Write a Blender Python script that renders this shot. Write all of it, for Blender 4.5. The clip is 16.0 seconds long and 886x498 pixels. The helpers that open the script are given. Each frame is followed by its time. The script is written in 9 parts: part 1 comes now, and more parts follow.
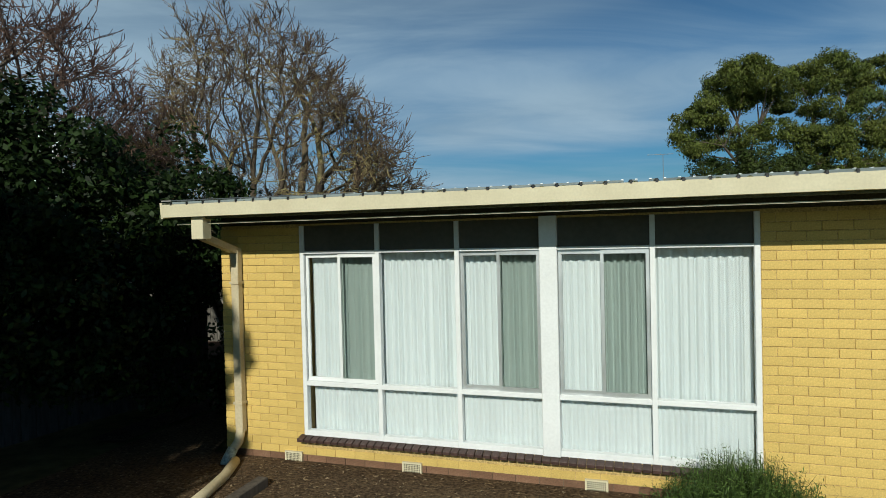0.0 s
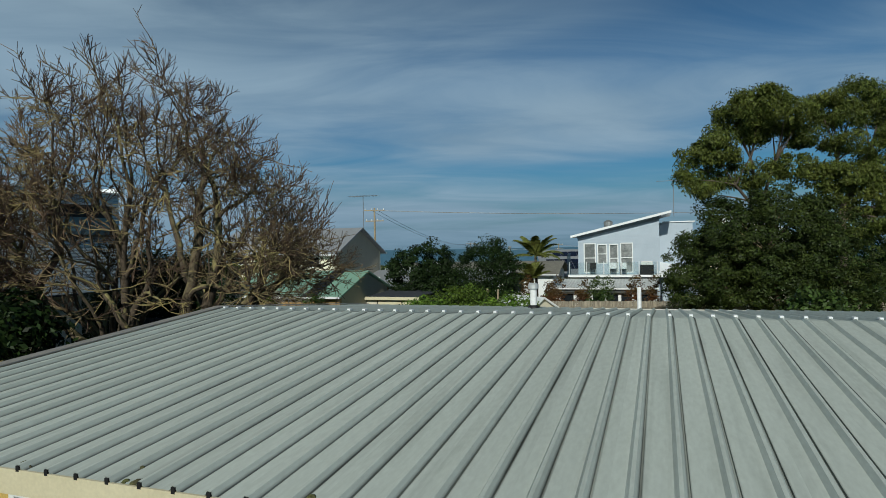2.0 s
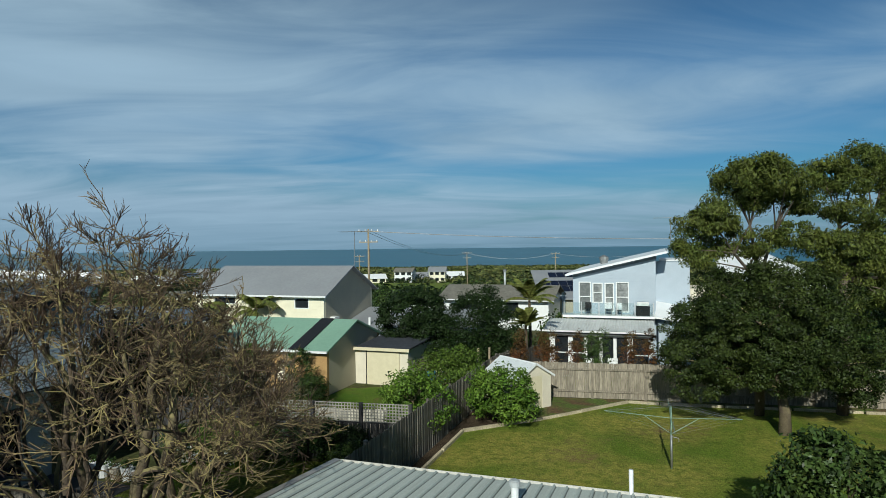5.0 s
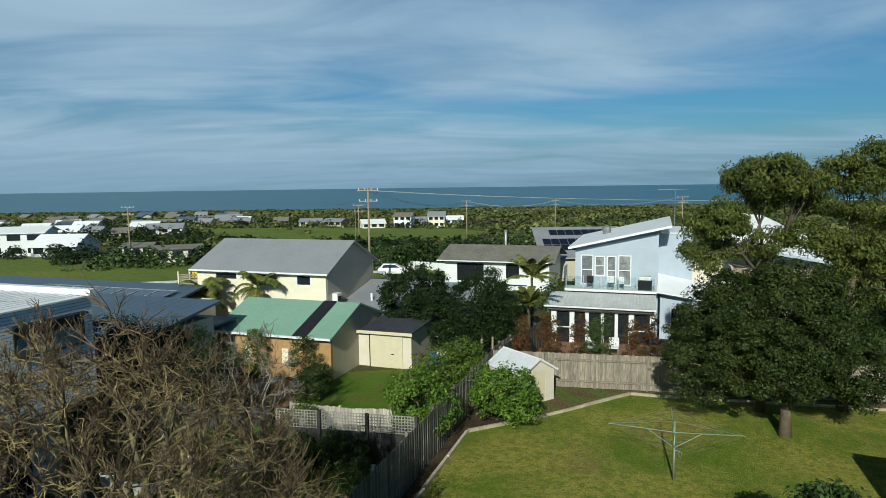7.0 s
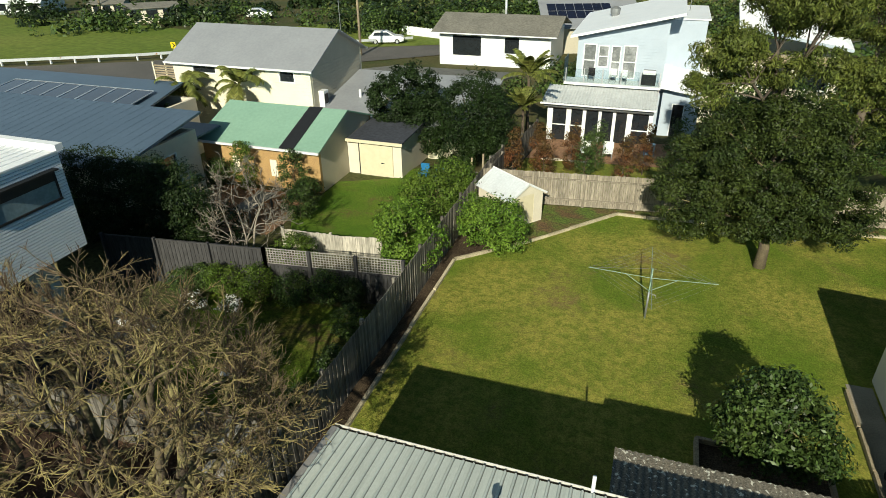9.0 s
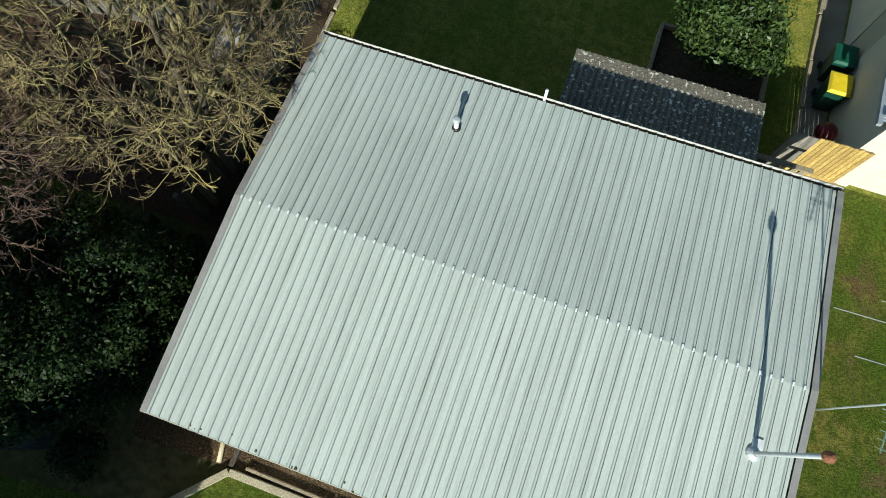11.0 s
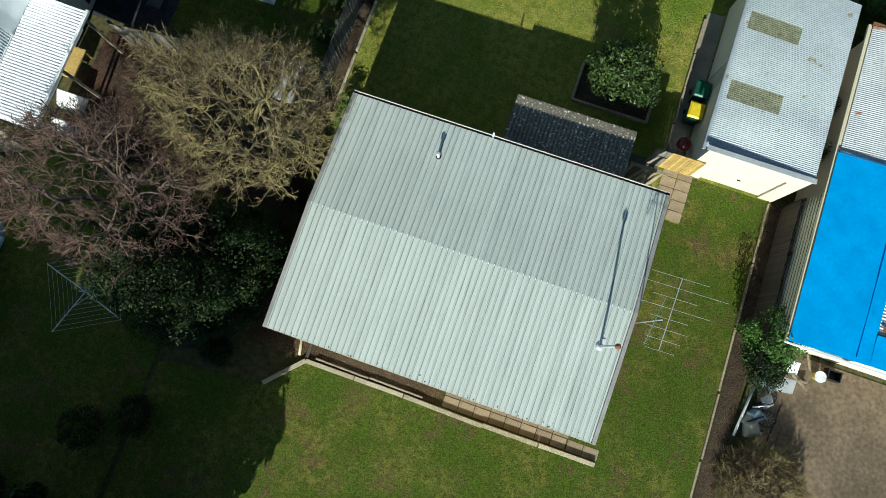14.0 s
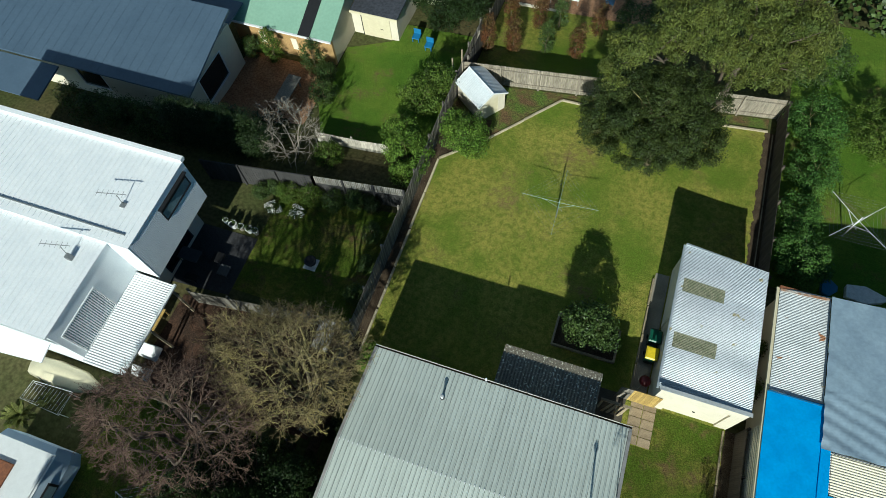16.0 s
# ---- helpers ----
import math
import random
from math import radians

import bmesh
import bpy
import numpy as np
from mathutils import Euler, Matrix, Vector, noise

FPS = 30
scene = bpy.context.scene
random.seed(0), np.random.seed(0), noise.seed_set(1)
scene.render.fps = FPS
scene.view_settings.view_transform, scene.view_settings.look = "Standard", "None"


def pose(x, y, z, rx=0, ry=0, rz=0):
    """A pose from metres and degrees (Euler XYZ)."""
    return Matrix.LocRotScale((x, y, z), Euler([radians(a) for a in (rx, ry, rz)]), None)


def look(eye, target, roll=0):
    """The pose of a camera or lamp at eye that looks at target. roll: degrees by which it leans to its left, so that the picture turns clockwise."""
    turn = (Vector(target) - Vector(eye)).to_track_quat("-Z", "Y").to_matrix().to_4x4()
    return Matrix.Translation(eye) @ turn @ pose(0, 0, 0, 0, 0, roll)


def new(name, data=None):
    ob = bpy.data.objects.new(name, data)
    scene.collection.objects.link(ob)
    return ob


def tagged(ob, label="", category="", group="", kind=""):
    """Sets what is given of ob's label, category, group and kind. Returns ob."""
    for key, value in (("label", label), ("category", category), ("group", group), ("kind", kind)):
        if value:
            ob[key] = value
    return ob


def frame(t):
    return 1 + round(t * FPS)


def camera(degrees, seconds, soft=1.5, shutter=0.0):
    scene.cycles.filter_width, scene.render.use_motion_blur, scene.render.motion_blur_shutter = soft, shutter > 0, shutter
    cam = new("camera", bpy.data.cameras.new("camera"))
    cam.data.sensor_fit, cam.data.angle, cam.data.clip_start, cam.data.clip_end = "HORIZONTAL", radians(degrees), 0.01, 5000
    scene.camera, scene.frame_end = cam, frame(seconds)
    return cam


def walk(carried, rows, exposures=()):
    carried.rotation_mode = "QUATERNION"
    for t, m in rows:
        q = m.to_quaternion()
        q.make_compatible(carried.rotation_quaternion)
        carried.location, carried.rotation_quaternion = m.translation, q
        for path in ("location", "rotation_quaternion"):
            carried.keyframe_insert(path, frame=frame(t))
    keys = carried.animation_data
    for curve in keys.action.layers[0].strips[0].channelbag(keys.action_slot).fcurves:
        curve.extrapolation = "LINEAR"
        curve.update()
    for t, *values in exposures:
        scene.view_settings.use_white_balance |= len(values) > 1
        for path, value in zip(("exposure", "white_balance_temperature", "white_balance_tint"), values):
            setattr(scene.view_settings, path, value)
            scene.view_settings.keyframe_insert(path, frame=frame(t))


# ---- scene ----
cam = camera(71.1, 16.0, soft=0.65)
EXPOSURES = [(0.0, -0.18, 5950, 5), (0.5, -0.36, 5900, 5), (1.0, -0.45, 5900, 5), (1.5, -0.48, 5900, 5), (2.0, -0.45, 5850, 5), (3.0, -0.2, 5850, 4), (4.5, -0.1, 5800, 4), (7.0, 0.0, 5850, 4), (8.5, 0.35, 6200, 4), (9.0, 0.45, 6500, 4), (9.5, 0.52, 6400, 4), (10.0, 0.62, 6150, 4), (12.5, 0.48, 5650, 4), (14.0, 0.58, 5700, 3), (15.0, 0.46, 5700, 2), (16.0, 0.33, 5650, 1)]
PATH = [
    (0, (0.039, -0.163, 2.837), (-0.578, 1.739, 2.798), -1.4),
    (0.5, (0.314, 0.631, 3.077), (-0.326, 2.525, 3.071), -1.3),
    (1, (0.5, 1.433, 3.458), (-0.146, 3.325, 3.45), -1.2),
    (1.5, (0.662, 2.194, 3.921), (0.008, 4.084, 3.906), -1.2),
    (2, (0.692, 2.916, 4.370), (0.027, 4.802, 4.363), -1.10),
    (2.5, (0.788, 3.334, 4.786), (0.125, 5.221, 4.779), -1.03),
    (3, (0.887, 3.634, 4.993), (0.226, 5.522, 4.988), -0.98),
    (3.5, (0.938, 3.540, 5.381), (0.279, 5.428, 5.374), -0.94),
    (4, (0.886, 3.786, 5.854), (0.224, 5.673, 5.847), -0.85),
    (4.5, (0.852, 3.673, 6.521), (0.191, 5.561, 6.511), -0.79),
    (4.7, (0.823, 3.757, 6.785), (0.164, 5.646, 6.775), -0.78),
    (6.8, (0.398, 4.155, 9.297), (-0.254, 6.039, 9.139), -0.7),
    (7, (0.423, 4.292, 9.584), (-0.229, 6.171, 9.377), -0.8),
    (7.5, (0.466, 4.566, 10.266), (-0.181, 6.425, 9.909), -0.9),
    (8, (0.536, 4.997, 11.053), (-0.098, 6.816, 10.518), -1.1),
    (8.5, (0.434, 5.525, 11.76), (-0.182, 7.293, 11.055), -0.9),
    (9, (0.374, 5.884, 12.439), (-0.207, 7.538, 11.476), -0.8),
    (9.5, (0.336, 6.306, 12.982), (-0.172, 7.746, 11.69), -0.6),
    (10, (0.441, 6.542, 13.406), (0.031, 7.696, 11.825), -0.5),
    (10.5, (0.576, 6.617, 14.120), (0.267, 7.451, 12.329), -0.99),
    (11, (0.711, 6.691, 15.100), (0.497, 7.234, 13.187), -2.01),
    (11.5, (0.845, 6.766, 16.400), (0.705, 7.085, 14.431), -4.09),
    (11.9, (0.953, 6.825, 17.550), (0.846, 7.046, 15.565), -6.27),
    (12.3, (1.061, 6.885, 18.791), (0.962, 7.08, 16.803), -7.2),
    (12.5, (1.103, 6.851, 19.428), (1.004, 7.048, 17.44), -7.2),
    (13, (1.143, 6.806, 20.962), (1.05, 7.003, 18.974), -5.9),
    (13.5, (1.233, 6.799, 22.498), (1.135, 6.997, 20.511), -7.1),
    (14, (1.397, 6.748, 24.001), (1.261, 7.024, 22.025), -7.1),
    (14.5, (1.437, 6.924, 25.591), (1.25, 7.324, 23.64), -6.2),
    (15, (1.582, 6.833, 27.058), (1.337, 7.379, 25.15), -5.5),
    (15.5, (1.822, 7.053, 28.599), (1.515, 7.721, 26.739), -6.2),
    (16, (1.961, 7.095, 29.968), (1.593, 7.92, 28.184), -5.7),
]
walk(cam, [(t, look(eye, target, roll)) for t, eye, target, roll in PATH], EXPOSURES)

# ---- light: winter sun from behind the house front, broken cloud ----
SUN_EL, SUN_AZ = 28.5, 5.6          # elevation; turn from -y towards +x, degrees
world = bpy.data.worlds.new("world")
scene.world = world
world.use_nodes = True
wt = world.node_tree
for n in list(wt.nodes):
    wt.nodes.remove(n)


def wnode(kind, **kw):
    n = wt.nodes.new(kind)
    for k, v in kw.items():
        n.inputs[k].default_value = v
    return n


sky = wt.nodes.new("ShaderNodeTexSky")
sky.sky_type, sky.sun_disc = "NISHITA", False
sky.sun_elevation = radians(SUN_EL)
sky.sun_rotation = radians(180 - SUN_AZ)
sky.air_density, sky.dust_density, sky.ozone_density = 1.0, 1.2, 2.0
coord = wt.nodes.new("ShaderNodeTexCoord")
sep = wt.nodes.new("ShaderNodeSeparateXYZ")
wt.links.new(coord.outputs["Generated"], sep.inputs[0])
lift = wt.nodes.new("ShaderNodeMath"); lift.operation = "ADD"; lift.inputs[1].default_value = 0.13
wt.links.new(sep.outputs["Z"], lift.inputs[0])
lift2 = wt.nodes.new("ShaderNodeMath"); lift2.operation = "MAXIMUM"; lift2.inputs[1].default_value = 0.06
wt.links.new(lift.outputs[0], lift2.inputs[0])
flat = wt.nodes.new("ShaderNodeCombineXYZ")
for axis in "XY":
    d = wt.nodes.new("ShaderNodeMath"); d.operation = "DIVIDE"
    wt.links.new(sep.outputs[axis], d.inputs[0]); wt.links.new(lift2.outputs[0], d.inputs[1])
    wt.links.new(d.outputs[0], flat.inputs[axis])


def wmath(op, a, b=0.0, c=0.0):
    n = wt.nodes.new("ShaderNodeMath"); n.operation = op
    for k, v in enumerate((a, b, c)):
        if isinstance(v, (int, float)):
            n.inputs[k].default_value = v
        else:
            wt.links.new(v, n.inputs[k])
    return n.outputs[0]


def streaks(size, turn, scale, detail, rough, warp, shift=(0, 0, 0)):
    """Cloud noise drawn out along one direction of the cloud sheet."""
    mp = wt.nodes.new("ShaderNodeMapping"); mp.vector_type = "TEXTURE"
    mp.inputs["Rotation"].default_value = (0, 0, radians(turn))
    mp.inputs["Scale"].default_value = (*size, 1)
    mp.inputs["Location"].default_value = shift
    wt.links.new(flat.outputs[0], mp.inputs[0])
    n = wnode("ShaderNodeTexNoise", Scale=scale, Detail=detail, Roughness=rough, Distortion=warp)
    wt.links.new(mp.outputs[0], n.inputs["Vector"])
    return n.outputs[0]


big_cloud = streaks((1.9, 0.85), 10, 0.50, 4.0, 0.5, 0.5, (1.5, 0.2, 0))
fine_cloud = streaks((1.5, 0.62), 20, 1.1, 6.0, 0.55, 0.9)
# stratus in loose layers, thinner towards the east
layer = wt.nodes.new("ShaderNodeValToRGB")
layer.color_ramp.interpolation = "EASE"
for pos, v in ((0.0, 0.62), (0.055, 0.66), (0.105, 0.36), (0.165, 0.50), (0.21, 0.66), (0.30, 0.46), (0.42, 0.52)):
    if pos in (0.0, 0.42):
        el = layer.color_ramp.elements[0 if pos == 0.0 else -1]
        el.position = pos
    else:
        el = layer.color_ramp.elements.new(pos)
    el.color = (v, v, v, 1)
wt.links.new(wmath("MULTIPLY_ADD", wmath("SUBTRACT", big_cloud, 0.5), 0.16, sep.outputs["Z"]), layer.inputs[0])
east = wmath("MULTIPLY", wmath("ADD", sep.outputs["X"], 0.10), -0.42)
amount = wmath("ADD", wmath("MULTIPLY_ADD", wmath("SUBTRACT", big_cloud, 0.5), 1.5, layer.outputs[0]), wmath("MULTIPLY_ADD", wmath("SUBTRACT", fine_cloud, 0.5), 0.65, east))
cov = wt.nodes.new("ShaderNodeMapRange"); cov.interpolation_type = "SMOOTHSTEP"
cov.inputs[1].default_value, cov.inputs[2].default_value, cov.inputs[3].default_value, cov.inputs[4].default_value = 0.18, 0.88, 0.0, 1.0
wt.links.new(amount, cov.inputs[0])
grey = wt.nodes.new("ShaderNodeMix"); grey.data_type = "RGBA"
grey.inputs[6].default_value = (2.75, 3.95, 5.0, 1)
grey.inputs[7].default_value = (5.4, 6.9, 8.0, 1)
wt.links.new(fine_cloud, grey.inputs[0])
tint = wt.nodes.new("ShaderNodeMix"); tint.data_type = "RGBA"; tint.blend_type = "MULTIPLY"
tint.inputs[0].default_value = 1.0
tint.inputs[7].default_value = (0.36, 0.64, 0.80, 1)
wt.links.new(sky.outputs[0], tint.inputs[6])
mixc = wt.nodes.new("ShaderNodeMix"); mixc.data_type = "RGBA"
wt.links.new(cov.outputs[0], mixc.inputs[0])
wt.links.new(tint.outputs[2], mixc.inputs[6]); wt.links.new(grey.outputs[2], mixc.inputs[7])
haze = wt.nodes.new("ShaderNodeMapRange")
haze.inputs[1].default_value, haze.inputs[2].default_value, haze.inputs[3].default_value, haze.inputs[4].default_value = -0.02, 0.075, 0.85, 0.0
wt.links.new(sep.outputs["Z"], haze.inputs[0])
hz = wt.nodes.new("ShaderNodeMix"); hz.data_type = "RGBA"
hz.inputs[7].default_value = (2.35, 3.7, 4.7, 1)
wt.links.new(haze.outputs[0], hz.inputs[0]); wt.links.new(mixc.outputs[2], hz.inputs[6])
high = wt.nodes.new("ShaderNodeMapRange")
high.inputs[1].default_value, high.inputs[2].default_value, high.inputs[3].default_value, high.inputs[4].default_value = 0.25, 0.70, 1.0, 0.24
wt.links.new(sep.outputs["Z"], high.inputs[0])
dim = wt.nodes.new("ShaderNodeVectorMath"); dim.operation = "SCALE"
wt.links.new(hz.outputs[2], dim.inputs[0]); wt.links.new(high.outputs[0], dim.inputs["Scale"])
bg = wnode("ShaderNodeBackground", Strength=0.084)
wt.links.new(dim.outputs[0], bg.inputs[0])
wo = wt.nodes.new("ShaderNodeOutputWorld")
wt.links.new(bg.outputs[0], wo.inputs[0])

sun_data = bpy.data.lights.new("sun", "SUN")
sun_data.energy, sun_data.angle, sun_data.color = 4.6, radians(0.53), (1.0, 0.93, 0.77)
sun = new("sun", sun_data)
se, sa = radians(SUN_EL), radians(SUN_AZ)
sun_dir = Vector((math.sin(sa) * math.cos(se), -math.cos(sa) * math.cos(se), math.sin(se)))
sun.matrix_world = look(sun_dir * 60, (0, 0, 0))

# ---- materials ----


def mat(name, col, col2=None, rough=0.7, metal=0.0, scale=2.0, fine=40.0, bump=0.25, dist=0.004, rnd=0.0, isl=0.0,
        fine_var=0.35, contrast=(0.35, 0.65), spec=0.4, stretch=(1, 1, 1), trans=0.0, spots=None):
    """A surface with two scales of variation: col to col2 in patches, grain on top, fine relief."""
    m = bpy.data.materials.new(name)
    m.use_nodes = True
    t = m.node_tree
    p = t.nodes["Principled BSDF"]
    p.inputs["Roughness"].default_value, p.inputs["Metallic"].default_value = rough, metal
    p.inputs["Specular IOR Level"].default_value = spec
    col2 = col2 or tuple(c * 0.75 for c in col)
    tc = t.nodes.new("ShaderNodeTexCoord")
    mp = t.nodes.new("ShaderNodeMapping"); mp.inputs["Scale"].default_value = stretch
    t.links.new(tc.outputs["Object"], mp.inputs[0])
    na = t.nodes.new("ShaderNodeTexNoise"); na.inputs["Scale"].default_value = scale; na.inputs["Detail"].default_value = 8; na.inputs["Roughness"].default_value = 0.62
    nb = t.nodes.new("ShaderNodeTexNoise"); nb.inputs["Scale"].default_value = fine; nb.inputs["Detail"].default_value = 3
    t.links.new(mp.outputs[0], na.inputs["Vector"]); t.links.new(mp.outputs[0], nb.inputs["Vector"])
    ra = t.nodes.new("ShaderNodeValToRGB")
    ra.color_ramp.elements[0].position, ra.color_ramp.elements[1].position = contrast
    ra.color_ramp.elements[0].color, ra.color_ramp.elements[1].color = (*col, 1), (*col2, 1)
    t.links.new(na.outputs[0], ra.inputs[0])
    out = ra.outputs[0]
    mr = t.nodes.new("ShaderNodeMapRange")
    mr.inputs[1].default_value, mr.inputs[2].default_value = 0.3, 0.7
    mr.inputs[3].default_value, mr.inputs[4].default_value = 1 - fine_var, 1 + fine_var
    t.links.new(nb.outputs[0], mr.inputs[0])
    val = mr.outputs[0]
    for amount, kind, socket in ((rnd, "ShaderNodeObjectInfo", "Random"), (isl, "ShaderNodeNewGeometry", "Random Per Island")):
        if amount:
            oi = t.nodes.new(kind)
            rr = t.nodes.new("ShaderNodeMapRange")
            rr.inputs[3].default_value, rr.inputs[4].default_value = 1 - amount, 1 + amount
            t.links.new(oi.outputs[socket], rr.inputs[0])
            mu = t.nodes.new("ShaderNodeMath"); mu.operation = "MULTIPLY"
            t.links.new(val, mu.inputs[0]); t.links.new(rr.outputs[0], mu.inputs[1])
            val = mu.outputs[0]
    mx = t.nodes.new("ShaderNodeVectorMath"); mx.operation = "SCALE"
    t.links.new(out, mx.inputs[0]); t.links.new(val, mx.inputs["Scale"])
    out = mx.outputs[0]
    if spots:
        s_col, s_scale, s_from, s_wide = (*spots, 0.05)[:4]
        ns = t.nodes.new("ShaderNodeTexNoise"); ns.inputs["Scale"].default_value = s_scale; ns.inputs["Detail"].default_value = 2 if s_wide < 0.1 else 7
        t.links.new(mp.outputs[0], ns.inputs["Vector"])
        rs = t.nodes.new("ShaderNodeMapRange"); rs.inputs[1].default_value, rs.inputs[2].default_value = s_from, s_from + s_wide
        t.links.new(ns.outputs[0], rs.inputs[0])
        ms = t.nodes.new("ShaderNodeMix"); ms.data_type = "RGBA"
        ms.inputs[7].default_value = (*s_col, 1)
        t.links.new(rs.outputs[0], ms.inputs[0]); t.links.new(out, ms.inputs[6])
        out = ms.outputs[2]
    t.links.new(out, p.inputs["Base Color"])
    if bump:
        bp = t.nodes.new("ShaderNodeBump"); bp.inputs["Strength"].default_value = bump; bp.inputs["Distance"].default_value = dist
        t.links.new(nb.outputs[0], bp.inputs["Height"]); t.links.new(bp.outputs[0], p.inputs["Normal"])
    if trans:
        tr = t.nodes.new("ShaderNodeBsdfTranslucent")
        t.links.new(out, tr.inputs[0])
        ms = t.nodes.new("ShaderNodeMixShader"); ms.inputs[0].default_value = trans
        t.links.new(p.outputs[0], ms.inputs[1]); t.links.new(tr.outputs[0], ms.inputs[2])
        t.links.new(ms.outputs[0], t.nodes["Material Output"].inputs[0])
    return m


def glass(name, tint=(1, 1, 1), gloss=0.0):
    """A thin pane: see-through, with Fresnel reflection."""
    m = bpy.data.materials.new(name)
    m.use_nodes = True
    t = m.node_tree
    t.nodes.remove(t.nodes["Principled BSDF"])
    tp = t.nodes.new("ShaderNodeBsdfTransparent"); tp.inputs[0].default_value = (*tint, 1)
    gl = t.nodes.new("ShaderNodeBsdfGlossy"); gl.inputs["Roughness"].default_value = 0.02
    lw = t.nodes.new("ShaderNodeLayerWeight"); lw.inputs[0].default_value = 0.5
    pw = t.nodes.new("ShaderNodeMath"); pw.operation = "POWER"; pw.inputs[1].default_value = 5.0
    t.links.new(lw.outputs["Facing"], pw.inputs[0])
    fr = t.nodes.new("ShaderNodeMath"); fr.operation = "MULTIPLY_ADD"; fr.inputs[1].default_value = 0.9; fr.inputs[2].default_value = 0.04
    t.links.new(pw.outputs[0], fr.inputs[0])
    mx = t.nodes.new("ShaderNodeMixShader")
    t.links.new(fr.outputs[0], mx.inputs[0]); t.links.new(tp.outputs[0], mx.inputs[1]); t.links.new(gl.outputs[0], mx.inputs[2])
    t.links.new(mx.outputs[0], t.nodes["Material Output"].inputs[0])
    return m


def lawn(name, green, dry, bare, patch=0.42, dry_from=0.47, bare_from=0.60, grain=0.26, tufts=1.0):
    """Mown grass: green and dry patches, tufts, small bare spots and a speckle of blades and thatch."""
    m = bpy.data.materials.new(name)
    m.use_nodes = True
    t = m.node_tree
    p = t.nodes["Principled BSDF"]
    p.inputs["Roughness"].default_value, p.inputs["Specular IOR Level"].default_value = 0.9, 0.1
    tc = t.nodes.new("ShaderNodeTexCoord")

    def noise(scale, detail, rough=0.6, warp=0.0, stretch=(1, 1, 1)):
        mp = t.nodes.new("ShaderNodeMapping"); mp.inputs["Scale"].default_value = stretch
        t.links.new(tc.outputs["Object"], mp.inputs[0])
        n = t.nodes.new("ShaderNodeTexNoise")
        n.inputs["Scale"].default_value, n.inputs["Detail"].default_value, n.inputs["Roughness"].default_value, n.inputs["Distortion"].default_value = scale, detail, rough, warp
        t.links.new(mp.outputs[0], n.inputs["Vector"])
        return n.outputs[0]

    def ramp(v, a, b, lo=0.0, hi=1.0):
        n = t.nodes.new("ShaderNodeMapRange"); n.interpolation_type = "SMOOTHSTEP"
        for k, q in enumerate((a, b, lo, hi)):
            n.inputs[k + 1].default_value = q
        t.links.new(v, n.inputs[0])
        return n.outputs[0]

    def mix(f, a, b):
        n = t.nodes.new("ShaderNodeMix"); n.data_type = "RGBA"
        t.links.new(f, n.inputs[0])
        for k, v in ((6, a), (7, b)):
            if isinstance(v, tuple):
                n.inputs[k].default_value = (*v, 1)
            else:
                t.links.new(v, n.inputs[k])
        return n.outputs[2]

    def mul(*vs):
        out = vs[0]
        for v in vs[1:]:
            n = t.nodes.new("ShaderNodeMath"); n.operation = "MULTIPLY"
            t.links.new(out, n.inputs[0]); t.links.new(v, n.inputs[1])
            out = n.outputs[0]
        return out
    tuft = noise(3.4, 5, 0.65, 0.3)
    speck = noise(17.0, 3, 0.7)
    blade = noise(60.0, 2, 0.6)
    col = mix(ramp(noise(patch, 8, 0.66, 0.25), dry_from - 0.10, dry_from + 0.12), green, dry)
    col = mix(ramp(tuft, 0.42, 0.62, 0.0, tufts), col, tuple(a * 0.72 + b * 0.14 for a, b in zip(green, dry)))
    col = mix(mul(ramp(noise(patch * 1.7, 6, 0.65, 0.2), bare_from - 0.08, bare_from + 0.1), ramp(tuft, 0.38, 0.58)), col, bare)
    sc = t.nodes.new("ShaderNodeVectorMath"); sc.operation = "SCALE"
    t.links.new(col, sc.inputs[0])
    t.links.new(mul(ramp(speck, 0.32, 0.68, 1 - grain, 1 + grain), ramp(blade, 0.3, 0.7, 0.80, 1.20)), sc.inputs["Scale"])
    t.links.new(sc.outputs[0], p.inputs["Base Color"])
    hn = t.nodes.new("ShaderNodeMath"); hn.operation = "ADD"
    t.links.new(speck, hn.inputs[0]); t.links.new(blade, hn.inputs[1])
    bp = t.nodes.new("ShaderNodeBump"); bp.inputs["Strength"].default_value, bp.inputs["Distance"].default_value = 0.9, 0.035
    t.links.new(hn.outputs[0], bp.inputs["Height"]); t.links.new(bp.outputs[0], p.inputs["Normal"])
    return m


GRASS = lawn("grass", (0.122, 0.188, 0.020), (0.310, 0.288, 0.060), (0.235, 0.172, 0.068), patch=0.16, bare_from=0.60, grain=0.26, tufts=0.7)
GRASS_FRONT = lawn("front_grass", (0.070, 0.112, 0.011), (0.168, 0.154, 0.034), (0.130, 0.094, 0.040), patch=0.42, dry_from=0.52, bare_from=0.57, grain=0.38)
GRASS_LUSH = lawn("lush_grass", (0.082, 0.162, 0.016), (0.130, 0.195, 0.024), (0.15, 0.13, 0.045), patch=0.25, grain=0.22, tufts=0.5)
FIELD = mat("field_grass", (0.11, 0.16, 0.025), (0.16, 0.19, 0.04), rough=0.9, scale=0.05, fine=1.5, fine_var=0.25, bump=0.3, spec=0.1)
EARTH = mat("earth", (0.055, 0.070, 0.022), (0.10, 0.085, 0.040), rough=0.95, scale=0.15, fine=5, bump=0.5, dist=0.03, spec=0.1)
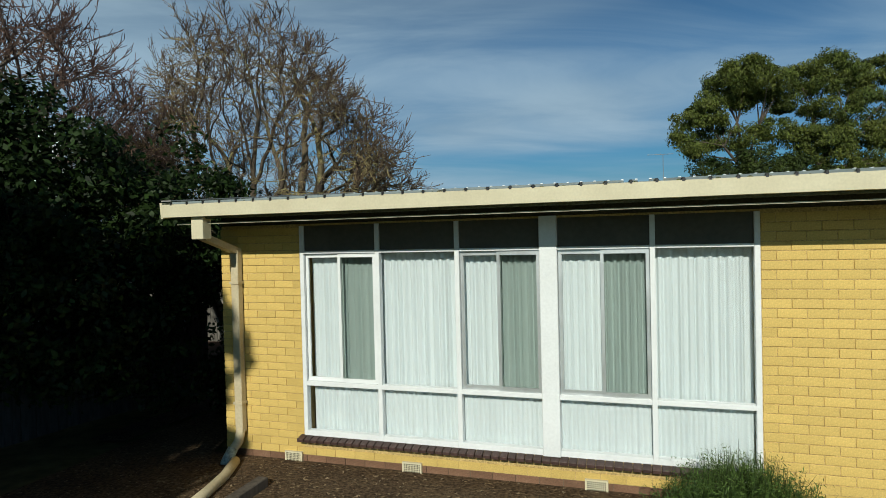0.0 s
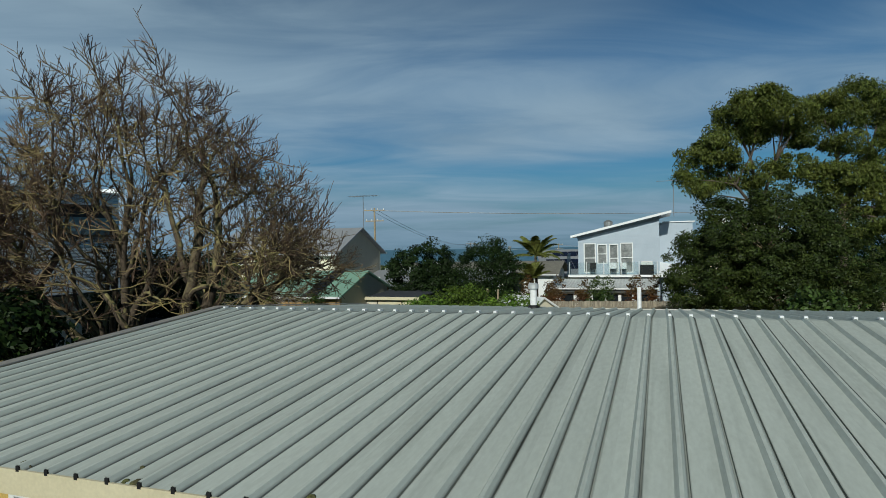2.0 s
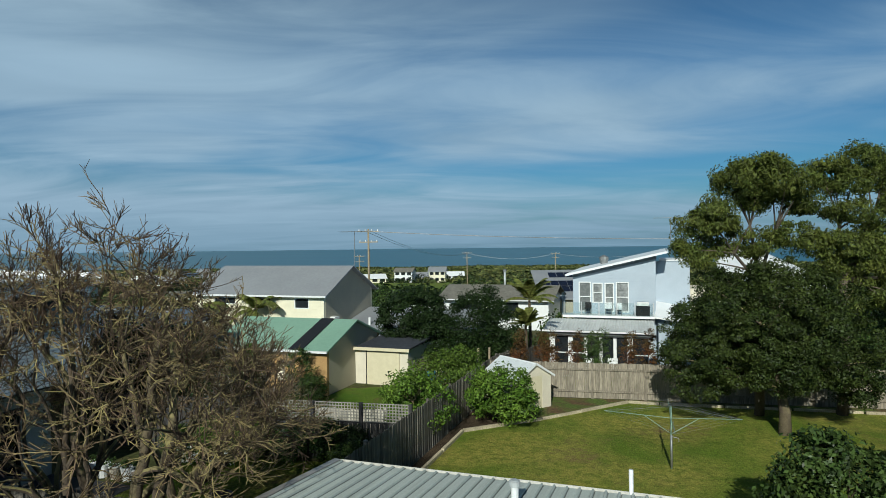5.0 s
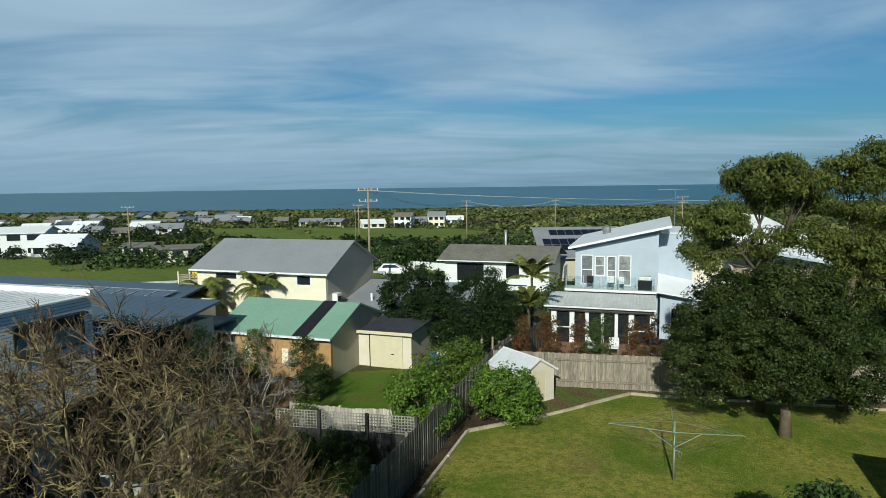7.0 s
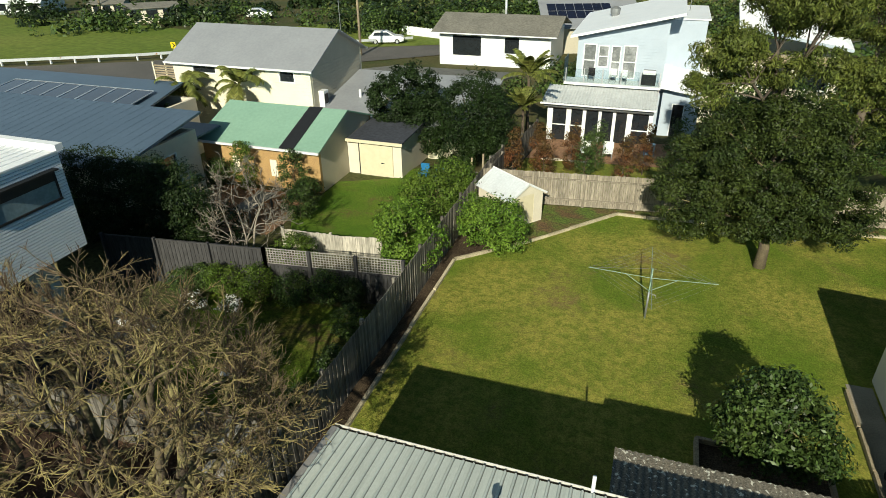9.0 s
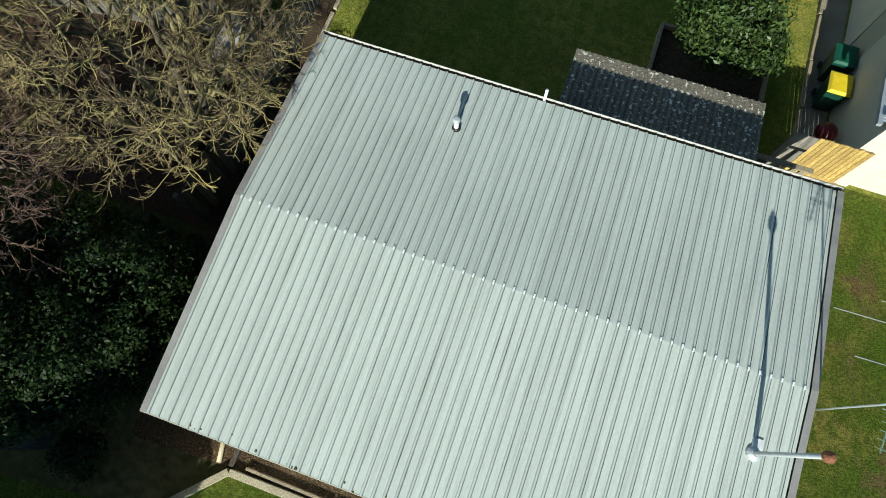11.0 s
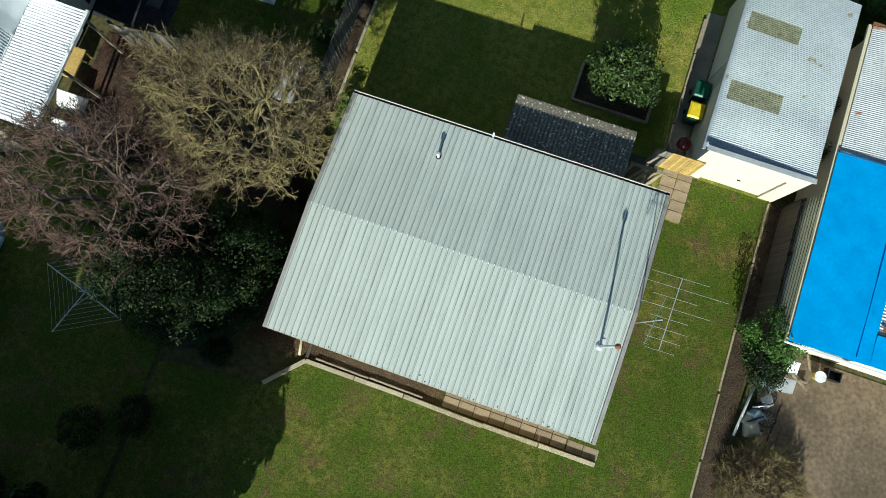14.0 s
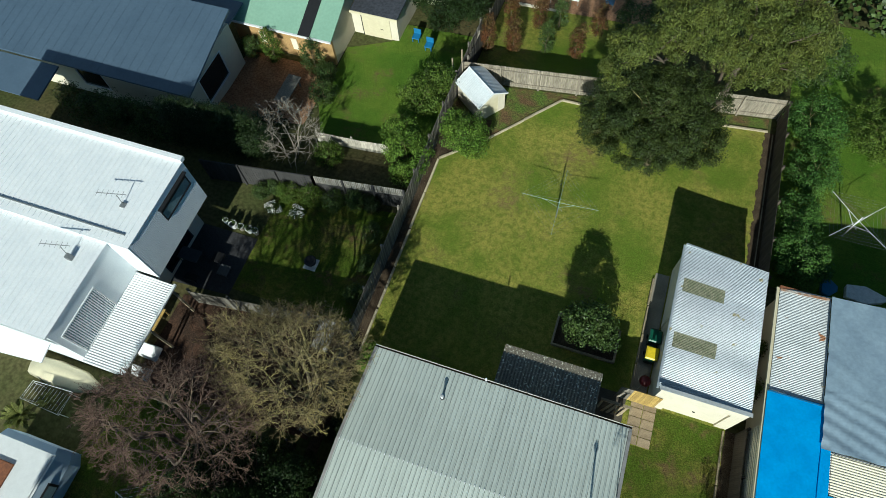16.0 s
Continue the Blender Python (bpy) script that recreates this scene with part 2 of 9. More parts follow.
SOIL = mat("soil", (0.048, 0.034, 0.023), (0.088, 0.065, 0.042), rough=0.95, scale=1.6, fine=28, bump=1.0, dist=0.03, fine_var=0.6, spec=0.1, spots=((0.16, 0.13, 0.09), 22, 0.66))
SOIL_DRY = mat("dry_soil", (0.115, 0.078, 0.044), (0.070, 0.046, 0.028), rough=0.95, scale=1.6, fine=28, bump=1.0, dist=0.03, fine_var=0.55, spec=0.1, spots=((0.23, 0.17, 0.10), 20, 0.64))
CONCRETE = mat("concrete", (0.30, 0.27, 0.22), (0.22, 0.20, 0.165), rough=0.9, scale=1.2, fine=30, bump=0.3)
PAVER = mat("paver", (0.34, 0.27, 0.18), (0.26, 0.20, 0.13), rough=0.9, scale=2, fine=40, rnd=0.15)
BRICKPAVE = mat("brick_paving", (0.26, 0.135, 0.072), (0.34, 0.195, 0.11), rough=0.9, scale=1.5, fine=9, fine_var=0.4)
ASPHALT = mat("asphalt", (0.085, 0.08, 0.072), (0.12, 0.11, 0.10), rough=0.9, scale=0.2, fine=20, bump=0.3)
BRICK_Y = mat("yellow_brick", (0.60, 0.425, 0.125), (0.54, 0.375, 0.105), rough=0.75, scale=5, fine=70, bump=0.35, rnd=0.07, isl=0.07, fine_var=0.12)
BRICK_B = mat("brown_brick", (0.14, 0.072, 0.040), (0.19, 0.105, 0.062), rough=0.8, scale=6, fine=70, bump=0.35, rnd=0.18, isl=0.18, fine_var=0.2)
BRICK_D = mat("dark_sill_brick", (0.038, 0.022, 0.019), (0.060, 0.034, 0.029), rough=0.55, scale=6, fine=60, rnd=0.2, isl=0.2, fine_var=0.2)
MORTAR = mat("mortar", (0.50, 0.36, 0.14), (0.44, 0.31, 0.12), rough=0.95, scale=4, fine=60, bump=0.4)
MORTAR_B = mat("brown_mortar", (0.16, 0.12, 0.08), rough=0.95, scale=4, fine=60, bump=0.4)
CREAM = mat("cream_paint", (0.64, 0.58, 0.41), (0.58, 0.52, 0.36), rough=0.5, scale=3, fine=50, bump=0.08, fine_var=0.05)
CREAM_W = mat("cream_wall", (0.66, 0.605, 0.485), (0.60, 0.55, 0.44), rough=0.85, scale=1.5, fine=30, bump=0.2, fine_var=0.06)
WHITE = mat("white_paint", (0.76, 0.77, 0.77), (0.70, 0.71, 0.71), rough=0.4, scale=3, fine=40, bump=0.06, fine_var=0.04)
WHITE_R = mat("white_roof_steel", (0.82, 0.83, 0.84), (0.76, 0.78, 0.80), rough=0.45, scale=1.2, fine=12, bump=0.05, fine_var=0.04)
# Grey that puts the shade between the cladding ribs into the colour.
GAP_C = mat("gap_shade", (0.46, 0.53, 0.60), rough=0.6)
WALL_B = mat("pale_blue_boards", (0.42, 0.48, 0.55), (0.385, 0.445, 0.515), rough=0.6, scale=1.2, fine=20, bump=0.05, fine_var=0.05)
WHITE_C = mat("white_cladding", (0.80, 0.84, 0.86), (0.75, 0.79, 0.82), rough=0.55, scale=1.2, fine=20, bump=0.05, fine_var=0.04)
BLUE_C = mat("pale_blue_render", (0.44, 0.55, 0.66), (0.40, 0.51, 0.62), rough=0.8, scale=0.8, fine=20, bump=0.05, fine_var=0.04)
DARKPANEL = mat("dark_spandrel", (0.075, 0.068, 0.055), (0.09, 0.082, 0.066), rough=0.7, scale=2, fine=20, bump=0.02, fine_var=0.1)
SOFFIT = mat("soffit", (0.26, 0.24, 0.19), rough=0.7, scale=2, fine=30, bump=0.1)
CURTAIN = mat("net_curtain", (0.79, 0.86, 0.87), (0.72, 0.79, 0.80), rough=0.9, scale=3, fine=160, bump=0.1, fine_var=0.05, trans=0.25, stretch=(1, 1, 0.15))
ROOF = mat("ribbed_roof_steel", (0.515, 0.557, 0.522), (0.460, 0.502, 0.466), rough=0.65, metal=0.0, spec=0.14, scale=0.7, fine=40, bump=0.05, fine_var=0.06, rnd=0.05, stretch=(1, 0.3, 1))


def add_joint_grime(m, pitch, at, half, dark, streak=0.22):
    """Dirt along the side of every rib and faint run-off streaks down the slope."""
    t = m.node_tree
    p = t.nodes["Principled BSDF"]
    old = p.inputs["Base Color"].links[0].from_socket
    tc = t.nodes.new("ShaderNodeTexCoord")
    sx = t.nodes.new("ShaderNodeSeparateXYZ"); t.links.new(tc.outputs["Object"], sx.inputs[0])

    def mth(op, a, b=0.0):
        n = t.nodes.new("ShaderNodeMath"); n.operation = op
        for k, v in enumerate((a, b)):
            if isinstance(v, (int, float)):
                n.inputs[k].default_value = v
            else:
                t.links.new(v, n.inputs[k])
        return n.outputs[0]
    off = mth("ABSOLUTE", mth("SUBTRACT", mth("MODULO", sx.outputs["X"], pitch), at))
    band = t.nodes.new("ShaderNodeMapRange"); band.inputs[1].default_value, band.inputs[2].default_value = half, half * 2.2
    band.inputs[3].default_value, band.inputs[4].default_value = 1.0, 0.0
    t.links.new(off, band.inputs[0])
    rnd = t.nodes.new("ShaderNodeObjectInfo")
    shift = t.nodes.new("ShaderNodeCombineXYZ"); t.links.new(mth("MULTIPLY", rnd.outputs["Random"], 37.0), shift.inputs["X"])
    add = t.nodes.new("ShaderNodeVectorMath"); add.operation = "ADD"
    t.links.new(tc.outputs["Object"], add.inputs[0]); t.links.new(shift.outputs[0], add.inputs[1])
    mp = t.nodes.new("ShaderNodeMapping"); mp.inputs["Scale"].default_value = (9, 0.35, 1); t.links.new(add.outputs[0], mp.inputs[0])
    nz = t.nodes.new("ShaderNodeTexNoise"); nz.inputs["Scale"].default_value = 1.6; nz.inputs["Detail"].default_value = 6; t.links.new(mp.outputs[0], nz.inputs["Vector"])
    run = t.nodes.new("ShaderNodeMapRange"); run.inputs[1].default_value, run.inputs[2].default_value = 0.50, 0.72
    run.inputs[3].default_value, run.inputs[4].default_value = 0.0, streak
    t.links.new(nz.outputs[0], run.inputs[0])
    fac = mth("MULTIPLY", mth("MULTIPLY", band.outputs[0], mth("ADD", nz.outputs[0], 0.35)), dark)
    keep = mth("SUBTRACT", 1.0, mth("MINIMUM", mth("ADD", fac, run.outputs[0]), 0.85))
    sc = t.nodes.new("ShaderNodeVectorMath"); sc.operation = "SCALE"
    t.links.new(old, sc.inputs[0]); t.links.new(keep, sc.inputs["Scale"])
    t.links.new(sc.outputs[0], p.inputs["Base Color"])


add_joint_grime(ROOF, 0.2032, 0.133, 0.006, 0.55, 0.16)
GALV = mat("galvanised_iron", (0.48, 0.52, 0.56), (0.40, 0.44, 0.48), rough=0.42, metal=0.45, scale=0.8, fine=8, bump=0.05, fine_var=0.1, spots=((0.30, 0.27, 0.16), 2.2, 0.66))
GALV_W = mat("weathered_iron", (0.55, 0.57, 0.58), (0.45, 0.47, 0.48), rough=0.5, metal=0.3, scale=0.9, fine=10, fine_var=0.1, spots=((0.33, 0.16, 0.08), 2.0, 0.70))
RUST = mat("rust", (0.26, 0.10, 0.045), (0.16, 0.065, 0.035), rough=0.85, scale=8, fine=60)
DARKMETAL = mat("dark_metal", (0.022, 0.022, 0.024), rough=0.5, metal=0.2, scale=4, fine=40, fine_var=0.1)
LICHEN = mat("lichened_fibre_roof", (0.205, 0.180, 0.138), (0.145, 0.130, 0.104), rough=0.9, scale=1.1, fine=26, bump=0.5, fine_var=0.5, spots=((0.66, 0.64, 0.54), 11, 0.60, 0.05))
ALU = mat("aluminium", (0.72, 0.74, 0.75), rough=0.35, metal=0.7, scale=4, fine=40, fine_var=0.05, bump=0.03)
STEEL = mat("grey_steel", (0.30, 0.31, 0.31), rough=0.5, metal=0.5, scale=4, fine=40, fine_var=0.1)
GREENPAINT = mat("faded_green_steel", (0.25, 0.36, 0.27), rough=0.5, metal=0.2, scale=4, fine=40)
PALING = mat("grey_paling", (0.125, 0.115, 0.098), (0.185, 0.168, 0.14), rough=0.95, scale=2.5, fine=22, bump=0.5, rnd=0.45, isl=0.45, stretch=(1, 1, 0.12))
PALING_B = mat("silvered_paling", (0.215, 0.185, 0.142), (0.285, 0.250, 0.195), rough=0.95, scale=2.5, fine=22, bump=0.5, rnd=0.2, isl=0.2, stretch=(1, 1, 0.12))
PALING_L = mat("pale_paling", (0.44, 0.41, 0.34), (0.52, 0.48, 0.40), rough=0.95, scale=2.5, fine=22, bump=0.5, rnd=0.2, isl=0.2, stretch=(1, 1, 0.12))
# Darker paling for the eastern fences, their shade put into the colour.
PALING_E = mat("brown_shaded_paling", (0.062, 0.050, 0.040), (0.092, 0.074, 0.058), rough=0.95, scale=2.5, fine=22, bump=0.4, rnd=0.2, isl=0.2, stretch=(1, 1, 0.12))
PALING_D = mat("dark_fence_paint", (0.036, 0.035, 0.036), (0.054, 0.052, 0.052), rough=0.8, scale=2.5, fine=22, rnd=0.12, isl=0.12, stretch=(1, 1, 0.15))
LATTICE = mat("grey_lattice", (0.30, 0.285, 0.25), (0.22, 0.21, 0.185), rough=0.9, scale=2.5, fine=30)
TIMBER = mat("weathered_timber", (0.33, 0.27, 0.18), (0.24, 0.195, 0.13), rough=0.9, scale=2, fine=25, bump=0.4, rnd=0.12, isl=0.12)
EDGE_T = mat("bleached_edging_timber", (0.46, 0.40, 0.28), (0.34, 0.29, 0.20), rough=0.9, scale=2, fine=25, bump=0.4, rnd=0.2, isl=0.15)
YTIMBER = mat("yellow_timber", (0.46, 0.32, 0.10), (0.36, 0.24, 0.07), rough=0.8, scale=2, fine=20, rnd=0.2, isl=0.2)
PVC = mat("cream_pvc", (0.55, 0.47, 0.31), (0.48, 0.40, 0.26), rough=0.5, scale=3, fine=30, fine_var=0.08)
BLUEGREY = mat("blue_grey_pipe", (0.28, 0.36, 0.37), rough=0.6, scale=6, fine=40)


def top_light_tint(m, colour, lo=0.05, hi=0.75):
    """Lichen colour on upward faces of limbs and twigs, painting in top light."""
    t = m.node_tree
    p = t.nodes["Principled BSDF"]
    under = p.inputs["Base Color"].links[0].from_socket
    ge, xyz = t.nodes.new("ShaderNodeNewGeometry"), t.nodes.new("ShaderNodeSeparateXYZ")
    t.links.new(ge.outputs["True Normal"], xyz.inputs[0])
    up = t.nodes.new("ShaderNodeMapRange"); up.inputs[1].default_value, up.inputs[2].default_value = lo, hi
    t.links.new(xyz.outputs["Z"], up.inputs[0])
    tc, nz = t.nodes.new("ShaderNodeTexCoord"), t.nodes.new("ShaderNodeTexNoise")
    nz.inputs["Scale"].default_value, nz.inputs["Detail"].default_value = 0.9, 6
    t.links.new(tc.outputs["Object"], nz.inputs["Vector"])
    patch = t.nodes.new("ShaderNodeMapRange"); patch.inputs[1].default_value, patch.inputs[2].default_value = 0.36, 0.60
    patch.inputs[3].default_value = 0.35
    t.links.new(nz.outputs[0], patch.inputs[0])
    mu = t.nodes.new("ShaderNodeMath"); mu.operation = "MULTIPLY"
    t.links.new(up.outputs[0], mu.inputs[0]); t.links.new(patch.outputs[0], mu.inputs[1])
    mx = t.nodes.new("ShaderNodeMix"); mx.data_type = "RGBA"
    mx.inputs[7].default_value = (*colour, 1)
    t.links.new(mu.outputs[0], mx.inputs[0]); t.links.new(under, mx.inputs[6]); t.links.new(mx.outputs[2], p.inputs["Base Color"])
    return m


# Upper sides get the lighter tint that stands for light from above.
BARK = top_light_tint(mat("bark", (0.105, 0.080, 0.056), (0.060, 0.046, 0.033), rough=0.95, scale=5, fine=40, bump=0.6, dist=0.01, spots=((0.17, 0.15, 0.065), 5, 0.62)), (0.33, 0.29, 0.115))
TWIG = top_light_tint(mat("twigs", (0.155, 0.102, 0.066), (0.085, 0.056, 0.042), rough=0.95, scale=0.8, fine=12, bump=0.0, isl=0.35), (0.35, 0.290, 0.108))
TWIG_R = top_light_tint(mat("red_twigs", (0.165, 0.098, 0.074), (0.092, 0.056, 0.044), rough=0.95, scale=0.8, fine=12, bump=0.0, isl=0.35), (0.165, 0.108, 0.076))
BARK_G = top_light_tint(mat("grey_bark", (0.120, 0.092, 0.072), (0.070, 0.054, 0.043), rough=0.95, scale=4, fine=40, bump=0.6, dist=0.01), (0.175, 0.135, 0.090))
GUMBARK = mat("gum_bark", (0.12, 0.095, 0.07), (0.07, 0.055, 0.042), rough=0.9, scale=3, fine=30)


def leaf(name, col, col2, isl=0.45, trans=0.18, rough=0.55):
    return mat(name, col, col2, rough=rough, scale=0.9, fine=6, bump=0, isl=isl, fine_var=0.15, trans=trans, spec=0.2)


LEAF_DARK = leaf("dark_leaves", (0.013, 0.025, 0.007), (0.022, 0.040, 0.010))
LEAF_EVER = leaf("evergreen_leaves", (0.010, 0.022, 0.005), (0.024, 0.044, 0.009), isl=0.65)
LEAF_BIG = leaf("olive_leaves", (0.022, 0.036, 0.008), (0.046, 0.062, 0.012), isl=0.6, trans=0.10)
LEAF_GUM = leaf("gum_leaves", (0.062, 0.088, 0.018), (0.118, 0.132, 0.026), isl=0.55)
LEAF_LEMON = leaf("lemon_leaves", (0.055, 0.098, 0.013), (0.105, 0.150, 0.022), isl=0.6)
LEAF_LIME = leaf("bright_leaves", (0.060, 0.122, 0.014), (0.132, 0.205, 0.027), isl=0.65)
LEAF_BUSH = leaf("bush_leaves", (0.034, 0.064, 0.016), (0.072, 0.105, 0.026), isl=0.7, rough=0.4)
LEAF_FRESH = leaf("fresh_leaves", (0.040, 0.100, 0.018), (0.088, 0.165, 0.030), isl=0.6)
LEAF_RED = leaf("rust_leaves", (0.125, 0.046, 0.018), (0.062, 0.058, 0.018), isl=0.6)
LEAF_GREY = mat("coastal_scrub", (0.052, 0.074, 0.022), (0.165, 0.172, 0.055), rough=0.6, scale=0.035, fine=0.4, bump=0, isl=0.4, fine_var=0.35, trans=0.15, spec=0.2, spots=((0.022, 0.038, 0.014), 0.09, 0.58))
LEAF_PALM = leaf("palm_fronds", (0.105, 0.135, 0.030), (0.19, 0.195, 0.05))
FLOWER = mat("white_petals", (0.85, 0.84, 0.80), rough=0.7, scale=4, fine=30, bump=0, fine_var=0.05)
ROOF_GREY = mat("grey_roof_steel", (0.33, 0.34, 0.36), (0.29, 0.30, 0.32), rough=0.5, metal=0.2, scale=0.5, fine=6, fine_var=0.06)
ROOF_BLUE = mat("slate_blue_roof_steel", (0.078, 0.118, 0.170), (0.066, 0.102, 0.150), rough=0.5, metal=0.0, scale=0.5, fine=6, fine_var=0.06)
ROOF_GREEN = mat("green_roof_steel", (0.27, 0.44, 0.33), (0.24, 0.40, 0.30), rough=0.5, metal=0.15, scale=0.5, fine=6, fine_var=0.06)
ROOF_TILE = mat("brown_grey_roof", (0.195, 0.185, 0.155), (0.15, 0.142, 0.12), rough=0.85, scale=0.8, fine=5, fine_var=0.25)
BRICK_O = mat("tan_brick_wall", (0.42, 0.27, 0.11), (0.34, 0.21, 0.09), rough=0.85, scale=3, fine=30)
WB_CREAM = mat("cream_weatherboard", (0.78, 0.73, 0.56), (0.72, 0.67, 0.51), rough=0.65, scale=1, fine=20, fine_var=0.05)
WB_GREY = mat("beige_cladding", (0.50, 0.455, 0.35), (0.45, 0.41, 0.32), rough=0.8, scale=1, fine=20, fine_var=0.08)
PANE_DARK = mat("window_glass", (0.018, 0.022, 0.026), rough=0.06, scale=2, fine=10, bump=0, fine_var=0.2, spec=0.6)
PANE_GREY = mat("half_curtained_glass", (0.16, 0.17, 0.17), (0.30, 0.31, 0.31), rough=0.12, scale=0.9, fine=8, bump=0, fine_var=0.2, spec=0.6, contrast=(0.42, 0.55))
PANE_TEAL = mat("blinded_glass", (0.18, 0.26, 0.29), (0.14, 0.21, 0.24), rough=0.12, scale=2, fine=10, bump=0, fine_var=0.1, spec=0.6)
SOLAR = mat("solar_cells", (0.012, 0.016, 0.035), rough=0.12, scale=3, fine=20, bump=0, fine_var=0.1, spec=0.6)
TARP_B = mat("blue_tarpaulin", (0.014, 0.32, 0.74), (0.011, 0.27, 0.66), rough=0.5, scale=1.5, fine=9, bump=0.15, dist=0.02, fine_var=0.06)
TARP_G = mat("grey_tarpaulin", (0.255, 0.335, 0.41), (0.21, 0.28, 0.355), rough=0.5, scale=1.2, fine=7, bump=0.2, dist=0.03, fine_var=0.08)
BIN_G = mat("green_bin_plastic", (0.010, 0.055, 0.035), rough=0.45, scale=4, fine=30, fine_var=0.1)
BIN_Y = mat("yellow_bin_lid", (0.80, 0.60, 0.02), rough=0.4, scale=4, fine=30, fine_var=0.05)
PLASTIC_B = mat("blue_plastic", (0.025, 0.17, 0.36), rough=0.4, scale=4, fine=30, fine_var=0.05)
PLASTIC_W = mat("white_plastic", (0.80, 0.81, 0.82), rough=0.4, scale=4, fine=30, fine_var=0.05)
RED = mat("maroon_plastic", (0.14, 0.015, 0.02), rough=0.4, scale=4, fine=30, fine_var=0.1)
SEA = mat("sea_water", (0.011, 0.088, 0.130), (0.015, 0.110, 0.158), rough=0.35, scale=0.004, fine=0.05, bump=0.3, dist=0.5, fine_var=0.1, stretch=(0.3, 1, 1))
GLASS = glass("clear_glass")
SCREEN = glass("fly_screen_glass", (0.66, 0.70, 0.67))
CAR_W = mat("white_car_paint", (0.80, 0.80, 0.80), rough=0.2, scale=3, fine=20, bump=0, fine_var=0.03, spec=0.6)
CAR_B = mat("blue_car_paint", (0.10, 0.16, 0.26), rough=0.2, scale=3, fine=20, bump=0, fine_var=0.03, spec=0.6)
RUBBER = mat("tyre_rubber", (0.018, 0.018, 0.018), rough=0.8, scale=6, fine=40, fine_var=0.1)

# ---- geometry helpers ----


class Geo:
    """A growing list of points and faces, in world metres."""

    def __init__(self):
        self.v, self.f = [], []

    def box(self, x0, x1, y0, y1, z0, z1):
        n = len(self.v)
        self.v += [(x0, y0, z0), (x1, y0, z0), (x1, y1, z0), (x0, y1, z0), (x0, y0, z1), (x1, y0, z1), (x1, y1, z1), (x0, y1, z1)]
        self.f += [(n, n + 3, n + 2, n + 1), (n + 4, n + 5, n + 6, n + 7), (n, n + 1, n + 5, n + 4), (n + 1, n + 2, n + 6, n + 5), (n + 2, n + 3, n + 7, n + 6), (n + 3, n, n + 4, n + 7)]
        return self

    def beam(self, a, b, w, h):
        """A bar of section w across, h high, from a to b (centre line)."""
        a, b = Vector(a), Vector(b)
        d = (b - a).normalized()
        up = Vector((0, 0, 1)) if abs(d.z) < 0.95 else Vector((0, 1, 0))
        s = d.cross(up).normalized() * (w / 2)
        u = s.cross(d).normalized() * (h / 2)
        n = len(self.v)
        for p in (a, b):
            self.v += [tuple(p - s - u), tuple(p + s - u), tuple(p + s + u), tuple(p - s + u)]
        self.f += [(n, n + 3, n + 2, n + 1), (n + 4, n + 5, n + 6, n + 7)]
        self.f += [(n + i, n + (i + 1) % 4, n + 4 + (i + 1) % 4, n + 4 + i) for i in range(4)]
        return self

    def tube(self, pts, radii, seg=6, caps=True):
        """A round bar along pts."""
        pts = [Vector(p) for p in pts]
        if not hasattr(radii, "__len__"):
            radii = [radii] * len(pts)
        n0 = len(self.v)
        ref = None
        for i, p in enumerate(pts):
            d = (pts[min(i + 1, len(pts) - 1)] - pts[max(i - 1, 0)]).normalized()
            if ref is None:
                ref = d.orthogonal().normalized()
            ref = (ref - d * ref.dot(d)).normalized()
            o = d.cross(ref)
            for k in range(seg):
                a = 2 * math.pi * k / seg
                self.v.append(tuple(p + (ref * math.cos(a) + o * math.sin(a)) * radii[i]))
        for i in range(len(pts) - 1):
            for k in range(seg):
                a, b = n0 + i * seg + k, n0 + i * seg + (k + 1) % seg
                self.f.append((a, b, b + seg, a + seg))
        if caps:
            self.f.append(tuple(range(n0 + seg - 1, n0 - 1, -1)))
            m = n0 + (len(pts) - 1) * seg
            self.f.append(tuple(range(m, m + seg)))
        return self

    def poly(self, pts):
        n = len(self.v)
        self.v += [tuple(p) for p in pts]
        self.f.append(tuple(range(n, n + len(pts))))
        return self

    def slab(self, pts, thick):
        """A polygon, counter-clockwise from above, with thickness downwards."""
        n, k = len(self.v), len(pts)
        self.v += [tuple(p) for p in pts] + [(p[0], p[1], p[2] - thick) for p in pts]
        self.f += [tuple(range(n, n + k)), tuple(range(n + 2 * k - 1, n + k - 1, -1))]
        self.f += [(n + i, n + k + i, n + k + (i + 1) % k, n + (i + 1) % k) for i in range(k)]
        return self

    def rings(self, rings):
        """A skin over closed rings of equal length."""
        n, k = len(self.v), len(rings[0])
        for r in rings:
            self.v += [tuple(p) for p in r]
        for i in range(len(rings) - 1):
            self.f += [(n + i * k + j, n + i * k + (j + 1) % k, n + (i + 1) * k + (j + 1) % k, n + (i + 1) * k + j) for j in range(k)]
        self.f += [tuple(range(n + k - 1, n - 1, -1)), tuple(range(n + (len(rings) - 1) * k, n + len(rings) * k))]
        return self

    def sheet(self, rows):
        """A skin over rows of points."""
        n, k = len(self.v), len(rows[0])
        for r in rows:
            self.v += [tuple(p) for p in r]
        self.f += [(n + i * k + j, n + i * k + j + 1, n + (i + 1) * k + j + 1, n + (i + 1) * k + j) for i in range(len(rows) - 1) for j in range(k - 1)]
        return self

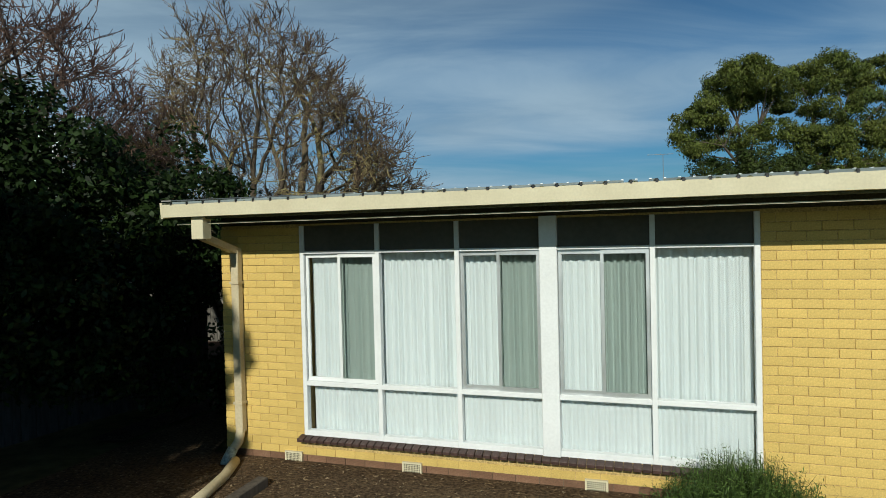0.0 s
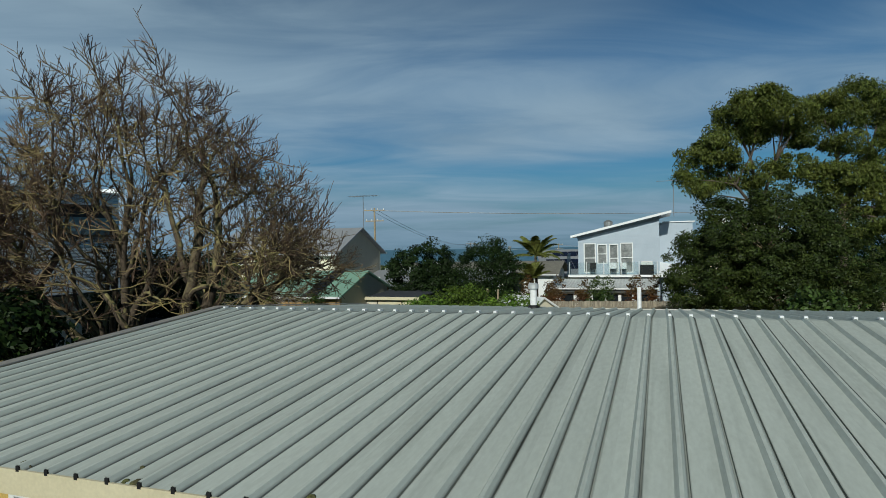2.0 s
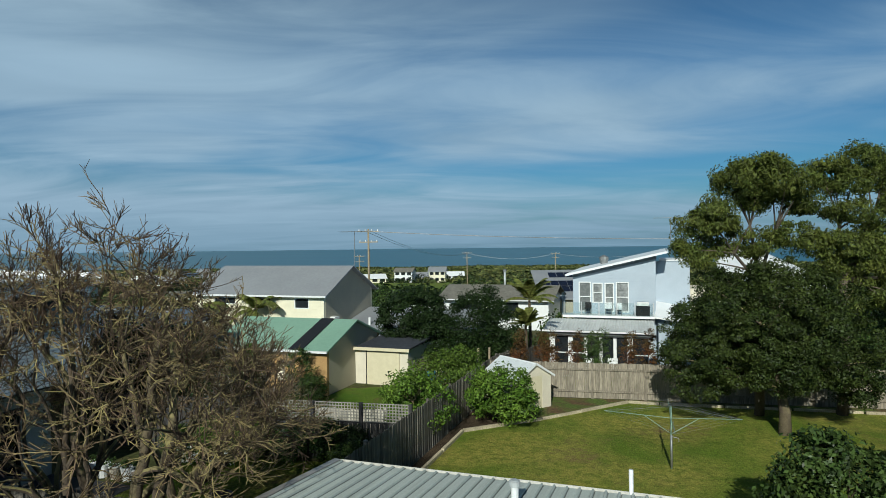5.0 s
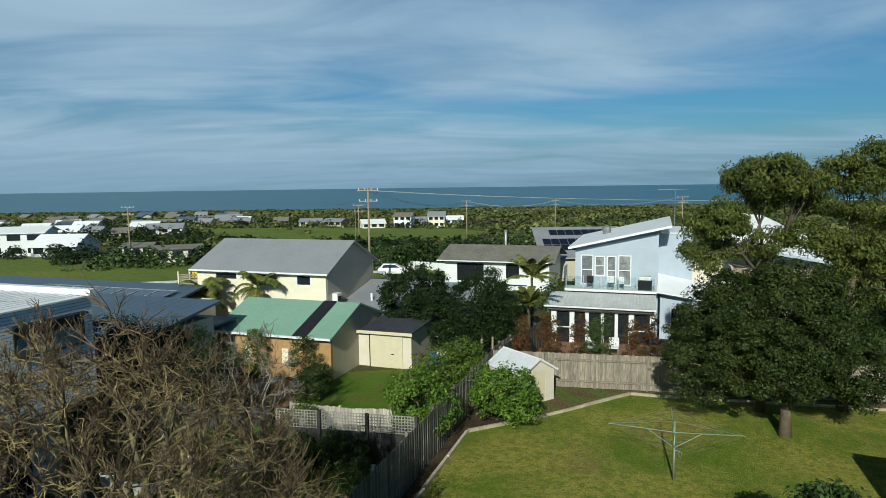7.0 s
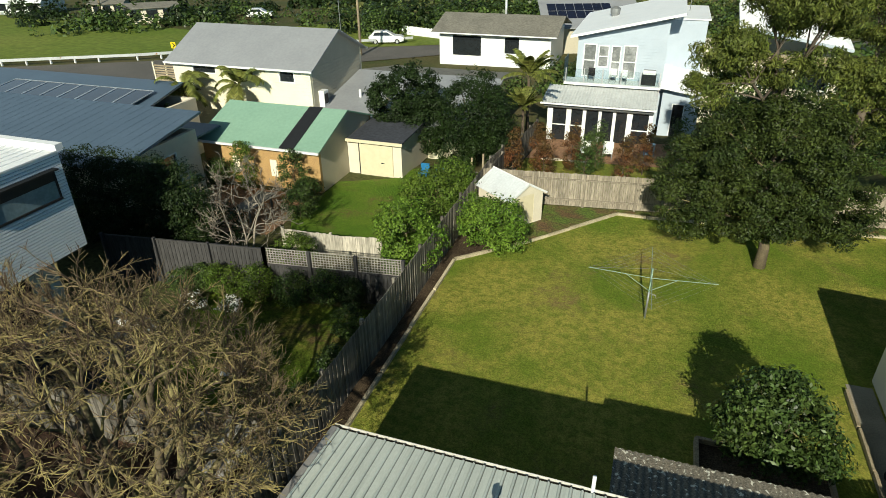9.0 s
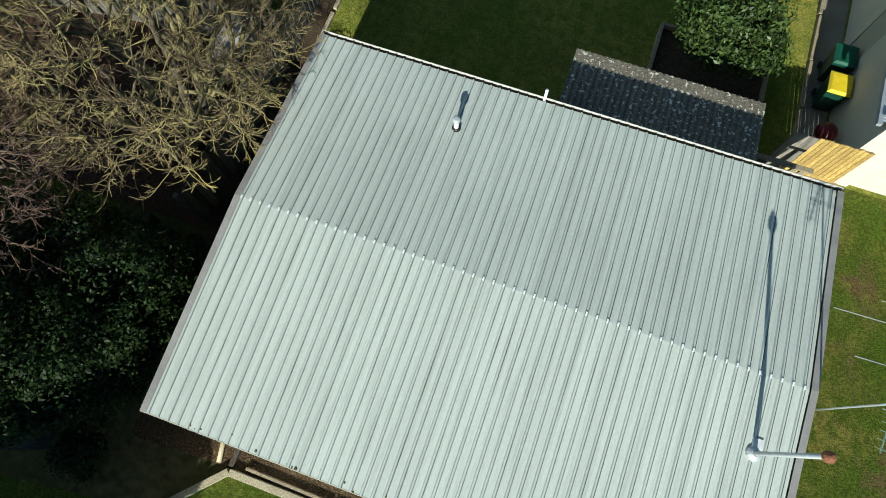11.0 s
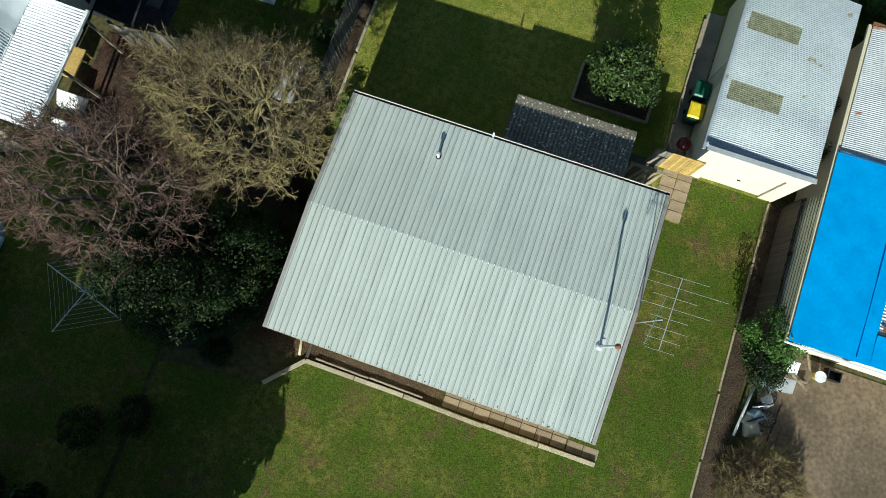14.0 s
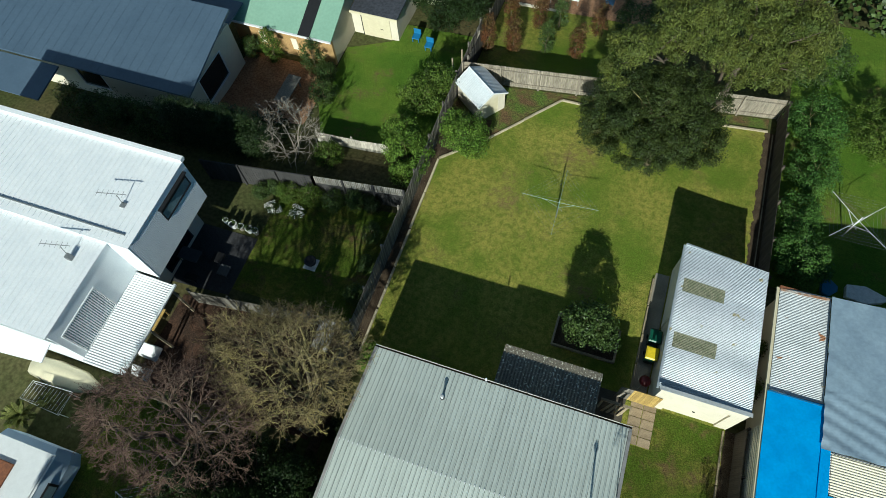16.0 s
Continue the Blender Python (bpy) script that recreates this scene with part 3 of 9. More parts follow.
    def wall(self, axis, at, thick, u0, u1, z0, z1, holes=()):
        """An upright wall along x or y, with openings (u0, u1, z0, z1) through it. at: its outer face; thick: towards +."""
        us = sorted({u0, u1, *(h[0] for h in holes), *(h[1] for h in holes)})
        for a, b in zip(us, us[1:]):
            cut = sorted((h[2], h[3]) for h in holes if h[0] < (a + b) / 2 < h[1])
            z = z0
            for lo, hi in [*cut, (z1, z1)]:
                if lo - z > 1e-4:
                    if axis == "x":
                        self.box(a, b, min(at, at + thick), max(at, at + thick), z, lo)
                    else:
                        self.box(min(at, at + thick), max(at, at + thick), a, b, z, lo)
                z = max(z, hi)
        return self


def mesh_from(name, g, material, bevel=0.0, smooth=False):
    me = bpy.data.meshes.new(name)
    me.from_pydata(g.v, [], g.f)
    if bevel:
        bm = bmesh.new(); bm.from_mesh(me)
        bmesh.ops.bevel(bm, geom=bm.edges[:], offset=bevel, segments=1, affect="EDGES", clamp_overlap=True)
        bm.to_mesh(me); bm.free()
    if smooth:
        me.polygons.foreach_set("use_smooth", [True] * len(me.polygons))
    me.materials.append(material)
    return me


def root_of(ob):
    while ob.parent:
        ob = ob.parent
    return ob


def thing(name, at, label, category, group="", kind=""):
    """An empty at a thing's base, for its parts."""
    ob = new(name)
    ob.empty_display_size = 0.2
    ob.location = at
    return tagged(ob, label, category, group, kind)


def part(name, g, material, parent, label="", bevel=0.0, smooth=False, kind=""):
    """One mesh part, given in world metres, under a thing or a part."""
    me = mesh_from(name, g, material, bevel, smooth)
    me.transform(Matrix.Translation(-root_of(parent).location))
    ob = new(name, me)
    ob.parent = parent
    return tagged(ob, label, kind=kind)


def solo(name, g, material, label, category, kind="", group="", bevel=0.0, smooth=False):
    """A thing that is one mesh."""
    return tagged(new(name, mesh_from(name, g, material, bevel, smooth)), label, category, group, kind)


def piece(name, me, parent, at, rz=0.0):
    """One of many alike pieces on shared mesh data, at a world place."""
    ob = new(name, me)
    ob.parent = parent
    ob.matrix_basis = Matrix.Translation(Vector(at) - root_of(parent).location) @ Matrix.Rotation(rz, 4, "Z")
    return ob


def np_mesh(name, verts, quads, material):
    """A mesh from numpy arrays of points (n, 3) and quads (m, 4)."""
    me = bpy.data.meshes.new(name)
    me.vertices.add(len(verts)); me.vertices.foreach_set("co", np.asarray(verts, np.float32).ravel())
    q = np.asarray(quads, np.int32)
    me.loops.add(q.size); me.loops.foreach_set("vertex_index", q.ravel())
    me.polygons.add(len(q)); me.polygons.foreach_set("loop_start", np.arange(0, q.size, 4, dtype=np.int32))
    me.update(calc_edges=True)
    me.materials.append(material)
    return me


def np_part(name, me, parent, label="", kind=""):
    me.transform(Matrix.Translation(-root_of(parent).location))
    ob = new(name, me)
    ob.parent = parent
    return tagged(ob, label, kind=kind)


def leaf_quads(pts, out, length, width, rng, flat=0.35, droop=0.0):
    """A four-cornered leaf at each point, facing roughly along out."""
    n = len(pts)
    nrm = out + rng.normal(0, flat + 0.25, (n, 3)); nrm[:, 2] += 0.25
    nrm /= np.linalg.norm(nrm, axis=1, keepdims=True) + 1e-9
    axis = rng.normal(0, 1, (n, 3)); axis[:, 2] -= droop
    axis -= nrm * (axis * nrm).sum(1, keepdims=True)
    axis /= np.linalg.norm(axis, axis=1, keepdims=True) + 1e-9
    side = np.cross(nrm, axis)
    s = rng.uniform(0.6, 1.25, (n, 1))
    a, w = axis * length * s / 2, side * width * s / 2
    v = np.stack([pts - a, pts + w - a * 0.1, pts + a, pts - w - a * 0.1], 1).reshape(-1, 3)
    return v, np.arange(4 * n).reshape(-1, 4)


def foliage(name, blobs, n, length, width, material, parent, seed, clump=0.5, per=70, shell=0.55, droop=0.0, label="", kind=""):
    """A crown of n leaves gathered in clumps over ellipsoids (x, y, z, rx, ry, rz). Returns the clumps' centres."""
    rng = np.random.default_rng(seed)
    b = np.array(blobs, float)
    vol = (b[:, 3] * b[:, 4] * b[:, 5]) ** 0.67
    k = max(3, n // per)
    pick = rng.choice(len(b), k, p=vol / vol.sum())
    d = rng.normal(0, 1, (k, 3)); d /= np.linalg.norm(d, axis=1, keepdims=True)
    r = rng.uniform(shell, 1.0, (k, 1)) ** 0.6
    c = b[pick, :3] + d * r * b[pick, 3:6]
    cr = clump * rng.uniform(0.55, 1.3, k)
    own = rng.integers(0, k, n)
    e = rng.normal(0, 1, (n, 3)); e /= np.linalg.norm(e, axis=1, keepdims=True)
    rad = rng.uniform(0.15, 1.0, (n, 1)) ** 0.45
    pts = c[own] + e * rad * cr[own][:, None] * np.array([1.15, 1.15, 0.75])
    v, q = leaf_quads(pts, e * 0.8 + d[own] * 0.4, length, width, rng, droop=droop)
    np_part(name, np_mesh(name, v, q, material), parent, label, kind)
    return c


def limbs(g, base, targets, r, rng, seg=5, sag=0.1):
    """Limbs that leave base in a few leaders and fork towards the targets."""
    base = Vector(base)
    targets = [Vector(t) for t in targets]
    k = max(2, min(5, len(targets) // 4))
    seeds = [targets[i] for i in rng.choice(len(targets), k, replace=False)]
    groups = [[] for _ in seeds]
    for t in targets:
        groups[min(range(k), key=lambda i: (t - seeds[i]).length)].append(t)

    def bend(p, q, r0, r1):
        d = (q - p).length
        mid = p.lerp(q, 0.5) + Vector((rng.normal(0, 0.10), rng.normal(0, 0.10), sag)) * d * 0.5
        pts = [p * (1 - s) ** 2 + mid * 2 * s * (1 - s) + q * s * s for s in (0, 0.25, 0.5, 0.75, 1)]
        g.tube(pts, [r0 + (r1 - r0) * s for s in (0, 0.25, 0.5, 0.75, 1)], seg, caps=False)
    for grp in groups:
        if not grp:
            continue
        c = sum(grp, Vector()) / len(grp)
        fork = base.lerp(c, 0.55)
        bend(base, fork, r, r * 0.6)
        for t in grp:
            bend(fork, t, r * 0.45, r * 0.12)

# ---- ground, water and the surfaces laid on them ----


def lerp_table(t, xs, zs):
    return float(np.interp(t, xs, zs))


def ground_z(x, y):
    """Height of the land: a step of 0.3 m up at the house front, falling gently to the sea."""
    s = -0.32 * x + 0.95 * y
    front = lerp_table(y, (6.5, 14.5), (0.3, 0.0))
    left = lerp_table(x, (-11.0, -7.0), (1.0, 0.0)) * lerp_table(y, (23.0, 28.0), (0.0, -0.45))
    base = lerp_table(s, (34, 47, 62, 100, 180, 330, 480, 560, 620, 760, 5000), (0, -1.4, -1.9, -2.8, -6.0, -10.2, -12.6, -13.6, -14.7, -17.0, -40.0))
    return front + min(base, left) if base > left else front + base


def axis_lines(lo, hi):
    near = list(np.arange(-45, 60.1, 1.0))
    out = [-5000, -2500, -1200, -700, -450, -300, -220, -160, -120, -95, -75, -60, -52]
    far = [65, 70, 76, 83, 90, 100, 112, 125, 140, 160, 185, 215, 250, 290, 330, 380, 440, 480, 520, 560, 590, 620, 690, 760, 900, 1200, 2200, 5000]
    return [v for v in out + near + far if lo <= v <= hi]


XL, YL = axis_lines(-5000, 5000), axis_lines(-5000, 5000)
g = Geo()
g.sheet([[(x, y, ground_z(x, y)) for x in XL] for y in YL])
solo("ground", g, EARTH, "sloping sandy ground with thin scrub grass", "ground", "structure", smooth=True)


def ground_patch(name, pts, lift, material, label, category, kind="structure"):
    """A surface over a polygon of the plan, cut on the ground's own lines so that it lies on it."""
    bm = bmesh.new()
    bm.faces.new([bm.verts.new((x, y, 0)) for x, y in pts])
    xs, ys = [p[0] for p in pts], [p[1] for p in pts]
    for lines, no in ((XL, (1, 0, 0)), (YL, (0, 1, 0))):
        lo, hi = (min(xs), max(xs)) if no[0] else (min(ys), max(ys))
        for c in lines:
            if lo < c < hi:
                bmesh.ops.bisect_plane(bm, geom=bm.verts[:] + bm.edges[:] + bm.faces[:], plane_co=Vector(no) * c, plane_no=no)
    bmesh.ops.triangulate(bm, faces=bm.faces[:])
    for v in bm.verts:
        v.co.z = ground_z(v.co.x, v.co.y) + lift
    for f in bm.faces:
        if f.normal.z < 0:
            f.normal_flip()
    me = bpy.data.meshes.new(name)
    bm.to_mesh(me); bm.free()
    me.materials.append(material)
    return tagged(new(name, me), label, category, "", kind)


solo("sea", Geo().poly([(-4800, 330, -15), (4200, 330, -15), (4200, 4700, -15), (-4800, 4700, -15)]), SEA, "dark blue-green sea under a bright cloudy sky", "sea", "structure")

ground_patch("back_lawn", [(-6.3, 14.0), (11.3, 14.0), (11.3, 33.85), (0.6, 32.68), (-0.58, 32.68), (-4.2, 28.5), (-6.35, 26.5)], 0.02, GRASS, "mown back lawn with dry patches", "lawn")
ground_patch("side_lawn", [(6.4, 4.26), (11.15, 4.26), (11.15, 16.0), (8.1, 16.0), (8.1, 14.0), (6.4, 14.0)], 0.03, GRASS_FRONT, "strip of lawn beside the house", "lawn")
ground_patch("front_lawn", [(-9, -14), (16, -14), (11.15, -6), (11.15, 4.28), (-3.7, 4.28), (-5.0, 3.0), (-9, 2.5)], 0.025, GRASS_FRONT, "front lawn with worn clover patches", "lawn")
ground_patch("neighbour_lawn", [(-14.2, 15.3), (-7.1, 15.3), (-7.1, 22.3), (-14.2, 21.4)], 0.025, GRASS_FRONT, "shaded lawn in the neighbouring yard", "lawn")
ground_patch("far_yard_lawn", [(-15.2, 28.6), (-14.0, 26.3), (-7.2, 26.3), (-7.2, 36.5), (-12.2, 36.5), (-12.2, 34.9), (-15.2, 33.4)], 0.03, GRASS_LUSH, "green lawn behind the green-roofed house", "lawn")
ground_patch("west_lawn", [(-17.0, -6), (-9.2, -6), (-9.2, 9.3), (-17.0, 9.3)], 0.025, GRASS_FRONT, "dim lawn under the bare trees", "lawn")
ground_patch("east_lawn", [(12.3, 24.0), (30, 24.0), (30, 44), (12.3, 44)], 0.025, GRASS_LUSH, "green lawn of the yard behind the tall bushes", "lawn")
ground_patch("fence_bed", [(-6.85, 6), (-6.32, 6), (-6.32, 26.5), (-4.2, 28.6), (-4.2, 30.0), (-6.85, 30.0)], 0.03, SOIL, "bare soil bed along the boundary fence", "garden bed")
ground_patch("shed_bed", [(-6.85, 30.02), (-4.2, 30.02), (-4.2, 28.62), (-0.6, 32.75), (11.3, 33.9), (11.3, 34.8), (-6.85, 32.4)], 0.03, mat("weedy_ground", (0.085, 0.13, 0.018), (0.115, 0.070, 0.032), rough=0.95, scale=0.9, fine=16, fine_var=0.6, bump=0.9, dist=0.05, contrast=(0.40, 0.60)), "weedy strip of ground behind the lawn edging", "garden bed")
ground_patch("house_bed", [(-6.2, 4.3), (-3.7, 4.42), (1.5, 4.42), (1.5, 6.0), (-4.9, 6.0), (-6.2, 9)], 0.03, SOIL_DRY, "dry soil bed under the front windows", "garden bed")
ground_patch("side_bed", [(11.3, 3), (12.0, 3), (12.0, 16.0), (11.3, 16.0)], 0.03, SOIL, "narrow soil bed along the side boundary", "garden bed")
ground_patch("east_strip", [(11.75, 23.4), (11.75, 33.8)] + [(11.16 + 0.04 * math.sin(k * 0.7) + 0.035 * math.sin(k * 2.3) + 0.03 * math.sin(k * 5.1), 33.8 - k * 0.13) for k in range(80)], 0.034, SOIL, "strip of soil along the far fence", "garden bed")
ground_patch("neighbour_paving", [(-19, 14.6), (-14.2, 14.9), (-14.2, 18.4), (-19, 18.4)], 0.03, mat("dark_paving", (0.042, 0.042, 0.046), (0.030, 0.030, 0.034), rough=0.85, scale=1.5, fine=12), "dark paved terrace beside the white house", "paving")
ground_patch("under_trees", [(-16.5, 9.4), (-7.0, 9.4), (-7.0, 15.1), (-16.5, 14.2)], 0.03, mat("leaf_litter", (0.075, 0.038, 0.022), (0.042, 0.025, 0.016), rough=0.95, scale=1.2, fine=14, fine_var=0.5, bump=0.8, dist=0.03), "brown leaf litter under the bare trees", "ground")
ground_patch("brick_courtyard", [(-21.5, 25.4), (-15.3, 26.6), (-15.3, 31.3), (-21.5, 31.3)], 0.03, BRICKPAVE, "red-brown paved courtyard", "paving")
ground_patch("driveway", [(12.6, -6), (22, -6), (22, 10.6), (12.6, 10.6)], 0.03, mat("bare_drive", (0.21, 0.155, 0.10), (0.115, 0.085, 0.055), rough=0.95, scale=0.5, fine=7, fine_var=0.3), "pale worn concrete and earth driveway", "driveway")
ground_patch("garage_path", [(6.85, 16.1), (7.55, 16.1), (7.55, 23.0), (6.85, 23.0)], 0.035, CONCRETE, "concrete path beside the garage", "path")
ground_patch("field", [(-260, 60), (-190, 62), (-100, 52), (-72, 56), (-55, 66), (-58, 82), (-110, 95), (-260, 110)], 0.08, FIELD, "wide sunlit grass field by the road", "field")
MEADOW = [(-166, 187), (-186, 229), (-150, 240), (-106, 236), (-74, 233), (-50, 206), (-53, 178), (-69, 160), (-76, 142), (-90, 150), (-107, 163), (-135, 176)]
ground_patch("far_meadow", MEADOW, 0.3, FIELD, "green meadow among distant houses", "field")
ground_patch("verge", [(-58, 82), (-44, 72), (-20, 84), (10, 92), (10, 105), (-40, 112)], 0.08, FIELD, "green verge beyond the road", "field")
ground_patch("road", [(-160, 12), (-75, 42), (-52, 50), (-36, 64), (-22, 76), (8, 86), (90, 104), (90, 110), (5, 93), (-26, 84), (-42, 72), (-55, 62), (-77, 50), (-160, 22)], 0.06, ASPHALT, "grey sealed road past the houses", "road")
ground_patch("white_house_garden", [(-6.5, 33.2), (3.2, 34.2), (3.2, 40.6), (-6.5, 40.6)], 0.03, GRASS, "small lawn with clipped shrubs behind the fence", "lawn")
ground_patch("white_house_paving", [(-6.5, 40.6), (3.2, 40.6), (3.2, 46.5), (-6.5, 46.5)], 0.04, BRICKPAVE, "warm brown paved terrace before the beach house", "paving")

# ---- the brick house ----
WX0, WX1, WY0, WY1 = -4.72, 6.52, 6.0, 13.2
WIN = (-3.66, 1.03, 0.62, 3.0)
EZ, RZ, RY, EY0, EY1, RX0, RX1 = 3.245, 3.60, 9.65, 5.22, 13.90, -4.86, 6.68
house = thing("brick_house", (0.9, 9.6, 0.0), "low yellow-brick house with a grey ribbed steel roof", "house")


def roof_z(y):
    return EZ + (RZ - EZ) * (1 - abs(y - RY) / (RY - EY0 if y < RY else EY1 - RY))


# brickwork backing: mortar core with the window opening, other walls behind
g = Geo().wall("x", WY0 + 0.007, 0.215, WX0 + 0.012, WX1 - 0.012, 0.40, 3.02, [WIN])
front_wall = part("front_wall", g, MORTAR, house, "yellow brick wall with raked joints")
plinth = part("plinth", Geo().box(WX0 + 0.012, WX1 - 0.012, WY0 + 0.012, WY0 + 0.2, 0.0, 0.40), MORTAR_B, house, "brown brick plinth")
g = Geo().wall("y", WX0, 0.22, WY0 + 0.225, WY1, 0.0, 3.1).wall("y", WX1, -0.22, WY0 + 0.225, WY1, 0.0, 3.1).wall("x", WY1, -0.22, WX0 + 0.22, WX1 - 0.22, 0.0, 3.1, [(1.0, 1.9, 0.25, 2.3)])
part("side_walls", g, BRICK_Y, house)
part("back_door", Geo().box(1.0, 1.9, WY1 - 0.16, WY1 - 0.12, 0.25, 2.3), WHITE, house, "white back door", bevel=0.004)
part("floor", Geo().box(WX0 + 0.22, WX1 - 0.22, WY0 + 0.22, WY1 - 0.22, 0.35, 0.42), TIMBER, house)
part("ceiling", Geo().box(WX0 + 0.22, WX1 - 0.22, WY0 + 0.24, WY1 - 0.22, 3.0, 3.03), WHITE, house)

# soffit, fascia, gutters, barge boards
g = Geo()
for ya, yb in ((EY0 + 0.06, RY), (RY, EY1 - 0.06)):
    a, b = roof_z(ya) - 0.09, roof_z(yb) - 0.09
    g.slab([(RX0 + 0.05, ya, a), (RX1 - 0.05, ya, a), (RX1 - 0.05, yb, b), (RX0 + 0.05, yb, b)], 0.02)
part("soffit", g, SOFFIT, house, "dull painted eaves lining")
BACK_G = mat("faded_gutter", (0.62, 0.61, 0.56), (0.50, 0.49, 0.44), rough=0.6, scale=2, fine=20, fine_var=0.15)
for y, s in ((EY0, -1), (EY1, 1)):
    part("fascia", Geo().box(RX0 + 0.02, RX1 - 0.02, min(y - s * 0.13, y - s * 0.11), max(y - s * 0.13, y - s * 0.11), 3.09, 3.19), mat("dark_fascia", (0.15, 0.145, 0.09), rough=0.6), house, "dark stained fascia behind the gutter", bevel=0.003)
    gy = y + 0.105 if s < 0 else y
    prof = [(0.00, 3.20), (0.00, 3.115), (s * 0.105, 3.115), (s * 0.112, 3.25), (s * 0.098, 3.25), (s * 0.094, 3.13), (s * 0.012, 3.13), (s * 0.012, 3.20)]
    ring = lambda x: [(x, gy + d, z) for d, z in prof]
    part("gutter", Geo().rings([ring(RX0 - 0.01), ring(RX1 + 0.01)]), CREAM if s < 0 else BACK_G, house, "long cream box gutter" if s < 0 else "long faded white gutter")
    # Dark strip laid in the gutter stands for the shade inside it.
    lo, hi = sorted((gy + s * 0.014, gy + s * 0.092))
    part("gutter_debris", Geo().box(RX0, RX1, lo, hi, 3.132, 3.185), mat("gutter_shade_brown", (0.022, 0.018, 0.012), (0.05, 0.035, 0.02), rough=0.9, scale=3, fine=30, bump=0.6), house, "dark strip for the shade inside the gutter")
part("eave_bead", Geo().box(RX0 + 0.08, RX1 - 0.08, EY0 + 0.14, EY0 + 0.17, 3.036, 3.048), CREAM, house)
for x in (RX0, RX1):
    g = Geo()
    for ya, yb in ((EY0, RY), (RY, EY1)):
        g.beam((x, ya, roof_z(ya) - 0.06), (x, yb, roof_z(yb) - 0.06), 0.03, 0.17)
    part("barge_board", g, CREAM, house)
    g = Geo()
    xx = x + (0.055 if x < 0 else -0.055)
    for ya, yb in ((EY0 + 0.01, RY), (RY, EY1 - 0.01)):
        g.beam((xx, ya, roof_z(ya) + 0.045), (xx, yb, roof_z(yb) + 0.045), 0.13, 0.012)
    part("barge_capping", g, mat("barge_steel", (0.42, 0.40, 0.38), rough=0.45, metal=0.3, fine_var=0.08), house, "folded steel edge capping")
# exposed beam ends
for x in (-4.46, 6.28):
    part("rain_head", Geo().box(x - 0.075, x + 0.075, EY0 + 0.06, EY0 + 0.20, 2.875, 3.11), CREAM, house, "cream outlet box under the gutter", bevel=0.006)
PLATE = mat("dark_plate", (0.06, 0.05, 0.035), rough=0.7)
part("wall_plate", Geo().box(WX0 + 0.02, WX1 - 0.02, WY0 + 0.02, WY0 + 0.2, 3.021, 3.165), PLATE, house, "dark timber plate above the wall")
part("wall_plate", Geo().box(WX0 + 0.02, WX1 - 0.02, WY1 - 0.2, WY1 - 0.02, 3.101, 3.16), PLATE, house)
for x in (WX0 + 0.01, WX1 - 0.21):
    g = Geo()
    g.v = [(xx, y, z) for xx in (x, x + 0.2) for y, z in ((WY0 + 0.24, 3.102), (WY1 - 0.24, 3.102), (WY1 - 0.24, roof_z(WY1) - 0.12), (RY, RZ - 0.12), (WY0 + 0.24, roof_z(WY0) - 0.12))]
    g.f = [(4, 3, 2, 1, 0), (5, 6, 7, 8, 9)] + [(i, (i + 1) % 5, 5 + (i + 1) % 5, 5 + i) for i in range(5)]
    part("gable_infill", g, BRICK_Y, house)

# steel roof: ribbed sheets of two ribs each, on shared meshes
PITCH = 0.2032


def roof_sheet(y0, y1):
    w = [(0, 0), (0.070, 0), (0.090, 0.030), (0.109, 0.030), (0.127, 0), (0.129, -0.014), (0.137, -0.014), (0.139, 0), (0.2032, 0)]
    prof = [(x + k * PITCH, z) for k in (0, 1) for x, z in (w if k == 0 else w[1:])]
    g = Geo()
    cols = [[(x, y, roof_z(y) + z) for y in (y0, (y0 + y1) / 2, y1)] for x, z in prof]
    g.sheet(cols)
    n = len(g.v)
    g.sheet([[(x, y, z - 0.006) for x, y, z in c] for c in cols])
    return mesh_from("roof_sheet", g, ROOF)


roof = part("roof", Geo().box(RX0 + 0.1, RX1 - 0.1, RY - 0.05, RY + 0.05, RZ - 0.1, RZ - 0.04), STEEL, house, "grey ribbed steel roof in two shallow slopes")
sheets = int((RX1 - RX0) / (2 * PITCH))
for y0, y1 in ((EY0 - 0.0, RY), (RY, EY1 + 0.0)):
    me = roof_sheet(y0, y1)
    for k in range(sheets):
        ob = piece("roof_sheet", me, roof, (0, 0, 0))
        ob.location = Vector((RX0 + 0.03 + k * 2 * PITCH, 0, 0)) - house.location
# Small dark blocks paint in the shade of the open rib ends.
g = Geo()
for k in range(sheets * 2):
    x = RX0 + 0.03 + k * PITCH + 0.1015
    for y, dy in ((EY0, -0.004), (EY1, 0.004)):
        g.box(x - 0.011, x + 0.011, y + dy - 0.004, y + dy + 0.004, EZ - 0.004, EZ + 0.027)
part("rib_end", g, DARKMETAL, roof, "dark blocks for the shade in the open rib ends", kind="stuff")
# Crimped joints, with the glints on them put into a white colour.
g = Geo()
for k in range(sheets * 2):
    x = RX0 + 0.03 + k * PITCH + 0.1015
    g.box(x - 0.017, x + 0.017, RY - 0.035, RY + 0.035, RZ + 0.018, RZ + 0.042)
part("ridge_crimp", g, WHITE_R, roof, "crimped rib joints along the ridge, whitened for their glints", kind="stuff")
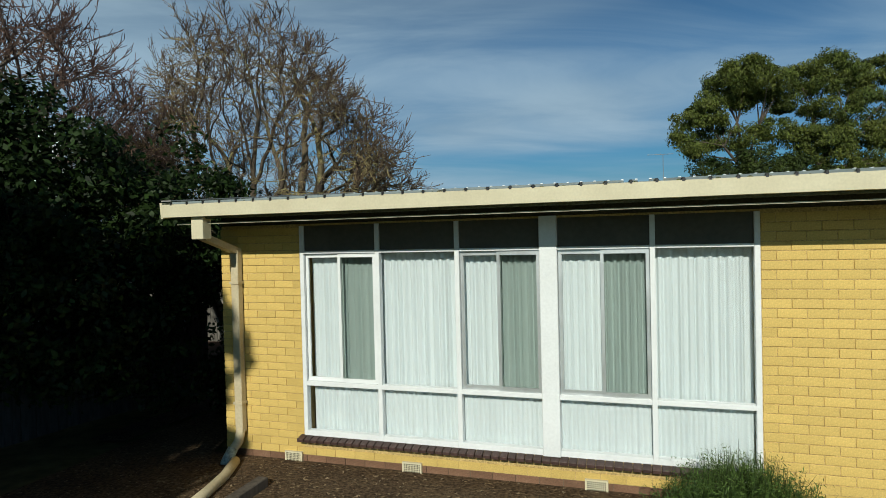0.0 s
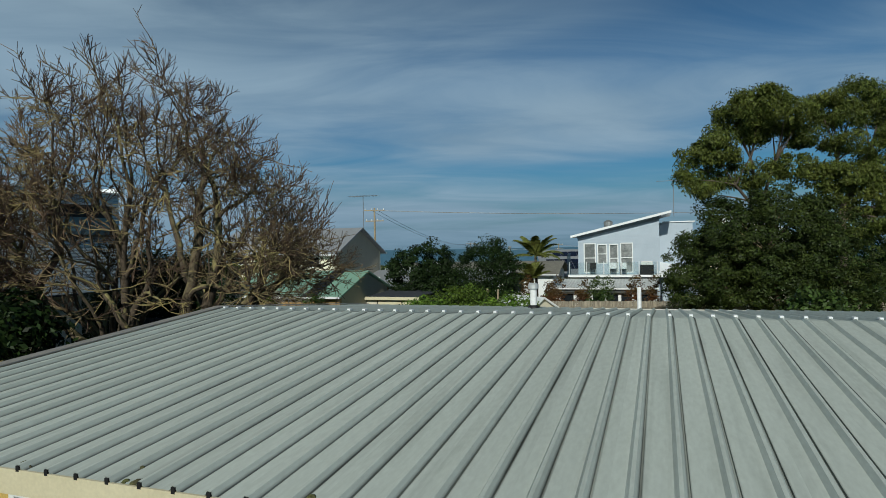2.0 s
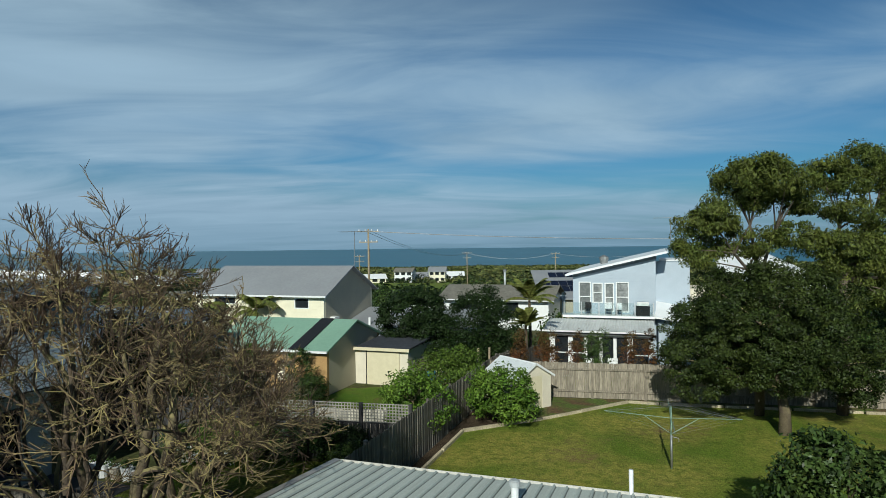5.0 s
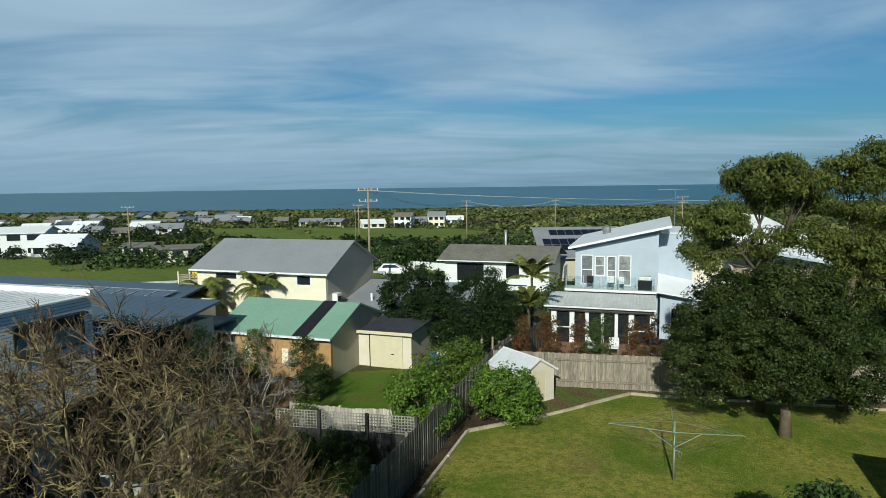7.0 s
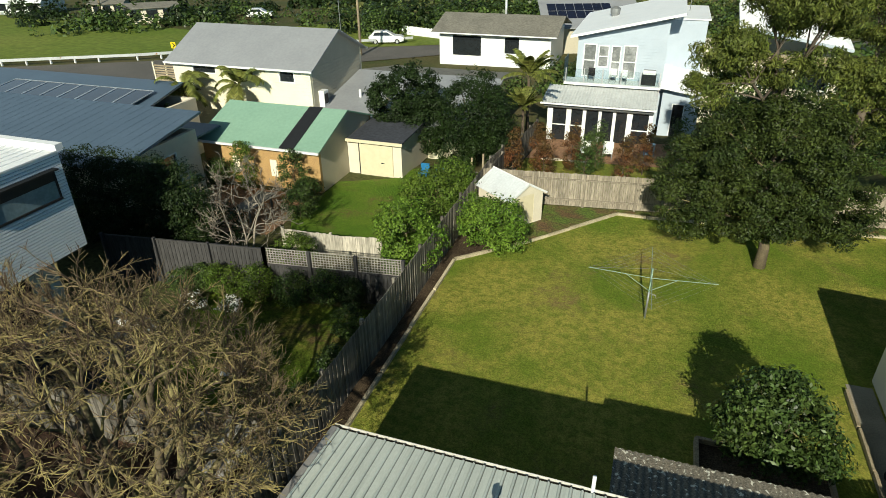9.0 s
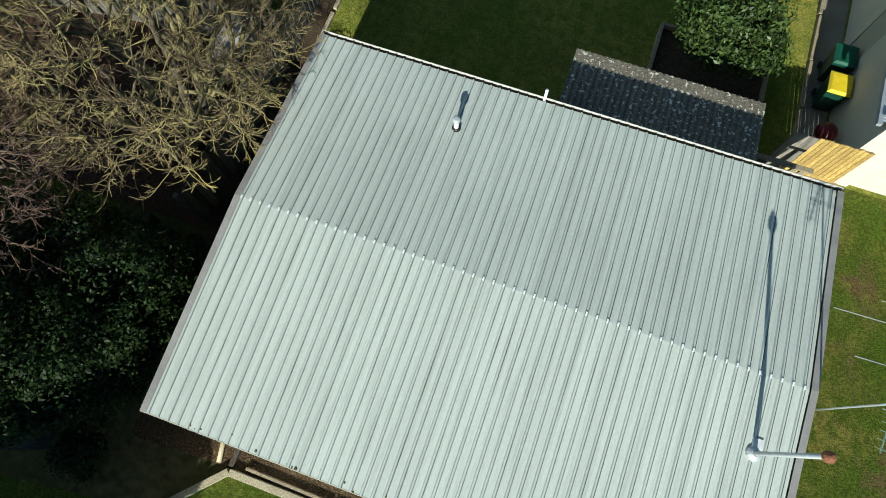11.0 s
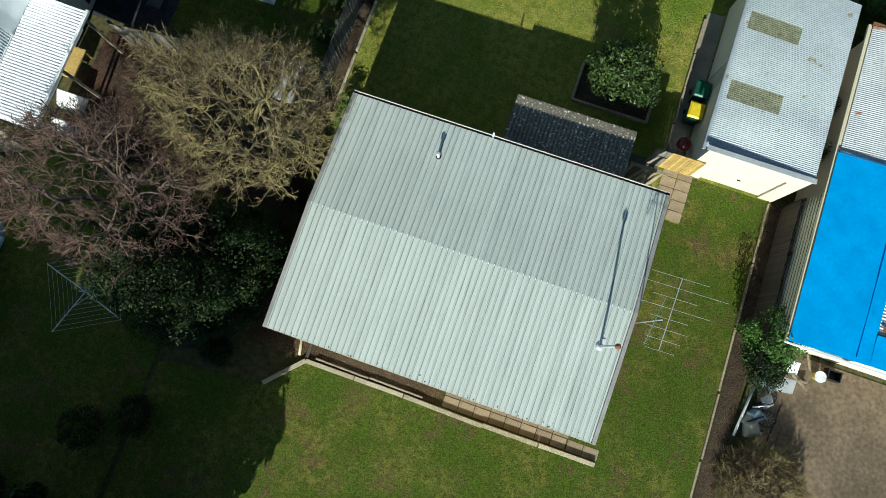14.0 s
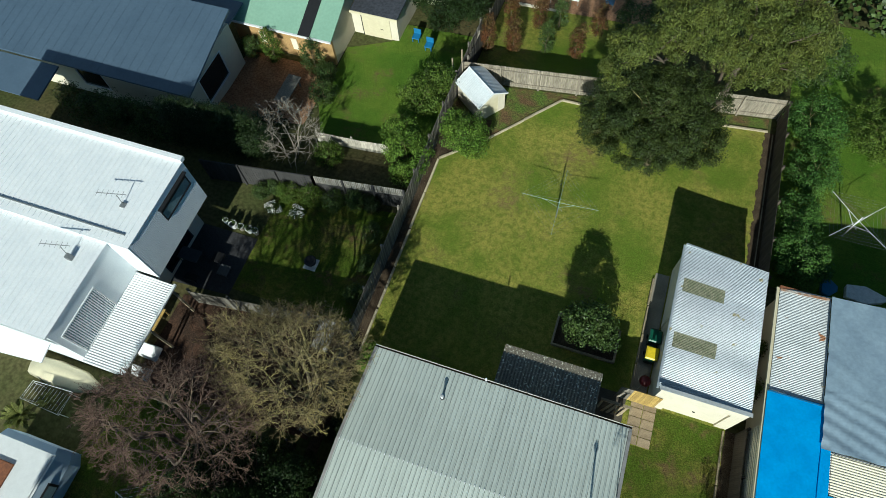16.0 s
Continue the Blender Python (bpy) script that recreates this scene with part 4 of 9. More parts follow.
# grit and moss caught at the front gutter
g = Geo()
rng = random.Random(4)
for _ in range(60):
    x, y = rng.uniform(RX0 + 0.5, RX1 - 0.5), EY0 + 0.02 + abs(rng.gauss(0, 0.10))
    s = rng.uniform(0.008, 0.03)
    z = roof_z(y)
    g.rings([[(x + s * math.cos(a) * r, y + s * math.sin(a) * r, z + h) for a in (0, 1.3, 2.5, 3.8, 5.0)] for r, h in ((1.2, -0.002), (0.8, s * 0.4), (0.2, s * 0.6))])
part("moss", g, mat("moss", (0.10, 0.11, 0.03), (0.06, 0.05, 0.03), scale=8, fine=60), roof, "tufts of moss along the eaves", kind="stuff")


def ring(x, y, z, r, n=12):
    return [(x + r * math.cos(2 * math.pi * k / n), y + r * math.sin(2 * math.pi * k / n), z) for k in range(n)]


# flues and pipes on the roof
fl = thing("roof_flue", (-1.23, 12.62, roof_z(12.62)), "short white cylindrical roof flue with a cap", "flue")
z = roof_z(12.62)
part("pipe", Geo().rings([ring(-1.23, 12.62, z - 0.1, 0.055), ring(-1.23, 12.62, z + 0.33, 0.055)]), PLASTIC_W, fl, smooth=False)
part("cap", Geo().rings([ring(-1.23, 12.62, z + 0.33, 0.08), ring(-1.23, 12.62, z + 0.335, 0.085), ring(-1.23, 12.62, z + 0.40, 0.085), ring(-1.23, 12.62, z + 0.42, 0.05)]), GALV_W, fl, "grey metal cap")
part("flashing", Geo().rings([ring(-1.23, 12.62, z - 0.01, 0.10), ring(-1.23, 12.62, z + 0.05, 0.09), ring(-1.23, 12.62, z + 0.075, 0.06)]), DARKMETAL, fl, "black rubber collar")
solo("vent_pipe", Geo().tube([(0.32, 13.96, 2.2), (0.32, 13.96, 3.62)], 0.035, 10), PLASTIC_W, "white plastic vent pipe standing at the back gutter", "pipe", smooth=True)
fl = thing("tall_flue", (5.86, 8.25, roof_z(8.25)), "tall slim galvanised heater flue with a rusty cowl", "flue")
z = roof_z(8.25)
part("pipe", Geo().tube([(5.86, 8.25, z - 0.1), (5.86, 8.25, z + 2.25)], 0.04, 10), GALV_W, fl, smooth=True)
part("cowl", Geo().rings([ring(5.86, 8.25, z + 2.22, 0.06), ring(5.86, 8.25, z + 2.26, 0.09), ring(5.86, 8.25, z + 2.33, 0.09), ring(5.86, 8.25, z + 2.42, 0.03)]), RUST, fl, "rusty round cowl")
part("flashing", Geo().rings([ring(5.86, 8.25, z - 0.01, 0.15), ring(5.86, 8.25, z + 0.04, 0.13), ring(5.86, 8.25, z + 0.09, 0.06)]), GALV_W, fl)
part("patch_sheet", Geo().box(5.80, 5.98, 8.32, 8.52, z + 0.02, z + 0.05), PLASTIC_W, fl)

# television aerial on its mast at the end wall
an = thing("tv_antenna", (6.72, 9.35, 2.6), "two-boom television antenna on a steel mast", "antenna")
part("mast", Geo().tube([(6.74, 9.35, 2.5), (6.74, 9.35, 6.15)], 0.018, 8), ALU, an, smooth=True)
part("boom", Geo().tube([(6.93, 8.5, 6.0), (7.0, 10.7, 6.0)], 0.014, 6), ALU, an)
for k in range(8):
    y = 8.5 + k * 0.314
    half = (0.42, 0.5, 0.62, 0.55, 1.1, 0.65, 1.5, 0.85)[k]
    part("element", Geo().tube([(6.95 - half, y - 0.03 * half, 6.02), (6.95 + half, y + 0.03 * half, 6.02)], 0.007, 5), ALU, an)
part("short_boom", Geo().tube([(6.55, 8.55, 5.75), (6.78, 10.1, 5.75)], 0.012, 6), GREENPAINT, an, "greenish second boom")
for k in range(12):
    y = 8.6 + k * 0.13
    part("short_element", Geo().tube([(6.45 + k * 0.019, y + 0.01, 5.77), (6.68 + k * 0.019, y - 0.01, 5.77)], 0.006, 4), GREENPAINT, an)
part("bracket", Geo().box(6.66, 6.76, 9.3, 9.4, 2.75, 2.85), STEEL, an)

# the big window
win = thing("front_window", (-1.3, 6.05, 0.62), "wide white-framed window with sliding sashes and drawn net curtains", "window", kind="structure")
X0, X1 = WIN[0], WIN[1]
ZS, ZL, ZT, ZH = 0.665, 1.225, 2.695, 3.0
FY0, FY1 = 5.985, 6.065
for x in (X0, -2.737, -1.837, 0.088, X1 - 0.05):
    part("mullion", Geo().box(x, x + 0.05, FY0, FY1, 0.63, ZH), WHITE, win, bevel=0.004)
part("pillar", Geo().box(-0.952, -0.776, FY0 - 0.03, FY1 + 0.06, 0.63, 3.02), WHITE, win, "broad white post", bevel=0.006)
bays = [(-3.61, -2.737), (-2.687, -1.837), (-1.787, -0.952), (-0.776, 0.088), (0.138, 0.98)]
for a, b in bays:
    part("sill_rail", Geo().box(a, b, FY0, FY1, 0.63, ZS + 0.025), WHITE, win, bevel=0.003)
    part("middle_rail", Geo().box(a, b, FY0, FY1, ZL - 0.028, ZL + 0.022), WHITE, win, bevel=0.003)
    part("transom", Geo().box(a, b, FY0, FY1, ZT - 0.012, ZT + 0.018), WHITE, win, bevel=0.003)
    part("spandrel", Geo().box(a, b, FY0 + 0.03, FY0 + 0.045, ZT + 0.018, ZH), DARKPANEL, win, "dark glazed panel under the eaves")
for k, (a, b) in enumerate(bays):
    pane = part("lower_pane", Geo().box(a, b, 6.03, 6.034, ZS + 0.025, ZL - 0.028), GLASS, win)
    pane.visible_shadow = False
    if k in (0, 2, 3):
        m = a + (b - a) * 0.49
        z0, z1 = ZL + 0.022, ZT - 0.012
        g = Geo()
        for u0, u1, yy in ((a + 0.005, m + 0.02, 6.028), (m - 0.015, b - 0.005, 6.006)):
            for p, q in ((u0, u0 + 0.032), (u1 - 0.032, u1)):
                g.box(p, q, yy, yy + 0.022, z0 + 0.002, z1 - 0.002)
            for p, q in ((z0 + 0.002, z0 + 0.045), (z1 - 0.045, z1 - 0.002)):
                g.box(u0 + 0.032, u1 - 0.032, yy, yy + 0.022, p, q)
        part("sash", g, ALU if k else WHITE, win, "pale sliding sash")
        pane = part("pane", Geo().box(a + 0.03, m, 6.037, 6.041, z0 + 0.045, z1 - 0.045), GLASS, win)
        pane.visible_shadow = False
        pane = part("screen_pane", Geo().box(m + 0.01, b - 0.03, 6.015, 6.019, z0 + 0.045, z1 - 0.045), SCREEN, win, "pane behind a dark fly screen")
        pane.visible_shadow = False
    else:
        pane = part("pane", Geo().box(a, b, 6.03, 6.034, ZL + 0.022, ZT - 0.012), GLASS, win)
        pane.visible_shadow = False


def curtain(a, b, z0, z1, y, waves, seed, amp=0.026):
    rng = np.random.default_rng(seed)
    n = int((b - a) * 110)
    xs = np.linspace(a, b, n)
    ph = np.cumsum(rng.uniform(0.4, 1.6, n)); ph = ph / ph[-1] * waves * 2 * math.pi
    d = np.sin(ph) * amp * rng.uniform(0.6, 1.2) + np.sin(ph * 2.3 + 1) * amp * 0.35
    g = Geo()
    g.sheet([[(x, y + dd * (1.0 if z < z1 - 0.05 else 0.6), z) for x, dd in zip(xs, d)] for z in (z0, (z0 + z1) / 2, z1 - 0.04, z1)])
    return g


for k, (a, b, w) in enumerate([(-3.60, -3.16, 7), (-3.17, -2.73, 6), (-2.74, -1.83, 11), (-1.84, -1.39, 6), (-1.40, -0.92, 7), (-0.93, -0.34, 8), (-0.35, 0.06, 6), (0.04, 1.0, 11)]):
    solo("curtain", curtain(a, b, 1.20, 2.715, 6.155 + 0.008 * (k % 2), w, k), CURTAIN, "drawn white net curtain in soft folds", "curtain", group="curtains of the front window", smooth=True)
for k, (a, b, w) in enumerate([(-3.58, -2.72, 17), (-2.71, -1.83, 17), (-1.82, -0.95, 17), (-0.90, 0.09, 19), (0.07, 0.98, 18)]):
    solo("cafe_curtain", curtain(a, b, 0.645, 1.19, 6.105, w, 20 + k, 0.014), CURTAIN, "short gathered white cafe curtain", "curtain", group="short curtains of the front window", smooth=True)
part("head_lining", Geo().box(X0 + 0.05, X1 - 0.05, 6.07, 6.24, 2.72, 2.78), DARKPANEL, win)
part("reveal", Geo().box(X0 + 0.02, X1 - 0.02, 6.07, 6.24, 0.60, 0.64), WHITE, win)

# downpipe, drain and air vents
dp = thing("downpipe", (-4.47, 5.93, 0.35), "cream rectangular downpipe with a blue-grey shoe", "downpipe")
part("pipe", Geo().box(-4.52, -4.42, 5.895, 5.985, 0.62, 2.76), PVC, dp, bevel=0.008)
part("offset_bend", Geo().beam((-4.47, 5.94, 2.73), (-4.46, 5.37, 2.90), 0.09, 0.07), PVC, dp)
part("lower_bend", Geo().tube([(-4.47, 5.94, 0.66), (-4.48, 5.90, 0.52), (-4.50, 5.80, 0.44)], [0.055, 0.055, 0.05], 10), PVC, dp, smooth=True)
part("shoe", Geo().tube([(-4.50, 5.82, 0.46), (-4.52, 5.74, 0.36), (-4.53, 5.70, 0.28)], [0.06, 0.065, 0.068], 10), BLUEGREY, dp, "blue-grey plastic shoe", smooth=True)
for z in (0.95, 2.35):
    part("clip", Geo().box(-4.53, -4.41, 5.885, 5.99, z, z + 0.03), PVC, dp)
solo("drain_pipe", Geo().tube([(-4.40, 5.72, 0.36), (-4.22, 5.30, 0.37), (-4.12, 4.9, 0.37), (-4.02, 4.45, 0.38)], 0.055, 10), PVC, "cream plastic drain pipe lying on the soil", "pipe", smooth=True)
for x in (-3.80, -2.36, -0.44, 1.95, 3.8):
    v = thing("air_vent", (x, 5.98, 0.30), "cream perforated wall air vent", "air vent", group="air vents in the plinth")
    g = Geo()
    for u in (0, 0.2):
        g.box(x - 0.11 + u, x - 0.09 + u, 5.965, 5.998, 0.27, 0.42)
    g.box(x - 0.11, x + 0.11, 5.965, 5.998, 0.255, 0.27).box(x - 0.11, x + 0.11, 5.965, 5.998, 0.42, 0.435)
    part("frame", g, CREAM, v)
    g = Geo()
    for i in range(1, 10):
        g.box(x - 0.09 + i * 0.018 - 0.003, x - 0.09 + i * 0.018 + 0.003, 5.974, 5.98, 0.27, 0.42)
    for i in range(1, 8):
        g.box(x - 0.09, x + 0.09, 5.975, 5.981, 0.27 + i * 0.0188 - 0.003, 0.27 + i * 0.0188 + 0.003)
    part("grille", g, CREAM, v)
    part("backing", Geo().box(x - 0.09, x + 0.09, 5.985, 5.995, 0.27, 0.42), DARKMETAL, v)

# ---- fences ----


def paling_fence(name, a, b, h, material, label, side=1, width=0.095, gap=0.006, posts=2.4, parts=True, lap=0.0, base=None):
    """A fence of upright palings on rails and posts, from a to b. side: on which hand of the line the rails are."""
    a, b = Vector((*a, 0)), Vector((*b, 0))
    run = b - a
    d = run.normalized()
    n = Vector((-d.y, d.x, 0)) * side
    zb = (lambda p: ground_z(p.x, p.y)) if base is None else (lambda p: base)
    f = thing(name, (a.x, a.y, zb(a)), label, "fence")
    rng = random.Random(len(name) + int(abs(a.x * 7 + a.y * 13)))
    k = int(run.length / (width + gap))
    ang = math.atan2(d.y, d.x)
    metas = []
    if parts:
        for j in range(4):
            hh = h + (0, 0.02, -0.015, 0.01)[j]
            metas.append(mesh_from("paling", Geo().box(-width / 2, width / 2, -0.008, 0.008, 0.02, hh), material))
    rest = Geo()
    for i in range(k):
        p = a + d * ((i + 0.5) * (width + gap)) + n * (-0.03 + rng.uniform(-0.006, 0.006) - (lap if i % 2 else 0))
        z = zb(p)
        if parts and i < 300:
            piece("paling", metas[rng.randrange(4)], f, (p.x, p.y, z), ang + rng.uniform(-0.02, 0.02))
        else:
            c, s = d * width / 2, n * 0.008
            hh = h + rng.uniform(-0.02, 0.02)
            lo = [p - c - s, p + c - s, p + c + s, p - c + s]
            rest.rings([[(v.x, v.y, z + 0.02) for v in lo], [(v.x, v.y, z + hh) for v in lo]])
    if rest.v:
        part("paling_run", rest, material, f, kind="stuff")
    for zz in (0.35, h - 0.3):
        part("rail", Geo().beam(a + n * 0.02 + Vector((0, 0, zb(a) + zz)), b + n * 0.02 + Vector((0, 0, zb(b) + zz)), 0.045, 0.075), material, f)
    m = max(1, round(run.length / posts))
    for i in range(m + 1):
        p = a + run * (i / m) + n * 0.07
        part("post", Geo().box(p.x - 0.05, p.x + 0.05, p.y - 0.05, p.y + 0.05, zb(p) - 0.2, zb(p) + h + 0.03), material, f)
    return f


paling_fence("boundary_fence", (-6.9, 36.5), (-6.9, 9.6), 1.75, PALING, "long weathered grey paling fence between the yards", side=-1, lap=0.01)
paling_fence("back_fence", (-6.85, 32.5), (11.75, 34.95), 1.65, PALING_B, "pale grey timber paling fence behind the lawn", side=-1, parts=False)
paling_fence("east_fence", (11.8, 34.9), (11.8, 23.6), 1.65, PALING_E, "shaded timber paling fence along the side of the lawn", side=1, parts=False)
paling_fence("front_yard_fence", (-15.5, 14.05), (-6.95, 15.1), 1.6, PALING, "weathered paling fence under the bare trees", side=1, parts=False)
paling_fence("low_fence", (-13.8, 25.7), (-9.4, 26.0), 0.95, PALING_L, "low pale board fence in the far yard", side=1, width=0.14, parts=False)
paling_fence("garden_fence", (-6.6, 33.0), (-6.6, 44.5), 1.7, PALING, "dark paling fence beside the beach house garden", side=1, parts=False)
paling_fence("west_yard_fence", (-7.9, 3.4), (-7.4, 9.0), 1.5, PALING_D, "dark low fence under the evergreen trees", side=1, parts=False)

# dark boarded fence with lattice on its eastern half
lf = thing("lattice_fence", (-12.1, 22.05, 0), "dark boarded fence with square grey lattice along the top", "fence")
A, B, C = Vector((-18.6, 21.25, 0)), Vector((-12.1, 22.1, 0)), Vector((-6.98, 22.75, 0))
for p, q, h in ((A, B, 1.85), (B, C, 1.25)):
    d = (q - p).normalized()
    k = int((q - p).length / 0.155)
    for i in range(k):
        c = p + d * ((i + 0.5) * (q - p).length / k)
        part("board", Geo().beam((c.x - d.x * 0.072, c.y - d.y * 0.072, h / 2), (c.x + d.x * 0.072, c.y + d.y * 0.072, h / 2), 0.018, h), PALING_D, lf)
    part("capping", Geo().beam((p.x, p.y, h + 0.02), (q.x, q.y, h + 0.02), 0.07, 0.035), PALING_D, lf)
    for i in range(4):
        c = p + (q - p) * (i / 3)
        part("post", Geo().box(c.x - 0.055, c.x + 0.055, c.y - 0.10, c.y + 0.01, -0.1, 1.95), PALING_D, lf)
d = (C - B).normalized()
L = (C - B).length
g = Geo()
k = int(L / 0.105)
for i in range(k + 1):
    c = B + d * (L * i / k)
    g.beam((c.x - d.y * 0.012, c.y + d.x * 0.012, 1.29), (c.x - d.y * 0.012, c.y + d.x * 0.012, 1.93), 0.032, 0.012)
part("upright_lattice_slats", g, LATTICE, lf, kind="stuff")
for i in range(7):
    z = 1.31 + i * 0.1
    part("lattice_slat", Geo().beam((B.x, B.y, z), (C.x, C.y, z), 0.012, 0.032), LATTICE, lf)

# slatted fence at the side boundary
sf = thing("slat_fence", (12.0, 10, 0), "cream horizontal slats on a dark frame against the neighbouring house", "fence")
for i in range(11):
    part("slat", Geo().box(11.99, 12.012, 10.9, 16.1, 0.55 + i * 0.19, 0.66 + i * 0.19), WB_CREAM, sf)
part("backing", Geo().box(12.06, 12.09, 10.9, 16.1, 0.3, 2.62), PALING_D, sf, "dark backing boards")
for i in range(3):
    y = 11.0 + i * 2.45
    part("post", Geo().box(12.012, 12.06, y - 0.04, y + 0.04, 0.0, 2.62), PALING_D, sf)
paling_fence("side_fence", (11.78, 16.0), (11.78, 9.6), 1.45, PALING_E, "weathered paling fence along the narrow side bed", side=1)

# ---- edgings ----


def edging(name, pts, w, h, material, label, lift=0.0, cut=2.4):
    e = thing(name, (*pts[0], ground_z(*pts[0])), label, "edging")
    rng = random.Random(len(label))
    for (xa, ya), (xb, yb) in zip(pts, pts[1:]):
        a, b = Vector((xa, ya, ground_z(xa, ya))), Vector((xb, yb, ground_z(xb, yb)))
        n = max(1, round((b - a).length / cut))
        for i in range(n):
            p, q = a.lerp(b, i / n + 0.004), a.lerp(b, (i + 1) / n - 0.004)
            j = Vector((rng.uniform(-0.02, 0.02), rng.uniform(-0.02, 0.02), h / 2 + lift + rng.uniform(-0.012, 0.012)))
            part("sleeper", Geo().beam(p + j, q + j, w, h), material, e, bevel=0.008)
    return e


edging("lawn_edging", [(-6.32, 14.2), (-6.36, 26.45), (-4.2, 28.5), (-0.58, 32.7), (0.7, 32.72), (11.35, 33.88)], 0.11, 0.13, EDGE_T, "old pale timber edging round the lawn")
edging("east_edging", [(11.58, 23.6), (11.60, 33.8)], 0.05, 0.09, TIMBER, "thin weathered board edging by the side fence")
edging("front_edging", [(-4.95, 3.05), (-3.7, 4.36), (0.2, 4.36), (3.3, 4.3), (7.62, 4.32)], 0.16, 0.17, EDGE_T, "split weathered sleepers edging the front bed")
edging("front_inner_edging", [(-3.4, 4.56), (0.9, 4.5)], 0.07, 0.13, TIMBER, "thin board edging behind the sleepers")
edging("bed_end", [(-3.72, 4.45), (-3.72, 5.25)], 0.12, 0.12, PALING_E, "short timber crossing the front bed")
edging("side_edging", [(11.22, 3.2), (11.2, 16.0)], 0.08, 0.10, TIMBER, "timber edging along the side bed")
edging("planter_box", [(2.65, 17.55), (5.75, 17.55), (5.75, 19.25), (2.65, 19.25), (2.65, 17.55)], 0.10, 0.22, TIMBER, "low square timber planter round a citrus tree")
edging("path_edging", [(6.8, 16.3), (6.8, 22.6)], 0.09, 0.16, TIMBER, "leaning timber boards beside the path", cut=1.6)
ground_patch("planter_soil", [(2.7, 17.6), (5.7, 17.6), (5.7, 19.2), (2.7, 19.2)], 0.06, SOIL, "dark soil in the planter", "garden bed")

# paving slabs
pv = thing("front_paving", (4.6, 4.85, 0.3), "strip of sandy concrete pavers before the house", "paving", kind="structure")
rng = random.Random(8)
slab = mesh_from("paver", Geo().box(-0.285, 0.285, -0.2, 0.2, -0.05, 0.03), PAVER)
for i in range(10):
    for j in range(2):
        piece("paver", slab, pv, (1.95 + i * 0.60, 4.66 + j * 0.43, ground_z(3, 5) + rng.uniform(-0.005, 0.006)), rng.uniform(-0.015, 0.015))
pv = thing("gate_paving", (7.5, 15.3, 0), "sandy concrete pavers leading to the gate", "paving", kind="structure")
for i in range(2):
    for j in range(5):
        piece("paver", slab, pv, (7.25 + i * 0.6, 14.25 + j * 0.43, ground_z(7.5, 14.25 + j * 0.43) + 0.02), rng.uniform(-0.01, 0.01))

# ---- pergola with an old fibre-sheet roof ----
pg = thing("pergola", (2.9, 15.2, 0), "lean-to pergola with a dark lichen-covered corrugated roof", "pergola")
g = Geo()
xs = np.linspace(0.62, 5.16, 250)
g.sheet([[(x, y, z + 0.015 * math.sin(x / 0.146 * 2 * math.pi)) for x in xs] for y, z in ((13.7, 2.50), (14.9, 2.38), (16.15, 2.25))])
g.sheet([[(x, y, z - 0.008 + 0.015 * math.sin(x / 0.146 * 2 * math.pi)) for x in xs] for y, z in ((13.7, 2.50), (14.9, 2.38), (16.15, 2.25))])
part("roof_sheeting", g, LICHEN, pg, "dark sheeting blotched with pale lichen")
for x in (0.8, 2.9, 5.0):
    part("post", Geo().box(x - 0.045, x + 0.045, 15.95, 16.04, 0, 2.2), TIMBER, pg)
    part("rafter", Geo().beam((x, 13.7, 2.43), (x, 16.1, 2.18), 0.045, 0.09), TIMBER, pg)
part("beam", Geo().box(0.65, 5.15, 15.97, 16.02, 2.09, 2.21), TIMBER, pg)
# The floor's dark colour stands for shade beneath the pergola roof.
ground_patch("pergola_floor", [(0.6, 13.25), (6.7, 13.25), (6.7, 16.2), (0.6, 16.2)], 0.045, mat("shaded_concrete", (0.09, 0.08, 0.065), rough=0.9), "concrete darkened for the shade under the pergola", "paving")
bench = thing("timber_rack", (6.0, 15.2, 0), "rough timber rack with leaning boards by the back corner", "rack")
for x in (5.5, 6.6):
    part("post", Geo().box(x - 0.04, x + 0.04, 15.2, 15.28, 0, 1.5), TIMBER, bench)
part("top_rail", Geo().box(5.4, 6.8, 15.18, 15.3, 1.5, 1.56), TIMBER, bench)
for i in range(4):
    part("board", Geo().beam((5.7 + i * 0.25, 15.1, 0.05), (5.95 + i * 0.22, 15.22, 1.45), 0.12, 0.02), TIMBER, bench)

# ---- gate ----
gt = thing("paling_gate", (7.3, 16.0, 0), "yellow-stained timber paling gate beside the garage", "gate")
for i in range(11):
    part("paling", Geo().box(6.72 + i * 0.115, 6.825 + i * 0.115, 15.99, 16.01, 0.08, 1.78 + (i % 3) * 0.012), YTIMBER, gt)
# Palings added to stop sun passing between the house wall and the gate.
for i in range(5):
    part("side_paling", Geo().box(6.14 + i * 0.115, 6.254 + i * 0.115, 15.99, 16.01, 0.08, 1.74), PALING, gt, "grey paling added beside the gate to block the sun")
for z in (0.4, 1.45):
    part("rail", Geo().box(6.74, 7.97, 16.012, 16.05, z, z + 0.09), YTIMBER, gt)
part("brace", Geo().beam((6.8, 16.03, 0.5), (7.9, 16.03, 1.42), 0.03, 0.08), YTIMBER, gt)

# ---- garage ----
gr = thing("garage", (9.45, 19.7, 0), "cream garage with a corrugated iron roof and two skylights", "garage")
GX0, GX1, GY0, GY1 = 7.62, 11.30, 16.05, 23.4


def askew(g):
    """Swing the garage's far end round, so that its back runs askew."""
    g.v = [(x, y - 0.11 * (x - GX0) * (y - GY0) / (GY1 - GY0), z) for x, y, z in g.v]
    return g


